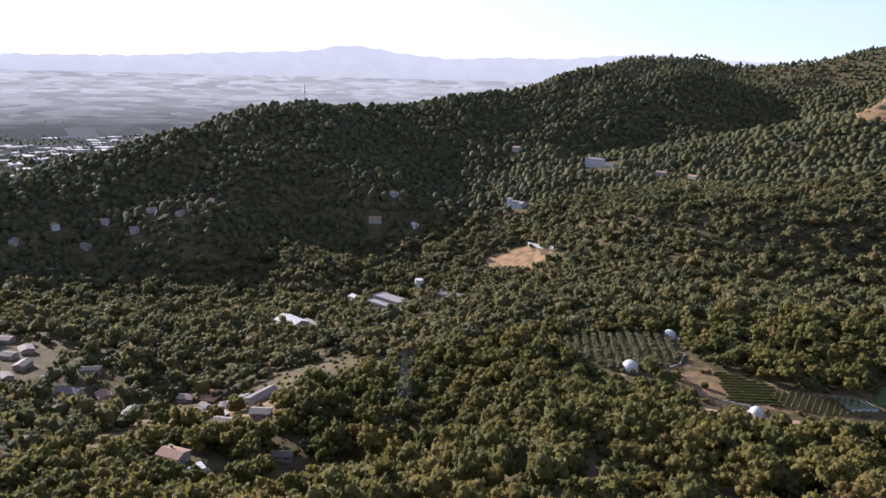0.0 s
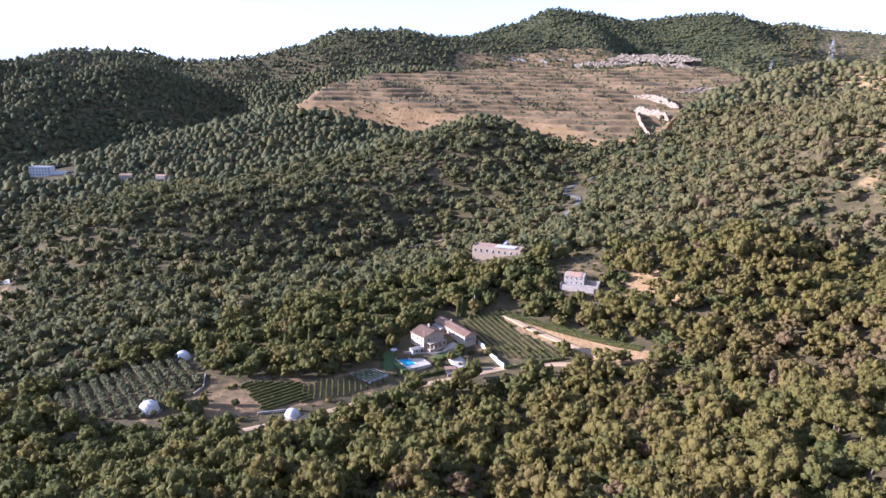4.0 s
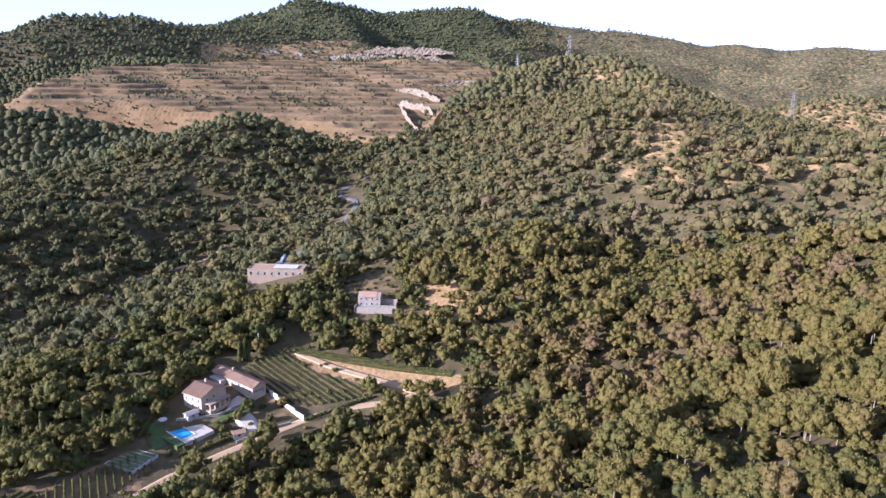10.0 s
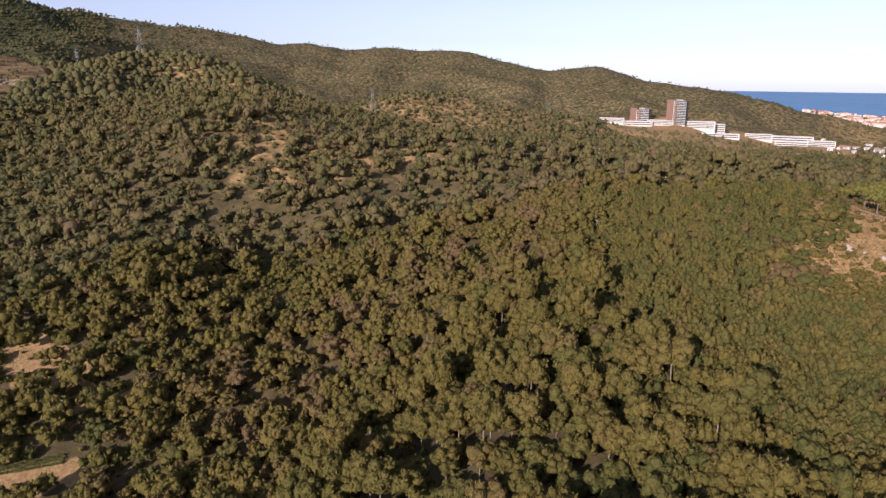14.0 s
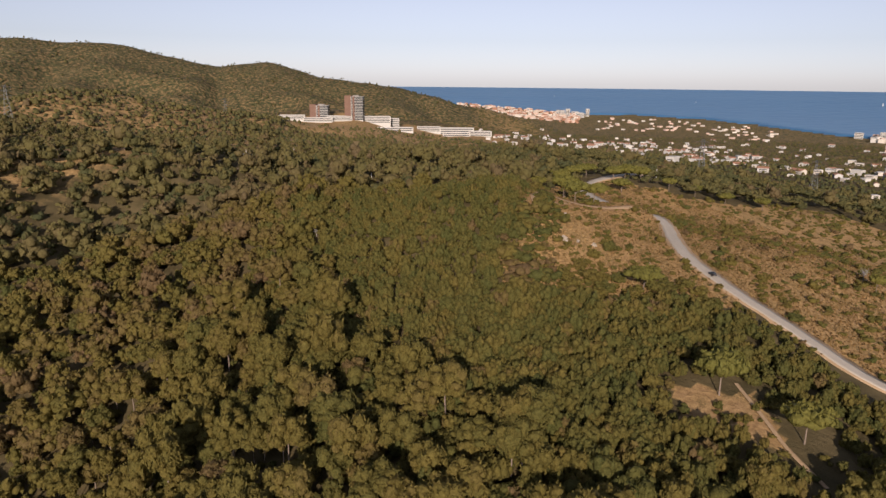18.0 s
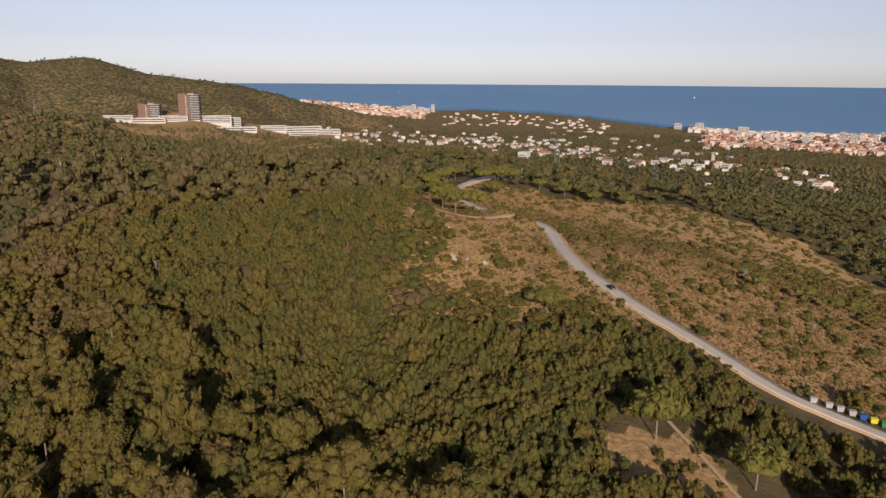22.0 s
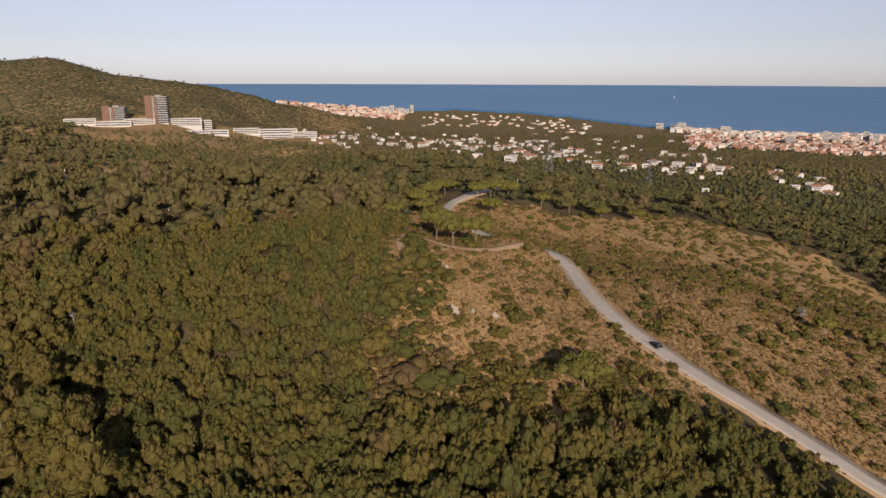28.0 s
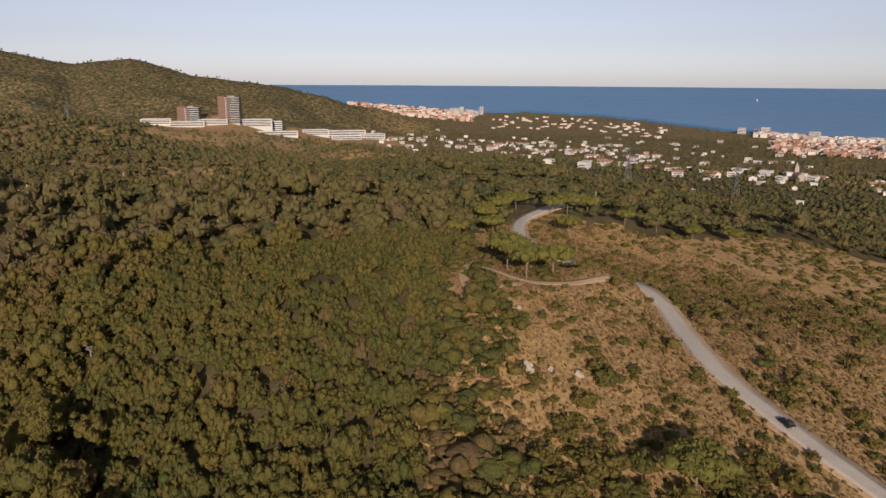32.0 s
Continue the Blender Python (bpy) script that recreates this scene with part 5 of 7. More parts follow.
# ---- hamlet at the foot of the slope ----
GREY_TILE = material("grey_fibre_roof", (0.14, 0.12, 0.1), (0.25, 0.215, 0.18), 3.0, 0.3)
PALE_ROOF = material("pale_sheet_roof", (0.2, 0.165, 0.13), (0.36, 0.3, 0.24), 2.0, 0.3)
HAMLET = [(-229, 361, 16, 7, 3.2, 60, 0), (-210, 356, 10, 7, 3.0, 20, 1), (-194, 327, 11, 7, 3.6, -30, 0), (-165, 345, 9, 6, 3.0, 60, 2), (-127, 284, 17, 7, 3.6, -50, 0), (-155, 316, 6, 4, 2.8, 30, 2),
          (-130, 249, 9, 6, 3.0, 70, 2), (-147, 247, 8, 6, 2.8, 60, 2), (-166, 208, 10, 7, 3.2, 50, 1), (-125, 209, 8, 4, 2.6, 70, 0), (-222, 398, 12, 6, 2.8, 80, 0),
          (-288, 480, 12, 8, 3.2, 70, 2), (-267, 446, 10, 8, 3.4, 20, 2), (-274, 432, 9, 7, 3.2, 60, 0), (-261, 408, 10, 7, 3.0, -20, 2), (-284, 420, 9, 7, 3.2, 45, 0), (-266, 389, 9, 6, 3.0, 30, 2), (-300, 455, 12, 8, 3.0, 15, 1), (-310, 425, 10, 7, 3.0, 65, 2)]
for x, y, d, w, h, yaw, k in HAMLET:
    house("cottage", x, y, w, d, h, 1.1, yaw, ("low cottage with a grey fibre roof", "low cottage with a brown tiled roof", "small white-roofed shed house")[k], (PLASTER, PLASTER, OLD_PLASTER)[k], (GREY_TILE, ROOF_TILE, PALE_ROOF)[k], 2, 1, k == 1)
PERGOLA = material("orange_boards", (0.4, 0.2, 0.11), (0.58, 0.34, 0.2), 2.0, 0.2)
plat = thing("board_roof", -151, 338, at(-151, 338), 55, "open shelter with orange board roofs", "shelter")
for i in range(5):
    part("board", boxes((-6 + i * 3, 0, 2.6, 2.7, 11, 0.2)), PERGOLA, plat)
for sx in (-7, 7):
    for sy in (-5, 5):
        part("post", boxes((sx, sy, -1, 0.2, 0.2, 3.6)), WOOD, plat)


def car(name, x, y, yaw, paint, label, up=0.38):
    """A hatchback with cabin, glass, wheels and lamps, its nose towards +y."""
    e = thing(name, x, y, at(x, y) + up, yaw, label, "car")
    bm = boxes((0, 0, 0.35, 1.76, 4.2, 0.55), bevel=0.12)
    part("body", bm, paint, e)
    bm = bmesh.new()
    lo = [bm.verts.new((sx * 0.8, sy, 0.88)) for sx, sy in ((-1, -1.7), (1, -1.7), (1, 0.95), (-1, 0.95))]
    hi = [bm.verts.new((sx * 0.62, sy, 1.45)) for sx, sy in ((-1, -1.3), (1, -1.3), (1, 0.2), (-1, 0.2))]
    bm.faces.new(lo[::-1])
    bm.faces.new(hi)
    for i in range(4):
        bm.faces.new((lo[i], lo[(i + 1) % 4], hi[(i + 1) % 4], hi[i]))
    part("cabin", bm, GLASS_DARK, e, "dark window glass")
    part("roof", boxes((0, -0.55, 1.44, 1.22, 1.45, 0.06), bevel=0.02), paint, e)
    for sx in (-0.55, 0.55):
        part("headlight", boxes((sx, 2.06, 0.6, 0.4, 0.12, 0.16)), WHITE, e)
        part("tail_light", boxes((sx * 1.15, -2.06, 0.66, 0.3, 0.12, 0.16)), BRICK_RED, e)
    part("number_plate", boxes((0, -2.1, 0.5, 0.5, 0.06, 0.12)), WHITE, e)
    for sx in (-0.8, 0.8):
        for sy in (-1.3, 1.3):
            wheel(e, sx, sy, 0.32, 0.2)
    return e


BLACK_PAINT = material("black_car_paint", (0.012, 0.013, 0.016), (0.02, 0.021, 0.025), 2.0, 0.3, 0.25, 0.0)
car("dark_car", 53.5, -259.5, -140, BLACK_PAINT, "dark hatchback driving on the ridge road", 0.42)
for x, y, yaw, p, l in ((-93, 132, 20, WHITE, "white car on the lane in the wood"), (-159, 197, 70, WHITE, "white car parked in the hamlet"), (-246, 386, 40, BUS_BLUE, "blue car parked in the hamlet"), (-241, 386, 40, BUS_BLUE, "blue car parked in the hamlet")):
    car("parked_car", x, y, yaw, p, l, 0.25)
van = thing("camper_van", -156, 196, at(-156, 196) + 0.2, 20, "white camper van parked in the hamlet", "van")
part("body", boxes((0, 0, 0.4, 2.2, 5.8, 2.3), bevel=0.15), WHITE, van)
part("windscreen", boxes((0, 2.8, 1.5, 1.8, 0.3, 0.7)), GLASS_DARK, van)
for sx in (-1, 1):
    for sy in (-1.8, 1.8):
        wheel(van, sx, sy, 0.36)
junk_rng = random.Random(5)
for i in range(16):
    x, y = -150 + junk_rng.uniform(-16, 16), 290 + junk_rng.uniform(-30, 25)
    house("lean_to", x, y, junk_rng.uniform(2, 4), junk_rng.uniform(3, 6), junk_rng.uniform(1.8, 2.4), 0.3, junk_rng.uniform(0, 180), "small patched lean-to in the hamlet yard", (WOOD, CONCRETE, WHITE)[i % 3], (GREY_TILE, WHITE, CONCRETE)[i % 3], 1, 1, False, category="shed")

SCRAP = [material("scrap_" + n, a, b, 0.8, 0.2, 0.6, 0.2) for n, a, b in (("rust", (0.16, 0.08, 0.045), (0.3, 0.17, 0.1)), ("timber", (0.22, 0.16, 0.1), (0.36, 0.28, 0.19)), ("pale", (0.34, 0.32, 0.29), (0.5, 0.48, 0.44)), ("blue", (0.08, 0.13, 0.22), (0.14, 0.2, 0.3)))]
for i in range(46):
    x, y = -150 + junk_rng.gauss(0, 16), 292 + junk_rng.gauss(0, 17)
    kind = i % 3
    e = thing(("plank_stack", "scrap_crate", "sheet_pile")[kind], x, y, at(x, y) - 0.05, junk_rng.uniform(0, 180), ("stack of weathered planks in the hamlet yard", "battered storage crate in the hamlet yard", "pile of roofing sheets in the hamlet yard")[kind], ("planks", "crate", "sheets")[kind], "clutter of the yard")
    if kind == 1:
        w, d, h = junk_rng.uniform(1.0, 2.6), junk_rng.uniform(1.0, 3.5), junk_rng.uniform(0.7, 1.8)
        part("crate_body", boxes((0, 0, -0.3, w, d, h + 0.3), bevel=0.05), SCRAP[i % 4], e)
        part("lid", boxes((0.05, 0, h, w + 0.12, d + 0.12, 0.08)), SCRAP[(i + 2) % 4], e)
    else:
        for k in range(4):
            part(("plank", "", "sheet")[kind], boxes((junk_rng.uniform(-0.3, 0.3), junk_rng.uniform(-0.5, 0.5), 0.14 * k - (0.3 if k == 0 else 0.0), (0.9, 0, 1.8)[kind], (4.2, 0, 3.0)[kind], 0.12 + (0.3 if k == 0 else 0.0))), SCRAP[(1, 0, (2, 0, 2, 3)[(i // 3) % 4])[kind]], e)

# ---- estates across the valley ----
mill = house("restaurant", -88, 478, 16, 24, 6, 3, 30, "large house with a white pitched roof above the valley", PLASTER, WHITE, 4, 2, False)
part("terrace", boxes((14, -2, -8, 14, 18, 9)), CONCRETE, mill, "stone terrace")
block("flat_house", 14, 552, 34, 14, 5, -60, "low flat-roofed building on a terrace", CONCRETE, 1, 8, CONCRETE, foot=10)
block("lower_house", 0, 535, 30, 9, 4, -58, "low grey building below the terrace", CONCRETE, 1, 7, CONCRETE, foot=10)
house("white_annex", -14, 582, 8, 10, 5, 2, 20, "small white gabled house among trees", WHITE, WHITE, 2, 1, False)
block("roof_house", 66, 522, 26, 10, 4, -40, "grey-roofed building among bright trees", PLASTER, 1, 6, GREY_TILE, foot=8)
tower = thing("water_tower", 50, 575, at(50, 575), 0, "white round water tower on a shaft", "tower")
bm = rod(bmesh.new(), (0, 0, -2), (0, 0, 11), 1.6, 12)
part("shaft", bm, WHITE, tower)
bm = rod(bmesh.new(), (0, 0, 11), (0, 0, 15), 4.2, 16, 4.4)
part("tank", bm, WHITE, tower)
wt2 = house("white_villa", 240, 747, 14, 18, 6, 2, 30, "white villa with a square tower in the wood", WHITE, CONCRETE, 3, 2, False)
part("tower", boxes((-5, 11, -4, 5, 5, 15)), WHITE, wt2, "square white tower")
part("garden_wall", boxes((4, -24, -3, 1, 32, 5)), PLASTER, wt2)
big = block("hill_villa", 413, 847, 26, 14, 11, -55, "large white villa of three storeys on the wooded hill", WHITE, 3, 7)
part("side_wing", boxes((22, 0, -6, 18, 10, 11)), WHITE, big)
part("long_terrace", boxes((48, -6, -8, 40, 5, 11)), CONCRETE, big, "pale retaining terrace")
for x, y, w, d, h, yaw, l, wm, rm in ((349, 985, 14, 12, 6, 30, "pale house on the hill crest", PLASTER, ROOF_TILE), (91, 819, 9, 10, 4, 20, "small white house on the spur", WHITE, ROOF_TILE), (60, 796, 12, 16, 4, 70, "house with a red roof by the bend", PLASTER, ROOF_TILE),
                                      (104, 765, 7, 9, 3, 10, "white hut in the field", WHITE, WHITE), (454, 740, 10, 14, 5, 40, "cream house in the wood", PLASTER, ROOF_TILE), (475, 700, 9, 12, 4, 20, "cream house in the wood", PLASTER, ROOF_TILE)):
    house("estate_house", x, y, w, d, h, 1.6, yaw, l, wm, rm, 2, 1, False)
for k, (x, y) in enumerate([(-345 + 27 * i + 41 * i % 17, 780 + 37 * i % 66) for i in range(8)]):
    house("valley_house", x, y, 8, 10, 4, 1.6, 23 * k, "pale house in the wooded valley", (PLASTER, WHITE)[k % 2], (GREY_TILE, ROOF_TILE)[k % 2], 2, 1, False)
wall_run("white_boundary_wall", [(194, 624), (204, 583)], 4.0, 0.6, WHITE, "white boundary wall beside the ploughed field")

# ---- campus on the plateau ----
CREAM = material("cream_render", (0.48, 0.46, 0.41), (0.62, 0.6, 0.55), 6.0, 0.6)


def office_tower(x, y, w, d, h, storeys, yaw, label):
    e = thing("office_tower", x, y, at(x, y) - 1, yaw, label, "tower block")
    part("core", boxes((-w * 0.32, 0, -8, w * 0.36, d, h + 8 + 2), (0, 0, -8, w * 0.1, d * 1.02, h + 8)), BRICK_RED, e, "blank red brick end")
    part("office_slab", boxes((w * 0.18, 0, -8, w * 0.64, d * 0.92, h + 8)), CREAM, e)
    sh = h / storeys
    for s in range(storeys):
        part("window_band", boxes((w * 0.2, 0, s * sh + sh * 0.2, w * 0.66, d * 0.97, sh * 0.66)), GLASS_DARK, e, "ribbon of blue-grey glazing")
    part("stair_strip", boxes((-w * 0.135, 0, 0, 0.8, d * 1.03, h)), CREAM, e)
    part("plant_room", boxes((w * 0.1, 0, h, w * 0.3, d * 0.5, 3)), CONCRETE, e)


office_tower(1172, -1218, 44, 30, 56, 15, 215, "tall brick office tower with ribbon windows")
office_tower(1236, -1163, 44, 26, 32, 8, 215, "shorter brick and white office tower")
for x, y, w, d, h, s, l in ((1262, -1098, 60, 20, 10, 3, "low white campus block with ribbon windows"), (1218, -1140, 70, 24, 9, 2, "low white campus block with ribbon windows"), (1190, -1185, 60, 26, 10, 3, "long white podium of the campus"), (1148, -1255, 90, 26, 15, 4, "white campus wing with ribbon windows"),
                            (1128, -1310, 30, 24, 22, 5, "dark glazed block on the campus"), (1060, -1240, 84, 20, 9, 2, "low terrace block of the campus"), (1085, -1400, 60, 18, 12, 3, "white school block with ribbon windows"), (1035, -1455, 90, 20, 16, 3, "long white school block with ribbon windows"), (985, -1490, 60, 22, 12, 3, "white school block with ribbon windows"), (1010, -1420, 70, 14, 9, 2, "low white school block with ribbon windows")):
    block("campus_block", x, y, w, d, h, 43, l, CREAM, s, 0, WHITE, band=True, foot=14)

# ---- towns by the sea ----
town_rng = random.Random(11)
FAR_WHITE = material("sun_bleached_render", (0.52, 0.47, 0.4), (0.68, 0.62, 0.53), 9.0, 1.5)
TERRA = material("terracotta_roof", (0.3, 0.15, 0.09), (0.46, 0.26, 0.17), 4.0, 0.6)
PINK = material("pinkish_render", (0.5, 0.36, 0.28), (0.66, 0.5, 0.4), 6.0, 0.6)


def small_house(kind):
    w, d, h = ((11, 14, 6.0), (13, 16, 6.5), (10, 20, 5.0), (16, 12, 8.0))[kind]
    e = thing("town_house", 0, 0, -500, 0, ("white house with a flat roof", "white house with a terracotta roof", "cream house with a terracotta roof", "white flat-roofed block of flats")[kind], "house", "houses of the town")
    wm = (FAR_WHITE, WHITE, FAR_WHITE, CREAM)[kind]
    if kind in (0, 3):
        part("wall", boxes((0, 0, -6, w, d, h + 6)), wm, e)
        part("roof", boxes((0, 0, h, w - 1, d - 1, 0.5)), WHITE, e)
    else:
        part("wall", gable_wall(w, d, h, 2.2, 6.0), wm, e)
        part("roof", gable(w, d, h, 2.2), TERRA, e)
    for z in (1.0, 3.8):
        part("window_strip", boxes((0, 0, z, w + 0.1, d * 0.7, 1.2)), GLASS_DARK, e)
    return e


MASTERS = [small_house(k) for k in range(4)]
# neighbourhoods among the pines: middle, spread and number of houses
for cx, cy, spread, n in ((664, -1800, 70, 14), (741, -2231, 90, 12), (600, -2005, 90, 16), (423, -1572, 80, 16), (303, -1248, 50, 10), (298, -1678, 80, 14), (191, -1186, 40, 9), (153, -1157, 30, 7), (124, -1344, 70, 12), (68, -1290, 40, 7), (8, -1288, 40, 6), (-36, -1117, 45, 9),
                          (-89, -1159, 45, 8), (951, -1588, 70, 8), (837, -1614, 70, 12), (724, -1508, 80, 14), (725, -1640, 70, 12), (392, -1016, 25, 3), (520, -1760, 110, 16), (860, -1900, 120, 16), (440, -2250, 160, 16), (230, -1950, 140, 14)):
    for i in range(n):
        x, y = cx + town_rng.gauss(0, spread * 1.3), cy + town_rng.gauss(0, spread * 1.3)
        if min((math.hypot(x - px, y - py) for px, py in TOWN_PLACES), default=99) < 17:
            continue
        TOWN_PLACES.append((x, y))
        copy_thing(MASTERS[town_rng.choice((0, 0, 1, 1, 2, 3))], pose(x, y, at(x, y), 0, 0, town_rng.uniform(0, 180)) @ Matrix.Scale(town_rng.uniform(0.6, 1.15), 4))
for m in MASTERS:
    for o in (*m.children_recursive, m):
        bpy.data.objects.remove(o)


def crowd(name, n, test, label, seed, mats=(FAR_WHITE, PINK, TERRA, PINK, TERRA), size=(8, 18), tall=(4, 12)):
    """Far houses in one mesh a colour."""
    g = np.random.default_rng(seed)
    for mi, mat in enumerate(mats):
        vs, fs = [], []
        cube = np.array([(x, y, z) for x in (-0.5, 0.5) for y in (-0.5, 0.5) for z in (0, 1)])
        faces = np.array([(0, 1, 3, 2), (4, 6, 7, 5), (0, 4, 5, 1), (2, 3, 7, 6), (1, 5, 7, 3)])
        while len(vs) < n // len(mats):
            x, y = test(g)
            a = g.uniform(0, 3.14)
            sc = cube * (g.uniform(*size), g.uniform(*size), g.uniform(*tall) + 4)
            c, s = math.cos(a), math.sin(a)
            vs.append(np.column_stack([sc[:, 0] * c - sc[:, 1] * s + x, sc[:, 0] * s + sc[:, 1] * c + y, sc[:, 2] + ground_at(x, y) - 4]))
            fs.append(faces + 8 * (len(vs) - 1))
        ob = new(name, mesh_of(name, np.concatenate(vs), np.concatenate(fs), smooth=False))
        ob.data.materials.append(mat)
        tagged(ob, label, "town", kind="stuff")


def ground_at(x, y):
    r = math.hypot(x - EYE[0], y - EYE[1])
    z = at(x, y)
    b = float(shore(np.array([x]), np.array([y]))[0])
    return min(z, float(bowl(np.array(r)))) if b > -80 else z


def polar(g, yaw0, yaw1, back0, back1):
    """A place between two bearings, so far short of the shore."""
    yaw = g.uniform(yaw0, yaw1)
    s, c = math.sin(radians(yaw)), math.cos(radians(yaw))
    r = 4850.0
    dip = np.interp(yaw, SHORE_YAW, SHORE_DIP)
    r = float(np.interp(-dip, (-4.08, -3.1, -2.0, -1.1, -0.42), (2800, 3300, 3900, 4400, 4850)))
    r -= g.uniform(back0, back1)
    return EYE[0] + r * s, EYE[1] + r * c


crowd("coast_town", 1500, lambda g: polar(g, 177, 193, 15, 900), "pinkish and white roofs of the town along the coast", 3)
crowd("seafront_town", 500, lambda g: polar(g, 176, 193, 10, 140), "white apartment blocks along the seafront", 4, (FAR_WHITE, CREAM, PINK), (10, 30), (8, 20))
crowd("north_coast_town", 420, lambda g: polar(g, 144.5, 154.5, 20, 420), "white town strung along the far coast", 5, (FAR_WHITE, PINK, TERRA), (10, 24), (5, 12))
crowd("hill_suburb", 80, lambda g: polar(g, 156, 170, 150, 700), "scattered white houses on the low headland", 6, (FAR_WHITE, PINK), (9, 18), (4, 7))
for yaw, back, w, h, n in ((175.0, 60, 40, 30, 4), (176.6, 40, 42, 42, 10), (179.8, 40, 50, 40, 10), (180.6, 90, 60, 26, 7), (186.5, 300, 26, 50, 14), (187.2, 320, 26, 46, 13), (189.0, 260, 24, 55, 15), (189.6, 300, 24, 50, 14), (184.2, 420, 30, 36, 9),
                           (153.0, 120, 60, 34, 8), (153.6, 150, 30, 52, 14), (154.6, 160, 60, 30, 7), (155.2, 120, 26, 50, 13), (154.2, 80, 50, 26, 6)):
    rr = float(np.interp(-float(np.interp(yaw, SHORE_YAW, SHORE_DIP)), (-4.08, -3.1, -2.0, -1.1, -0.42), (2800, 3300, 3900, 4400, 4850))) - back
    x, y = EYE[0] + rr * math.sin(radians(yaw)), EYE[1] + rr * math.cos(radians(yaw))
    block("apartment_block", x, y, w * 0.75, 18, h * 0.75, 180 - yaw, "tall pale apartment block by the sea", CREAM, n, 0, WHITE, "apartment block", band=True, up=ground_at(x, y) - at(x, y))
church = thing("church", 60, -1262, at(60, -1262), 20, "small church with a pale pointed tower", "church")
part("nave", gable_wall(10, 22, 8, 4), PLASTER, church)
part("roof", gable(10, 22, 8, 4), TERRA, church)
part("tower", boxes((0, -12, -2, 6, 6, 20)), PLASTER, church)
bm = bmesh.new()
bmesh.ops.create_cone(bm, segments=4, radius1=4.2, radius2=0.1, depth=9, cap_ends=True, matrix=Matrix.Translation((0, -12, 22.4)) @ pose(0, 0, 0, 0, 0, 45))
part("spire", bm, PLASTER, church)

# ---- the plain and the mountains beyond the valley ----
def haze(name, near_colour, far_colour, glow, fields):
    """Distance with the haze painted in: a glowing backdrop, its colour paler towards the horizon."""
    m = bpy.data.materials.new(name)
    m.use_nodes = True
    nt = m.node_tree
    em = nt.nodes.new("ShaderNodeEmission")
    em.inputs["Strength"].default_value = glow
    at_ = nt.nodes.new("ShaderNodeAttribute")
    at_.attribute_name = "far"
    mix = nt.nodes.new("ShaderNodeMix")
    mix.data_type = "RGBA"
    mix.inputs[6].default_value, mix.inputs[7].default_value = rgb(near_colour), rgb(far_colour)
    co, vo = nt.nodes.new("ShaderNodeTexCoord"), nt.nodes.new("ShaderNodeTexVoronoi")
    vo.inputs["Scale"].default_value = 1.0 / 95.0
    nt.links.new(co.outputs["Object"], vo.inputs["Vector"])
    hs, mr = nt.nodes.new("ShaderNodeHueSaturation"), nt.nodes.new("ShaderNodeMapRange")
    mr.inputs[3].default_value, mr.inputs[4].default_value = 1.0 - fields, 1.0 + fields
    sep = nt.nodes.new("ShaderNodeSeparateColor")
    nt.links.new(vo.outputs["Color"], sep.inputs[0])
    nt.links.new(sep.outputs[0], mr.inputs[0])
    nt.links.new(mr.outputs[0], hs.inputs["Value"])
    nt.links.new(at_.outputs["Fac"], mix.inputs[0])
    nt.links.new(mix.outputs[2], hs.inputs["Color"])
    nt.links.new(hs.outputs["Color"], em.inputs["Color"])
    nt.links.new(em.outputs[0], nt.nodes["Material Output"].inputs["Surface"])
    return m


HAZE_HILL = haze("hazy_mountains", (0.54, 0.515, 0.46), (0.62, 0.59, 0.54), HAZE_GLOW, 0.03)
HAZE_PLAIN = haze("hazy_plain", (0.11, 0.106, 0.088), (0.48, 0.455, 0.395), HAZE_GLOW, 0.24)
pa, pr = np.meshgrid(np.radians(np.linspace(-40, 50, 90)), np.linspace(1850, 4790, 60))
plx, ply = EYE[0] + pr * np.sin(pa), EYE[1] + pr * np.cos(pa)
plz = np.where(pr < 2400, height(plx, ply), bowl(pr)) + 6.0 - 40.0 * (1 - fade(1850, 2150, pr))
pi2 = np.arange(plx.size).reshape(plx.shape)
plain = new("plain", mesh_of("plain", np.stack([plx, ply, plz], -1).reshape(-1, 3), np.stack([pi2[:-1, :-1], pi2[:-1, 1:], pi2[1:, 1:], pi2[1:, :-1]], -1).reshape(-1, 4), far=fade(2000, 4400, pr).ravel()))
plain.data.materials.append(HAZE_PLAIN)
tagged(plain, "hazy plain of fields beyond the hills", "plain", kind="structure")
MOUNTAIN_YAW = (-30.0, -12.6, -5.6, 0.3, 6.6, 9.3, 11.1, 14.2, 18.3, 22.0, 27.4, 32.7, 35.7, 41.9, 60.0)
MOUNTAIN_UP = (0.6, 0.67, 0.85, 1.25, 1.55, 2.06, 2.03, 1.56, 1.23, 1.45, 1.45, 1.9, 1.87, 1.5, 1.0)
my = np.linspace(-30, 60, 260)
up = np.interp(my, MOUNTAIN_YAW, MOUNTAIN_UP) + 0.05 * np.sin(my * 3.1) + 0.03 * np.sin(my * 7.7)
rows = []
for k in (0.0, 1.0):
    elev = -1.2 + (up + 1.2) * k
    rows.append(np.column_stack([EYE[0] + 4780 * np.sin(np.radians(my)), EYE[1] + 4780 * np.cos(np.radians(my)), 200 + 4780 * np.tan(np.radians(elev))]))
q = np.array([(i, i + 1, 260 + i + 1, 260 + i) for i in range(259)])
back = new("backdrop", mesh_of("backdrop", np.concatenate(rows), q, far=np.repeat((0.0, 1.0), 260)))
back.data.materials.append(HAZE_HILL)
tagged(back, "pale hazy mountains beyond the plain", "mountains", kind="structure")


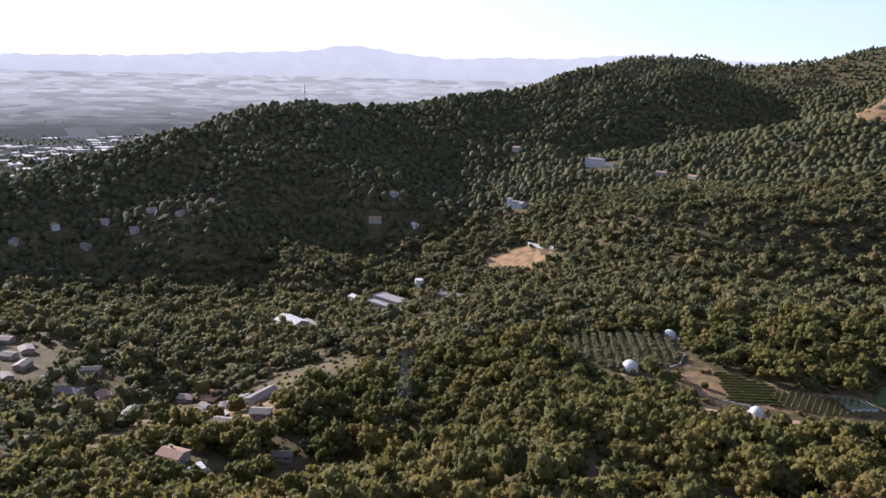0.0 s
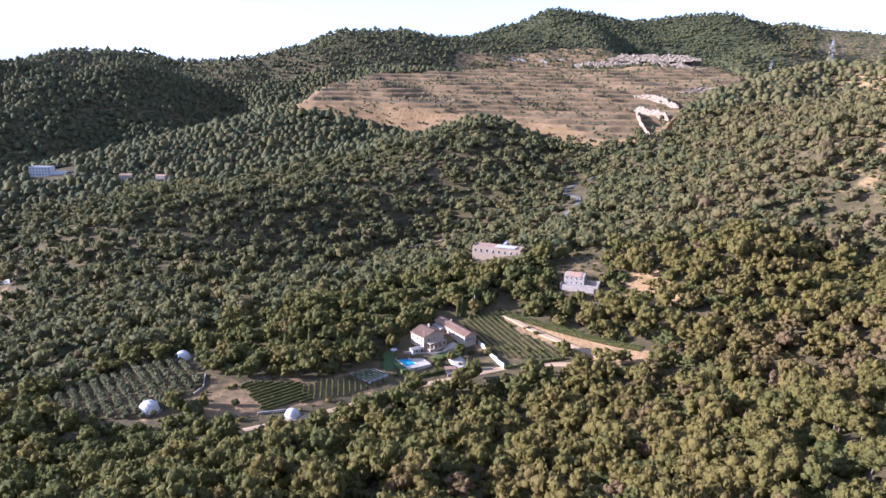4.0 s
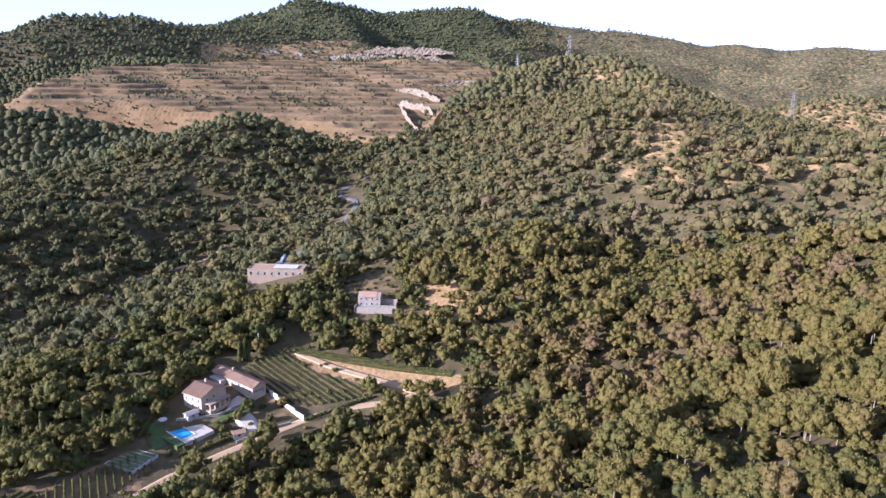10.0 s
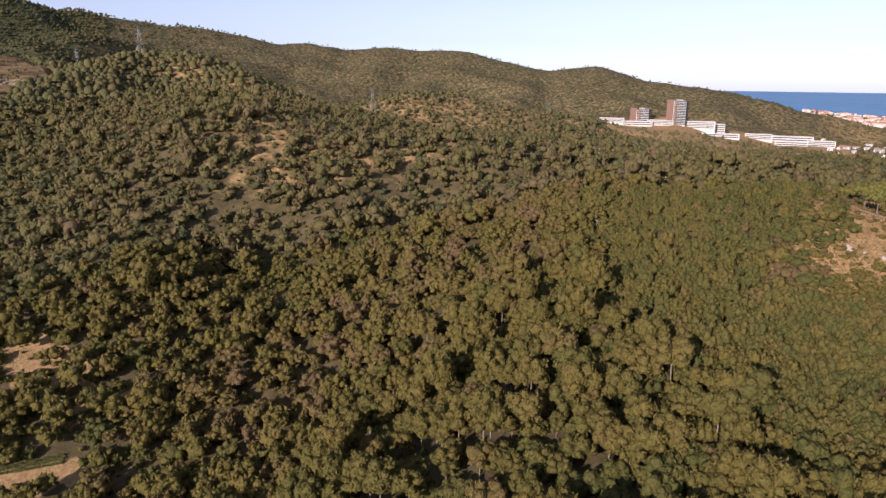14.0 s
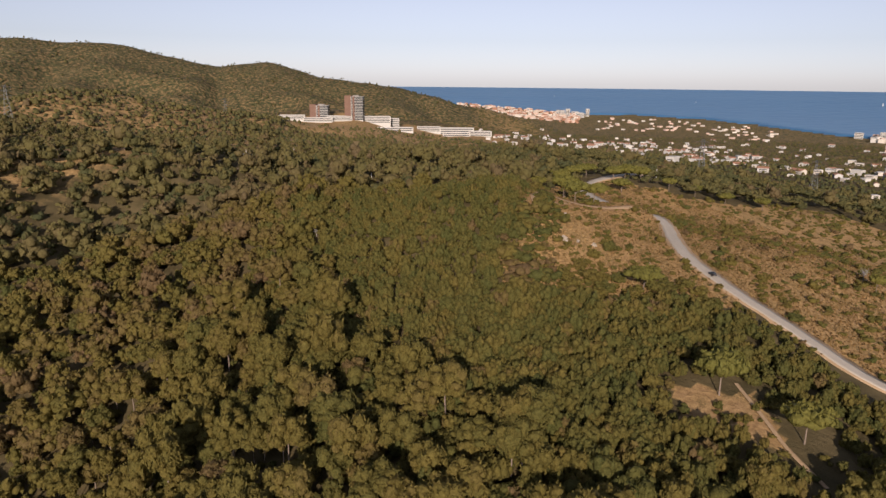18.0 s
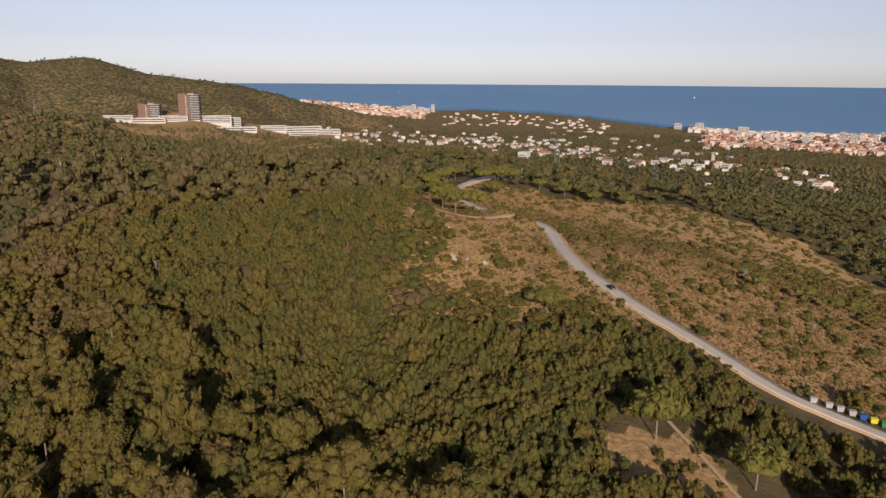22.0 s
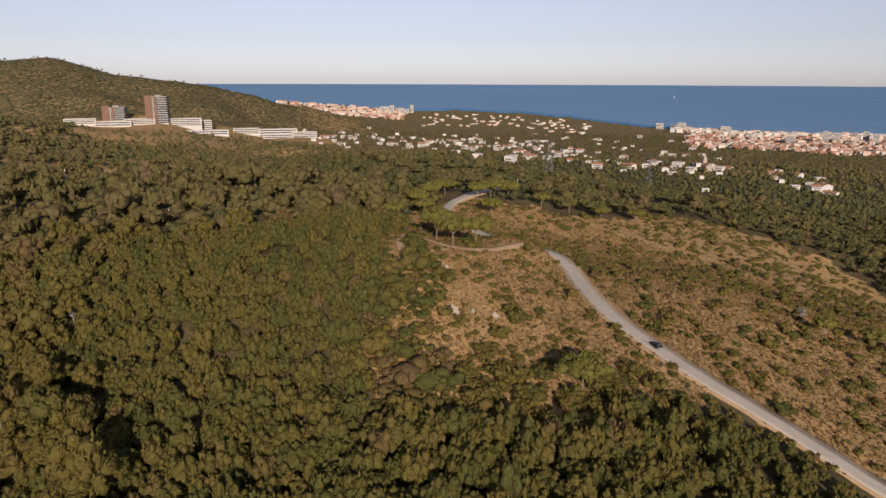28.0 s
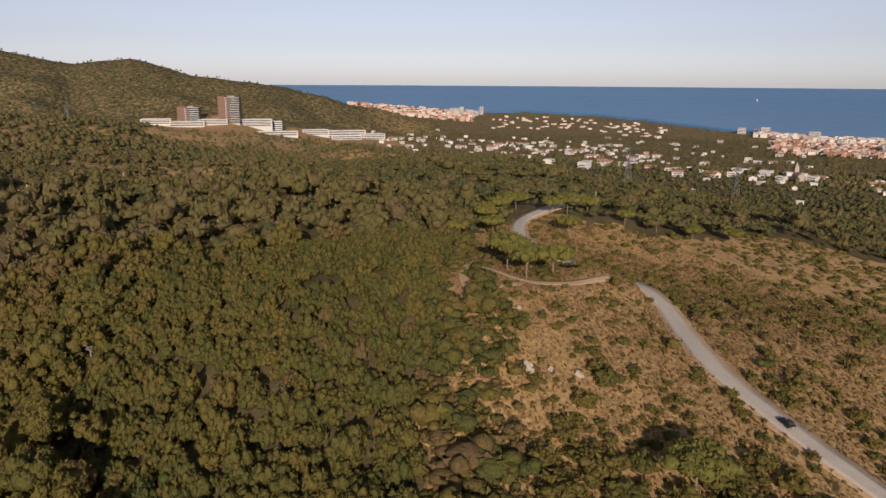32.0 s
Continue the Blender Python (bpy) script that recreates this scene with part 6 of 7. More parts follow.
def plain_place(g):
    while True:
        yaw, r = g.uniform(-24, 16), g.uniform(1500, 3900)
        x, y = EYE[0] + r * math.sin(radians(yaw)), EYE[1] + r * math.cos(radians(yaw))
        if float(rough(np.array(x), np.array(y), 900.0, 12.0)) + 0.3 * (r < 2600) > 0.2 + 0.3 * g.uniform():
            return x, y


crowd("plain_town", 700, plain_place, "pale roofs of the town on the plain", 8, (WHITE, CREAM, CONCRETE), (14, 45), (4, 9))

# ---- pylons and poles ----


def pylon(x, y, h, yaw, label="grey steel lattice pylon on the hillside"):
    e = thing("pylon", x, y, at(x, y), yaw, label, "pylon", "power line")
    w0, w1 = h * 0.11, h * 0.025
    legs = bmesh.new()
    levels = [(k / 9.0) for k in range(10)]

    def corner(k, i):
        w = w0 + (w1 - w0) * min(1.0, k * 1.25)
        return Vector(((-1, 1, 1, -1)[i] * w, (-1, -1, 1, 1)[i] * w, -1 + (h + 1) * k))
    t = max(0.1, h * 0.0032)
    for i in range(4):
        for a, b in zip(levels, levels[1:]):
            rod(legs, corner(a, i), corner(b, i), t, 4)
    part("legs", legs, STEEL, e)
    br = bmesh.new()
    for a, b in zip(levels, levels[1:]):
        for i in range(4):
            j = (i + 1) % 4
            rod(br, corner(a, i), corner(b, j), t * 0.6, 3)
            rod(br, corner(a, j), corner(b, i), t * 0.6, 3)
    part("bracing", br, STEEL, e)
    for k in (0.7, 0.82, 0.94):
        arm = bmesh.new()
        for s in (-1, 1):
            tip = Vector((s * h * 0.14, 0, h * k))
            for i in (0, 3):
                rod(arm, (s * w1, (i - 1.5) * w1, h * k), tip, t * 0.7, 4)
            rod(arm, (s * w1, 0, h * (k + 0.035)), tip, t * 0.7, 4)
            rod(arm, tip, tip - Vector((0, 0, h * 0.035)), t * 0.8, 4)
        part("cross_arm", arm, STEEL, e)
    return e


for x, y, h, yaw in ((205, -760, 48, 30), (126, -998, 44, 30), (-105, -679, 40, 40), (-71, 216, 34, 10), (1125, -50, 44, 60), (1205, -145, 46, 60), (1300, 40, 46, 60), (819, -311, 40, 60), (1080, -780, 42, 50), (-296, 993, 30, 20), (1750, -300, 46, 50)):
    pylon(x, y, h, yaw)
mast = thing("radio_mast", 23, 1140, at(23, 1140), 0, "thin radio mast on the hilltop", "mast")
bm = rod(bmesh.new(), (0, 0, -2), (0, 0, 36), 0.7, 6, 0.3)
part("pole", bm, STEEL, mast)
part("antenna_box", boxes((0, 0, 22, 3.4, 2.0, 2.0), (0, 0, 28, 2.6, 1.6, 1.4)), WHITE, mast)
part("hut", boxes((5, 0, -2, 6, 5, 6)), WHITE, mast)
for x, y, h in ((380, -286, 9), (387, -294, 9), (470, -410, 10), (232, 150, 8), (258, 62, 8), (246, 46, 8), (300, -330, 9), (170, -520, 9)):
    e = thing("utility_pole", x, y, at(x, y), 30, "pale utility pole standing above the scrub", "pole", "utility poles")
    part("pole", rod(bmesh.new(), (0, 0, -1), (0, 0, h), 0.28, 8, 0.2), WHITE, e)
    part("cross_arm", boxes((0, 0, h - 0.8, 2.0, 0.16, 0.16)), WOOD, e)

# ---- roadside things ----
BIN_GREY = material("bin_grey", (0.34, 0.34, 0.32), (0.46, 0.46, 0.44), 1.0, 0.2, 0.5, 0.05)
LIDS = {"grey": material("lid_grey", (0.34, 0.34, 0.32), (0.46, 0.46, 0.43), 1.0, 0.2, 0.5, 0.0), "blue": material("lid_blue", (0.02, 0.08, 0.3), (0.03, 0.12, 0.4), 1.0, 0.2, 0.45, 0.0),
        "yellow": material("lid_yellow", (0.62, 0.5, 0.02), (0.75, 0.62, 0.04), 1.0, 0.2, 0.45, 0.0), "green": material("lid_green", (0.03, 0.2, 0.08), (0.05, 0.28, 0.12), 1.0, 0.2, 0.45, 0.0)}
for (x, y), c in zip(((-12.4, -225.2), (-16.6, -225.9), (-19.6, -226.3), (-22.8, -226.6), (-25.6, -226.8), (-28.4, -227.0), (-31.2, -227.1)), ("grey", "grey", "grey", "grey", "blue", "yellow", "green")):
    e = thing("waste_container", x, y, at(x, y) + 0.42, 4, "large waste container with a %s lid beside the road" % c, "container", "waste containers")
    bm = bmesh.new()
    lo = [bm.verts.new((sx * 0.75, sy * 0.55, 0.1)) for sx, sy in ((-1, -1), (1, -1), (1, 1), (-1, 1))]
    hi = [bm.verts.new((sx * 0.95, sy * 0.75, 1.4)) for sx, sy in ((-1, -1), (1, -1), (1, 1), (-1, 1))]
    bm.faces.new(lo[::-1])
    bm.faces.new(hi)
    for i in range(4):
        bm.faces.new((lo[i], lo[(i + 1) % 4], hi[(i + 1) % 4], hi[i]))
    part("body", bm, BIN_GREY if c == "grey" else LIDS[c], e)
    part("lid", boxes((0, 0, 1.4, 2.0, 1.6, 0.28), bevel=0.1), LIDS[c], e)
    for sx in (-0.6, 0.6):
        part("foot", boxes((sx, 0, 0, 0.2, 1.0, 0.12)), STEEL, e)


def boulder(x, y, size, seed):
    g = np.random.default_rng(seed)
    v, f = ico(3)
    d = 1 + 0.18 * np.sin(v[:, 0] * 4 + seed) + 0.15 * np.sin(v[:, 1] * 5 + v[:, 2] * 3) + 0.05 * g.uniform(-1, 1, len(v))
    me = mesh_of("boulder", v * d[:, None] * size, f, smooth=False)
    me.materials.append(ROCK)
    ob = new("boulder", me)
    ob.matrix_world = pose(x, y, at(x, y) + size[2] * 0.3, 10, 20, seed * 40)
    tagged(ob, "pale weathered boulder in the dry grass", "rock", "boulders")


for i, (x, y, s) in enumerate(((108, -239, 1.2), (111, -236, 0.9), (104, -243, 0.8), (98, -246, 1.1), (93, -240, 0.7), (76, -250, 0.6), (120, -262, 0.8), (60, -240, 0.7))):
    boulder(x, y, np.array((s, s * 0.8, s * (1.5 if i == 0 else 0.8))), i + 1)

# ---- trees that stand out one by one ----
TINTS = (0.15, 0.3, 0.45, 0.6)


def tree_master(kind, variant, radius, tall, foot, tint, label, name, group=""):
    """One tree with trunk, limbs and crown, at the origin."""
    g = np.random.default_rng(100 + variant)
    e = new(name)
    tagged(e, label, "tree", group)
    tv, tf = trunk(g, foot + tall * 0.55, 0.05 * radius if radius <= 1.0 else max(0.16, radius * 0.065), 6, 4 if kind != "cypress" else 0)
    me = mesh_of("trunk", tv, tf)
    me.materials.append(BARK)
    link("trunk", me, e)
    cv, cf = NEAR[kind][variant % 5]
    me = mesh_of("crown", cv * (radius, radius, tall) + (0, 0, foot), cf, tint=np.full(len(cv), tint))
    me.materials.append(LEAVES)
    link("crown", me, e)
    return e


def clear(masters):
    for m in masters:
        for o in (*m.children_recursive, m):
            bpy.data.objects.remove(o)


near = forest(22, 345, 7.0, 11, 4.9)
nx, ny, nk, nrad, ntall, ntint, nlift = near
order = np.argsort(np.hypot(nx - 95, ny + 135))
single = np.zeros(len(nx), bool)
for kind, name, labels in (("pine", "pine_tree", ("green Aleppo pine with a lumpy crown", "olive green Aleppo pine with an uneven crown", "yellowish green Aleppo pine in the wood", "dry brownish pine in the wood")),
                           ("oak", "holm_oak", ("dark green holm oak with a round crown", "green holm oak in the dense wood", "olive holm oak in the dense wood", "dry olive oak among the green ones"))):
    masters = [tree_master(kind, v, 1.0, 1.0, (0.3 if v < 4 else 0.6) if kind == "pine" else -0.04, TINTS[v % 4] + (0.15 if kind == "pine" else 0.0), labels[v % 4], name, "trees of the wood") for v in range(8)]
    picked = [i for i in order if nk[i] == kind][:290]
    single[picked] = True
    g = np.random.default_rng(21)
    for i in picked:
        v = int(np.clip((ntint[i] + g.normal(0, 0.08) - (0.15 if kind == "pine" else 0.0)) * 4, 0, 3)) + 4 * int(g.integers(0, 2))
        copy_thing(masters[v], pose(nx[i], ny[i], at(nx[i], ny[i]) - 0.1, 0, 0, g.uniform(0, 360)) @ Matrix.Diagonal((nrad[i], nrad[i], ntall[i] * (1.0 if kind == "pine" else 1.05), 1)))
    clear(masters)
rest = [a[~single] for a in near]
# low oaks that close the canopy on the near shoulder
x, y, g = scatter(40, 345, 4.3, 17)
k = wooded(x, y, g) & (to_line(x, y, [(40, -185), (110, -200), (170, -250), (230, -330)]) < 100)
x, y = x[k], y[k]
r_oak = g.uniform(1.7, 3.3, len(x)) * (1 + 0.2 * (np.hypot(x - 60, y + 150) < 60)) * low_growth(x, y)
planted("oak_thicket", MID, [x, y, np.full(len(x), "oak"), r_oak, r_oak * g.uniform(1.35, 2.2, len(x)), np.clip(0.36 + 0.12 * rough(x, y, 60.0, 6.0) + g.normal(0, 0.17, len(x)) + 0.5 * (g.uniform(size=len(x)) < 0.03), 0, 1.1), np.full(len(x), 0.3)], "closed canopy of low green holm oaks")
g = np.random.default_rng(19)
x, y = np.meshgrid(np.arange(-420, 60, 9.5), np.arange(-420, 360, 9.0))
x, y = (x + g.uniform(-4.5, 4.5, x.shape)).ravel(), (y + g.uniform(-4.5, 4.5, y.shape)).ravel()
k = inside(x, y, UNSEEN) & ~ragged(x, y, GRASS_SLOPE) & (to_line(x, y, ROAD) > 8) & ~inside(x, y, VILLAGE)
x, y = x[k], y[k]
r_low = g.uniform(4.2, 6.8, len(x))
planted("hollow_wood", FAR, [x, y, np.where(g.uniform(size=len(x)) < 0.6, "pine", "oak"), r_low, r_low * 1.15, np.clip(g.normal(0.4, 0.12, len(x)), 0, 1), np.zeros(len(x))], "pine and oak wood in the hollow below the flight")
planted("near_wood", MID, rest, "dense mixed wood of olive green pines and holm oaks")
planted("valley_wood", FAR, forest(345, 800, 8.6, 12, 5.6), "pine wood on the valley slopes", mat=FAR_LEAVES)
planted("hill_wood", HILL, forest(800, 1500, 7.6, 13, 4.5), "dark pine wood on the far hills", mat=FAR_LEAVES)
planted("far_wood", VERY_FAR, forest(1500, 2750, 10.5, 14, 4.8), "scrub and wood on the distant ridges", mat=FAR_LEAVES)

# low scrub on the dry hill above the valley
g = np.random.default_rng(23)
x, y = np.meshgrid(np.arange(330, 1150, 6.5), np.arange(-760, 70, 6.5))
x, y = (x + g.uniform(-3.2, 3.2, x.shape)).ravel(), (y + g.uniform(-3.2, 3.2, y.shape)).ravel()
k = (g.uniform(size=x.shape) < 0.55) & ~inside(x, y, CAMPUS_FRONT)
x, y = x[k], y[k]
r_scrub = np.clip(g.lognormal(0.5, 0.35, len(x)), 0.8, 3.4)
planted("hill_scrub", HILL, [x, y, np.full(len(x), "oak"), r_scrub, r_scrub * g.uniform(0.8, 1.3, len(x)), np.clip(g.normal(0.35, 0.2, len(x)), 0, 1.1), np.full(len(x), -0.3)], "grey-green scrub on the dry hill", "shrub", FAR_LEAVES)
g = np.random.default_rng(24)
x, y = g.uniform(720, 1560, 3600), g.uniform(80, 820, 3600)
# extra scrub round (950, 470) stands in for a shadow across the terraces
k = inside(x, y, QUARRY) & (g.uniform(size=len(x)) < 0.25 + 0.75 * fade(0.0, 0.5, rough(x, y, 260.0, 4.0) + fade(230, 90, np.hypot(x - 950, y - 470))))
x, y = x[k], y[k]
r_scrub = np.clip(g.lognormal(0.3, 0.4, len(x)), 0.7, 3.4)
planted("quarry_scrub", HILL, [x, y, np.full(len(x), "oak"), r_scrub, r_scrub * g.uniform(0.7, 1.1, len(x)), np.clip(g.normal(0.4, 0.2, len(x)), 0, 1.1), np.full(len(x), -0.8)], "grey-green scrub on the quarry terraces, thickened to stand for a shadow", "shrub", FAR_LEAVES)

# undergrowth on the open ground of the valley
UNDER = {"shrub": [crown(rng, "shrub", 1, 1, 14, 0.17) for _ in range(8)]}
g = np.random.default_rng(29)
x, y = np.meshgrid(np.arange(-230, 520, 6.4), np.arange(-160, 420, 6.4))
x, y = (x + g.uniform(-3.2, 3.2, x.shape)).ravel(), (y + g.uniform(-3.2, 3.2, y.shape)).ravel()
k = ~inside(x, y, UNSEEN) & (g.uniform(size=x.shape) < 0.75)
for p in (ORCHARD, VINEYARD, COMPOUND, UPPER_VINES, FIELD):
    k &= ~inside(x, y, p)
for line, gap in ((FARM_TRACK, 4.0), ([(380, 190), (430, 202), (470, 190), (520, 178)], 6.0), ([(425, 212), (440, 203), (452, 196)], 10.0)):
    k &= to_line(x, y, line) > gap
for cx, cy, rad in OPEN_SPOTS:
    k &= np.hypot(x - cx, y - cy) > rad - 3.0
x, y = x[k], y[k]
r_low = np.clip(g.lognormal(0.4, 0.35, len(x)), 0.7, 3.0)
planted("undergrowth", UNDER, [x, y, np.full(len(x), "shrub"), r_low, r_low * g.uniform(0.8, 1.3, len(x)), np.clip(g.normal(0.22, 0.18, len(x)), 0, 1.1), np.full(len(x), -0.1)], "green undergrowth between the trees", "shrub")

# umbrella pines on the ridge
masters = [tree_master("umbrella", v, 1.0, 1.0, 0.0, 0.12 + 0.05 * v, "umbrella pine with a flat bright green crown on a tall trunk", "umbrella_pine", "umbrella pines on the ridge") for v in range(4)]
for m in masters:
    next(c for c in m.children if c.name.startswith("crown")).data.materials[0] = PINE_LEAVES
for i, (x, y, r, h) in enumerate(((134, -288, 6.2, 11.5), (127, -286, 6.6, 10.5), (123, -299, 6.8, 10.0), (138, -297, 6.2, 10.5), (160, -430, 7.5, 11.5), (151, -435, 6.5, 11.0), (166, -424, 6.5, 10.0), (133, -440, 5.5, 8.0), (25.9, -171, 7.0, 12.5), (3.2, -166, 6.6, 10.5), (68, -224, 7.0, 8.6), (2, -324, 4.0, 7.5), (-16, -336, 4.6, 8.0), (-28, -339, 4.4, 7.5), (-38, -347, 4.8, 8.5), (9, -336, 2.2, 4.0), (150, -400, 6.5, 9.0),
                                  (176, -372, 6.0, 8.5), (188, -392, 6.5, 9.0), (184, -352, 6.0, 8.0), (120, -455, 5.5, 8.0), (104, -470, 6.0, 8.5), (86, -500, 6.0, 8.5), (190, -413, 7.0, 9.0), (186, -425, 7.0, 9.0), (197, -404, 6.5, 8.5))):
    copy_thing(masters[i % 4], pose(x, y, at(x, y) - 0.1, 0, 0, i * 77) @ Matrix.Diagonal((r, r, h, 1)))
clear(masters)
masters = [tree_master("cypress", v, 5.2, 11.0, 0.2, 0.0, "tall dark cypress beside the vineyard", "cypress", "cypresses") for v in range(2)]
for i, (x, y, s) in enumerate(((217, 154, 1.0), (218.5, 152, 1.1), (219.5, 150.5, 0.95), (148, 192, 1.2), (150, 185, 1.0), (140, 205, 1.3), (132, 215, 1.1))):
    copy_thing(masters[i % 2], pose(x, y, at(x, y), 0, 0, i * 50) @ Matrix.Scale(s, 4))
clear(masters)

# garden and orchard trees
def rows_in(poly, direction, gap_row, gap_in):
    """Points of parallel rows inside a polygon."""
    c, s = math.cos(radians(direction)), math.sin(radians(direction))
    out = []
    for i in range(-40, 41):
        row = []
        for j in range(-60, 61):
            x = poly[0][0] + i * gap_row * -s + j * gap_in * c
            y = poly[0][1] + i * gap_row * c + j * gap_in * s
            if bool(inside(np.array(x), np.array(y), poly)):
                row.append((x, y))
        if len(row) > 1:
            out.append(row)
    return out


GREY_LEAVES = foliage("olive_leaves", (0.2, 0.19, 0.09), (0.14, 0.15, 0.065), (0.24, 0.2, 0.1), 0.6)
VINE_LEAVES = foliage("vine_leaves", (0.17, 0.165, 0.05), (0.115, 0.14, 0.04), (0.22, 0.17, 0.07), 0.5)
g = np.random.default_rng(31)
olive = [tree_master("oak", v, 1.7, 2.1, 0.5, 0.4, "small grey-green olive tree in the orchard", "olive_tree", "orchard rows") for v in range(3)]
for m in olive:
    next(c for c in m.children if c.name.startswith("crown")).data.materials[0] = GREY_LEAVES
for row in rows_in(ORCHARD, 62, 5.2, 4.4):
    for x, y in row:
        copy_thing(olive[int(g.integers(0, 3))], pose(x + g.uniform(-0.4, 0.4), y + g.uniform(-0.4, 0.4), at(x, y), 0, 0, g.uniform(0, 360)) @ Matrix.Scale(g.uniform(0.95, 1.4), 4))
clear(olive)


def leafy_row(name, pts, w, h, label, category, mat, group="", flakes=26):
    """A hedge or a row of vines: leaning lumps along a line, with loose leaves."""
    gg = np.random.default_rng(len(pts) + int(abs(pts[0][0])))
    pieces, centres = [], []
    x0, y0 = pts[0]
    z0 = at(x0, y0)
    for (ax, ay), (bx, by) in zip(pts, pts[1:]):
        n = max(1, int(math.hypot(bx - ax, by - ay) / (w * 1.1)))
        for i in range(n):
            x, y = ax + (bx - ax) * i / n, ay + (by - ay) * i / n
            c = (x - x0, y - y0, at(x, y) - z0 + h * 0.45)
            centres.append(c)
            pieces.append(lump(gg, 1, c, (w * gg.uniform(0.65, 0.9), w * gg.uniform(0.65, 0.9), h * gg.uniform(0.5, 0.7))))
    cs = np.array(centres)
    pieces.append(tuft_faces(gg, min(1500, flakes * len(cs)), cs, np.full((len(cs), 3), (w * 0.75, w * 0.75, h * 0.6)), 0.22))
    v, f = join(pieces)
    me = mesh_of(name, v, f, tint=np.full(len(v), 0.3))
    me.materials.append(mat)
    ob = new(name, me)
    ob.matrix_world = pose(x0, y0, z0)
    return tagged(ob, label, category, group)


for poly, d, gap in (([(96, 216), (113, 190), (104, 173), (80, 186)], -20, 2.8), ([(106, 190), (120, 184), (143, 168), (140, 155), (116, 163), (102, 174)], 35, 2.8), (UPPER_VINES, 57, 3.0)):
    for row in rows_in(poly, d, gap, 2.0):
        if len(row) > 2:
            leafy_row("vine_trellis", [row[0], row[len(row) // 2], row[-1]], 0.55, 1.2, "row of low green vines on bare soil", "vines", VINE_LEAVES, "vine rows", 8)
for row in rows_in([(236, 138), (232, 91), (223, 44), (219, 46), (226, 96), (231, 136)], 82, 2.0, 3.0):
    leafy_row("vine_trellis", [row[0], row[len(row) // 2], row[-1]], 0.5, 1.1, "row of vines along the terraced bank", "vines", VINE_LEAVES, "vine rows", 8)
for pts, w, h in (([(150, 146), (161, 137), (170, 131)], 1.0, 1.6), ([(147, 150), (152, 145)], 1.0, 1.6), ([(181, 108), (196, 90), (202, 82)], 1.3, 2.0), ([(165, 174), (152, 172)], 1.2, 1.8)):
    leafy_row("hedge", pts, w, h, "clipped dark green hedge by the villa garden", "hedge", VINE_LEAVES, "", 40)
bush_rng = random.Random(77)
masters = [tree_master("shrub", v, 1.0, 1.0, 0.0, 0.12 + 0.16 * v, ("dark green garden bush by the villa", "green garden bush by the villa", "olive garden bush by the villa")[v], "garden_bush", "garden bushes") for v in range(3)]
for m in masters:
    m["category"] = "bush"
for line, n, sway in (([(146, 158), (158, 144), (172, 130)], 16, 2.5), ([(150, 170), (166, 176), (186, 174)], 12, 3.0), ([(166, 146), (176, 140), (188, 132)], 14, 3.0), ([(192, 128), (197, 118), (204, 96)], 10, 2.0), ([(268, 112), (280, 112), (300, 118), (330, 118)], 12, 4.0), ([(262, 84), (280, 84), (300, 92), (330, 102)], 14, 5.0),
                      ([(245, 36), (262, 40), (290, 62), (310, 66)], 22, 8.0), ([(222, 150), (226, 120), (212, 84)], 10, 2.0), ([(100, 210), (78, 220), (60, 206)], 8, 3.0), ([(12, -172), (22, -166), (30, -156)], 16, 7.0)):
    for i in range(n):
        t = (i + bush_rng.random()) / n * (len(line) - 1)
        a, b = line[int(t)], line[min(int(t) + 1, len(line) - 1)]
        x, y = a[0] + (b[0] - a[0]) * (t % 1) + bush_rng.uniform(-sway, sway), a[1] + (b[1] - a[1]) * (t % 1) + bush_rng.uniform(-sway, sway)
        r = bush_rng.uniform(0.7, 2.0)
        copy_thing(masters[i % 3], pose(x, y, at(x, y) - 0.1, 0, 0, i * 50) @ Matrix.Diagonal((r, r, r * bush_rng.uniform(0.8, 1.3), 1)))
clear(masters)
masters = [tree_master("oak", v, 1.0, 1.0, 0.15, (0.05, 0.25, 0.5)[v], ("bright green broadleaf tree by the houses", "green broadleaf tree by the houses", "yellow-green garden tree by the houses")[v], "garden_tree", "garden trees") for v in range(3)]
for i, (x, y, r) in enumerate(((183, 136, 3.6), (176, 138, 2.8), (190, 122, 2.6), (178, 124, 2.2), (167, 141, 1.8), (208, 66, 3.4), (204, 76, 2.6), (170, 172, 4.2), (176, 180, 4.8), (160, 184, 4.5), (150, 182, 5.0), (190, 176, 5.0), (200, 172, 4.4), (208, 168, 4.0),
                               (250, 118, 4.0), (256, 104, 4.2), (248, 96, 4.0), (252, 84, 3.6), (258, 74, 4.4), (262, 92, 3.8), (246, 74, 3.4), (250, 62, 3.8), (240, 110, 3.0), (262, 116, 4.4), (268, 122, 4.6), (270, 82, 3.0), (286, 84, 3.2), (292, 82, 3.6), (300, 84, 3.0), (228, 148, 4.8), (240, 146, 5.0),
                               (62, 216, 2.4), (70, 212, 2.8), (78, 200, 2.0), (-140, 270, 4.6), (-160, 280, 4.0), (-175, 300, 4.4), (-150, 262, 4.2), (-120, 262, 4.8), (-180, 330, 4.2), (-140, 305, 3.2), (-195, 345, 4.0), (-60, 500, 5), (-70, 520, 6), (40, 560, 6), (80, 560, 6.5), (90, 548, 6), (96, 575, 6.5), (72, 590, 6), (30, 585, 6), (-30, 560, 5))):
    copy_thing(masters[i % 3], pose(x, y, at(x, y) - 0.1, 0, 0, i * 61) @ Matrix.Diagonal((r, r, r * 1.45, 1)))
clear(masters)

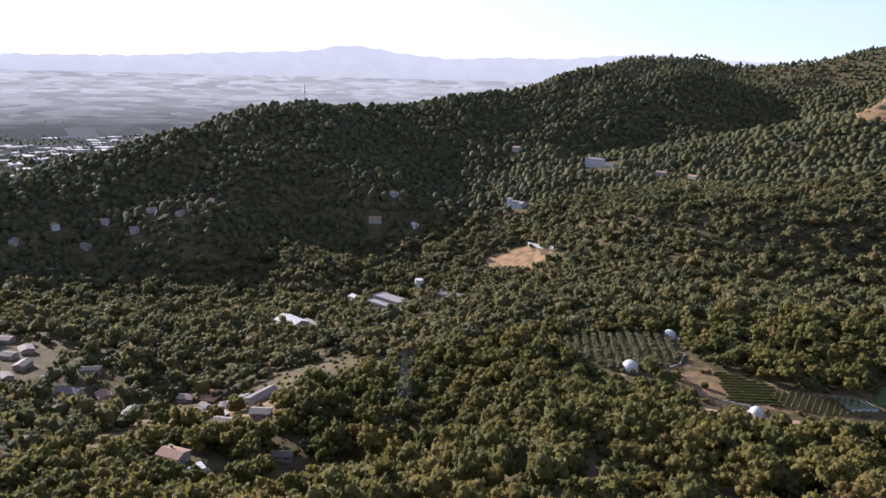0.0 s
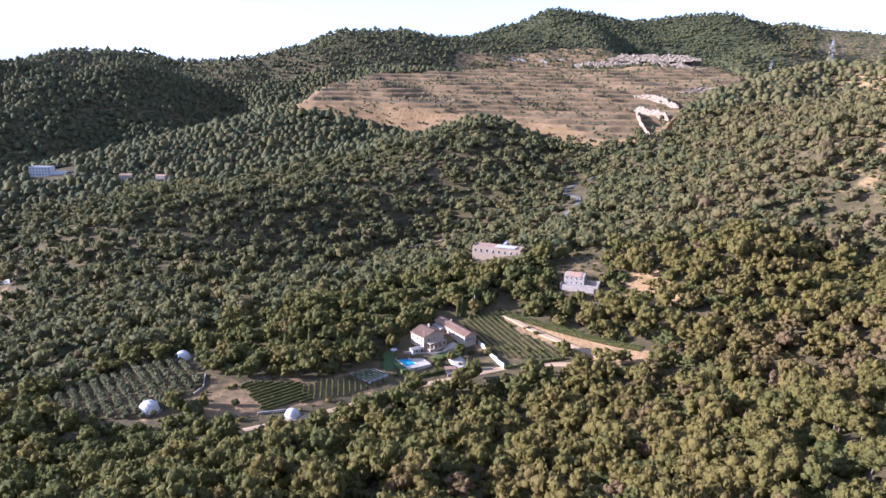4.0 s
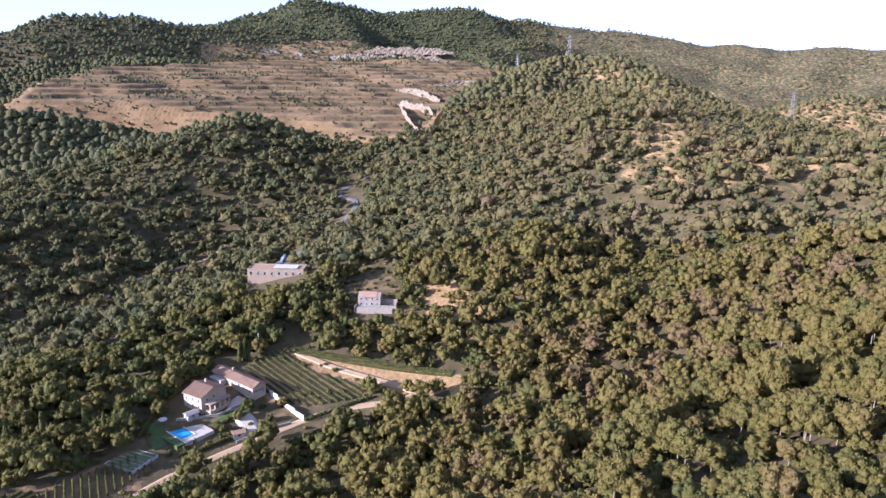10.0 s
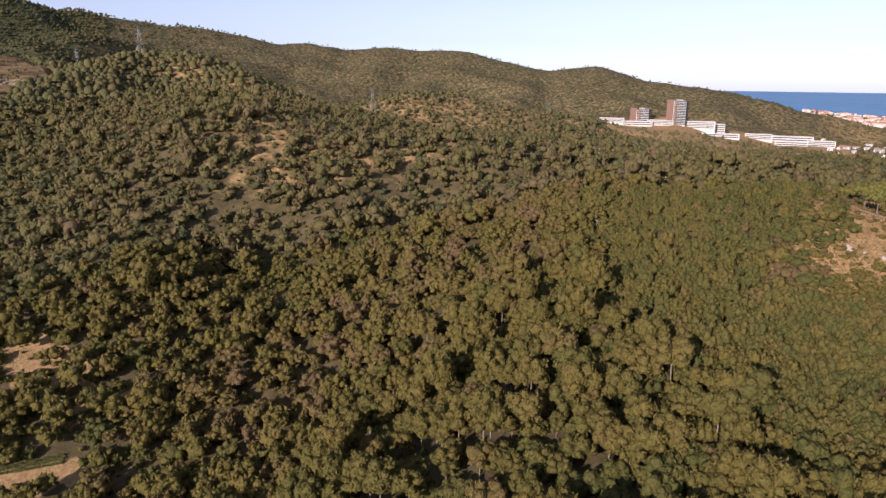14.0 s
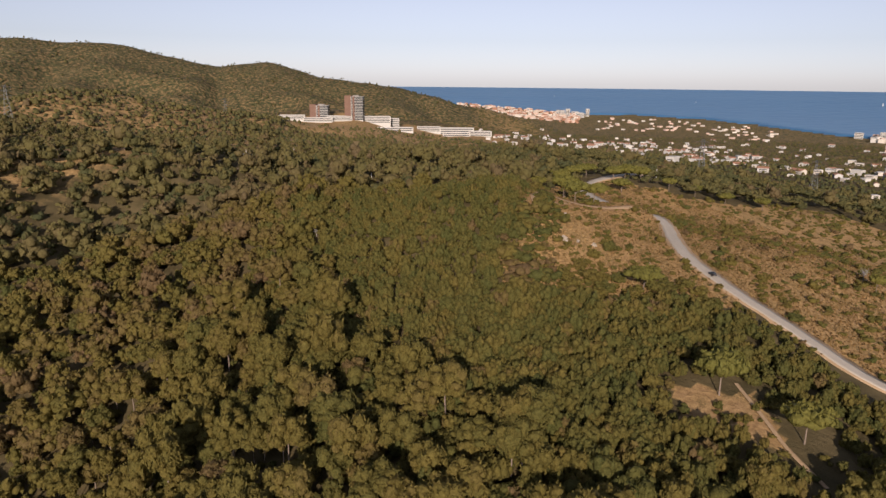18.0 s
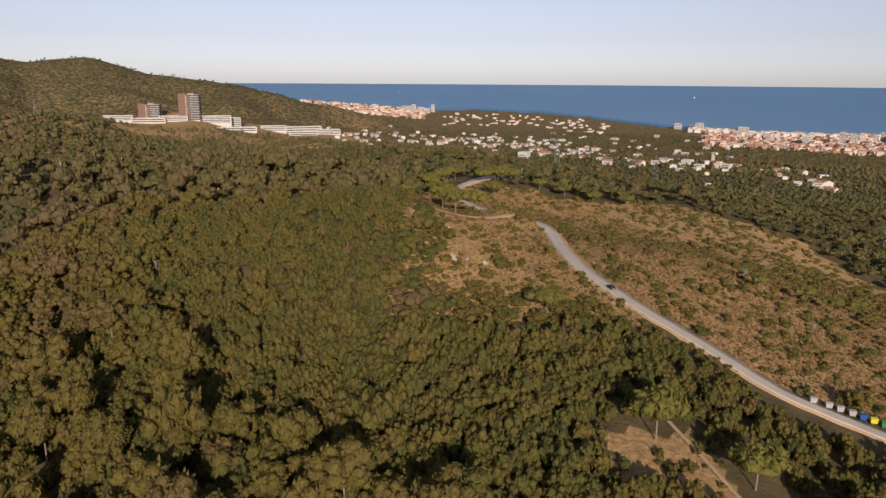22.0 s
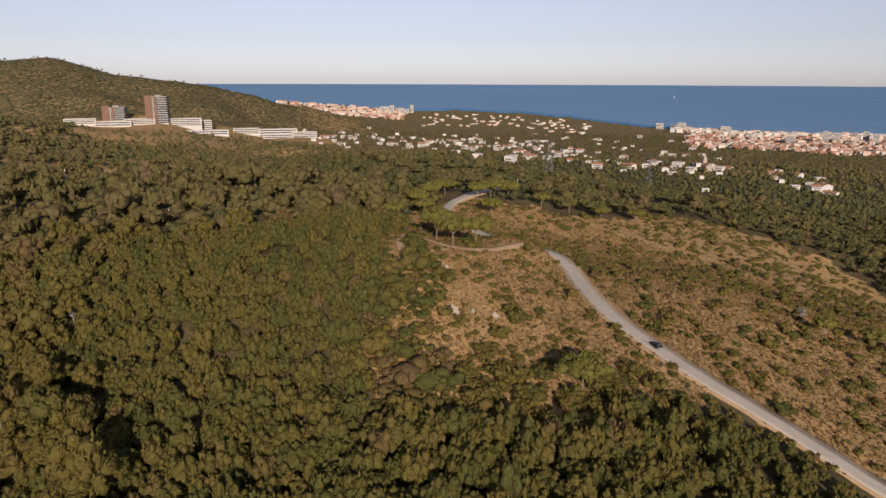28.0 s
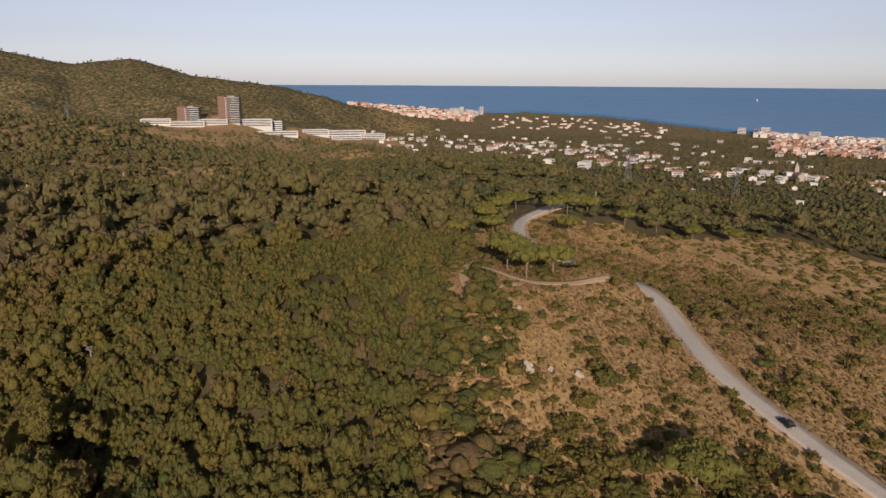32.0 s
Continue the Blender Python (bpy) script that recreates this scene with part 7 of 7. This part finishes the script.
# bare dead trees
for i, (x, y, h) in enumerate(((8, -333, 6.5), (226, -210, 6.0), (330, 135, 9.0), (-18, -300, 4.0))):
    e = thing("dead_tree", x, y, at(x, y), i * 40, "grey leafless dead tree with spreading limbs", "tree", "dead trees")
    tv, tf = trunk(np.random.default_rng(50 + i), h * 0.55, 0.2, 6, 5)
    me = mesh_of("trunk", tv, tf)
    me.materials.append(CONCRETE)
    link("trunk", me, e)
    bm = bmesh.new()
    rr = random.Random(i)
    for k in range(46):
        a, b = rr.uniform(0, 6.28), rr.uniform(0.25, 1.2)
        p = Vector((rr.uniform(-0.3, 0.3), rr.uniform(-0.3, 0.3), h * rr.uniform(0.3, 0.6)))
        q2 = p + Vector((math.cos(a) * math.cos(b), math.sin(a) * math.cos(b), math.sin(b))) * h * rr.uniform(0.25, 0.5)
        rod(bm, p, q2, 0.07, 4, 0.02)
    part("branches", bm, CONCRETE, e)

# shrubs on the dry slope
def slope_places(gap, seed, poly=GRASS_SLOPE, keep=1.0, road=4.2):
    gg = np.random.default_rng(seed)
    xs = np.array([p[0] for p in poly])
    ys = np.array([p[1] for p in poly])
    x, y = np.meshgrid(np.arange(xs.min(), xs.max(), gap), np.arange(ys.min(), ys.max(), gap))
    x, y = (x + gg.uniform(-0.5, 0.5, x.shape) * gap).ravel(), (y + gg.uniform(-0.5, 0.5, y.shape) * gap).ravel()
    k = ragged(x, y, poly) & (to_line(x, y, ROAD) > road) & (to_line(x, y, TRAIL) > 2.2) & (to_line(x, y, FOOTPATH) > 1.2) & (gg.uniform(size=x.shape) < keep)
    return x[k], y[k], gg


x, y, g = slope_places(2.7, 41)
left_edge = to_line(x, y, [(60, -214), (80, -206), (92, -197), (108, -194), (124, -214), (132, -228), (137, -250), (146, -272), (170, -320)])
flank = inside(x, y, [(86, -200), (106, -190), (124, -207), (150, -275), (126, -268), (116, -250), (113, -232), (98, -214)])
k = g.uniform(size=len(x)) < 0.17 + 0.48 * fade(-0.3, 0.5, rough(x, y, 26.0, 3.0) + 0.5 * rough(x, y, 9.0, 5.0)) + 0.3 * fade(26, 5, left_edge) + 0.42 * flank + 0.35 * (np.hypot(x - 98, y + 212) < 30)
x, y, flank = x[k], y[k], flank[k]
radius = np.clip(g.lognormal(0.22, 0.5, len(x)), 0.45, 3.6) * (1 + 0.45 * fade(26, 5, left_edge[k])) * (1 + 0.3 * flank)
brush = np.hypot(x - 98, y + 212) < 30
shrubs = [x, y, np.full(len(x), "shrub"), radius, radius * g.uniform(0.7, 1.2, len(x)), np.clip(g.normal(0.46, 0.2, len(x)) - 0.2 * flank + 0.5 * (g.uniform(size=len(x)) < 0.12 + 0.5 * brush), 0, 1.1), np.full(len(x), -0.15)]
order = np.argsort(np.hypot(x - 60, y + 240))
masters = [tree_master("shrub", v, 1.0, 1.0, 0.0, 0.1 + 0.14 * v, ("dark green rounded shrub in dry grass", "green rounded shrub in dry grass", "olive green shrub in dry grass", "grey-brown dry shrub on the slope")[v], "shrub", "shrubs on the dry slope") for v in range(4)]
for m in masters:
    m["category"] = "shrub"
for i in order[:290]:
    copy_thing(masters[int(np.clip(shrubs[5][i] * 5, 0, 3))], pose(x[i], y[i], at(x[i], y[i]) - 0.15, 0, 0, float(x[i]) * 37 % 360) @ Matrix.Diagonal((radius[i], radius[i], shrubs[4][i], 1)))
clear(masters)
far_k = np.ones(len(x), bool)
far_k[order[:290]] = False
planted("slope_scrub", MID, [a[far_k] for a in shrubs], "green shrubs scattered over the dry slope", "shrub")

# tufts of dry grass
STRAW = foliage("dry_grass_blades", (0.34, 0.22, 0.09), (0.23, 0.155, 0.062), (0.44, 0.3, 0.13), 1.5)
x, y, g = slope_places(1.25, 43, keep=0.85, road=3.4)
k = np.hypot(x - 60, y + 260) < 190
x, y = x[k], y[k]
z = land(x, y)
n = len(x)
a = g.uniform(0, 6.28, n)
w, h = g.uniform(0.25, 0.8, n), g.uniform(0.25, 1.0, n)
dx, dy = np.cos(a) * w, np.sin(a) * w
base = np.stack([x, y, z - 0.05], -1)
v = np.stack([base + np.stack([dx, dy, 0 * w], -1), base - np.stack([dx, dy, 0 * w], -1), base + np.stack([-dy * 0.5, dx * 0.5, h], -1), base + np.stack([dy * 1.2, -dx * 1.2, h * 0.2], -1)], 1).reshape(-1, 3)
f = np.concatenate([np.stack([np.arange(n) * 4, np.arange(n) * 4 + 1, np.arange(n) * 4 + 2], -1), np.stack([np.arange(n) * 4 + 3, np.arange(n) * 4 + 1, np.arange(n) * 4 + 2], -1)])
ob = new("dry_grass", mesh_of("dry_grass", v, f, smooth=False, tint=np.repeat(np.clip(0.5 + 0.35 * rough(x, y, 30.0, 2.0) + g.normal(0, 0.2, n), 0, 1), 4)))
ob.data.materials.append(STRAW)
tagged(ob, "tufts of dry straw-coloured grass", "grass", kind="stuff")
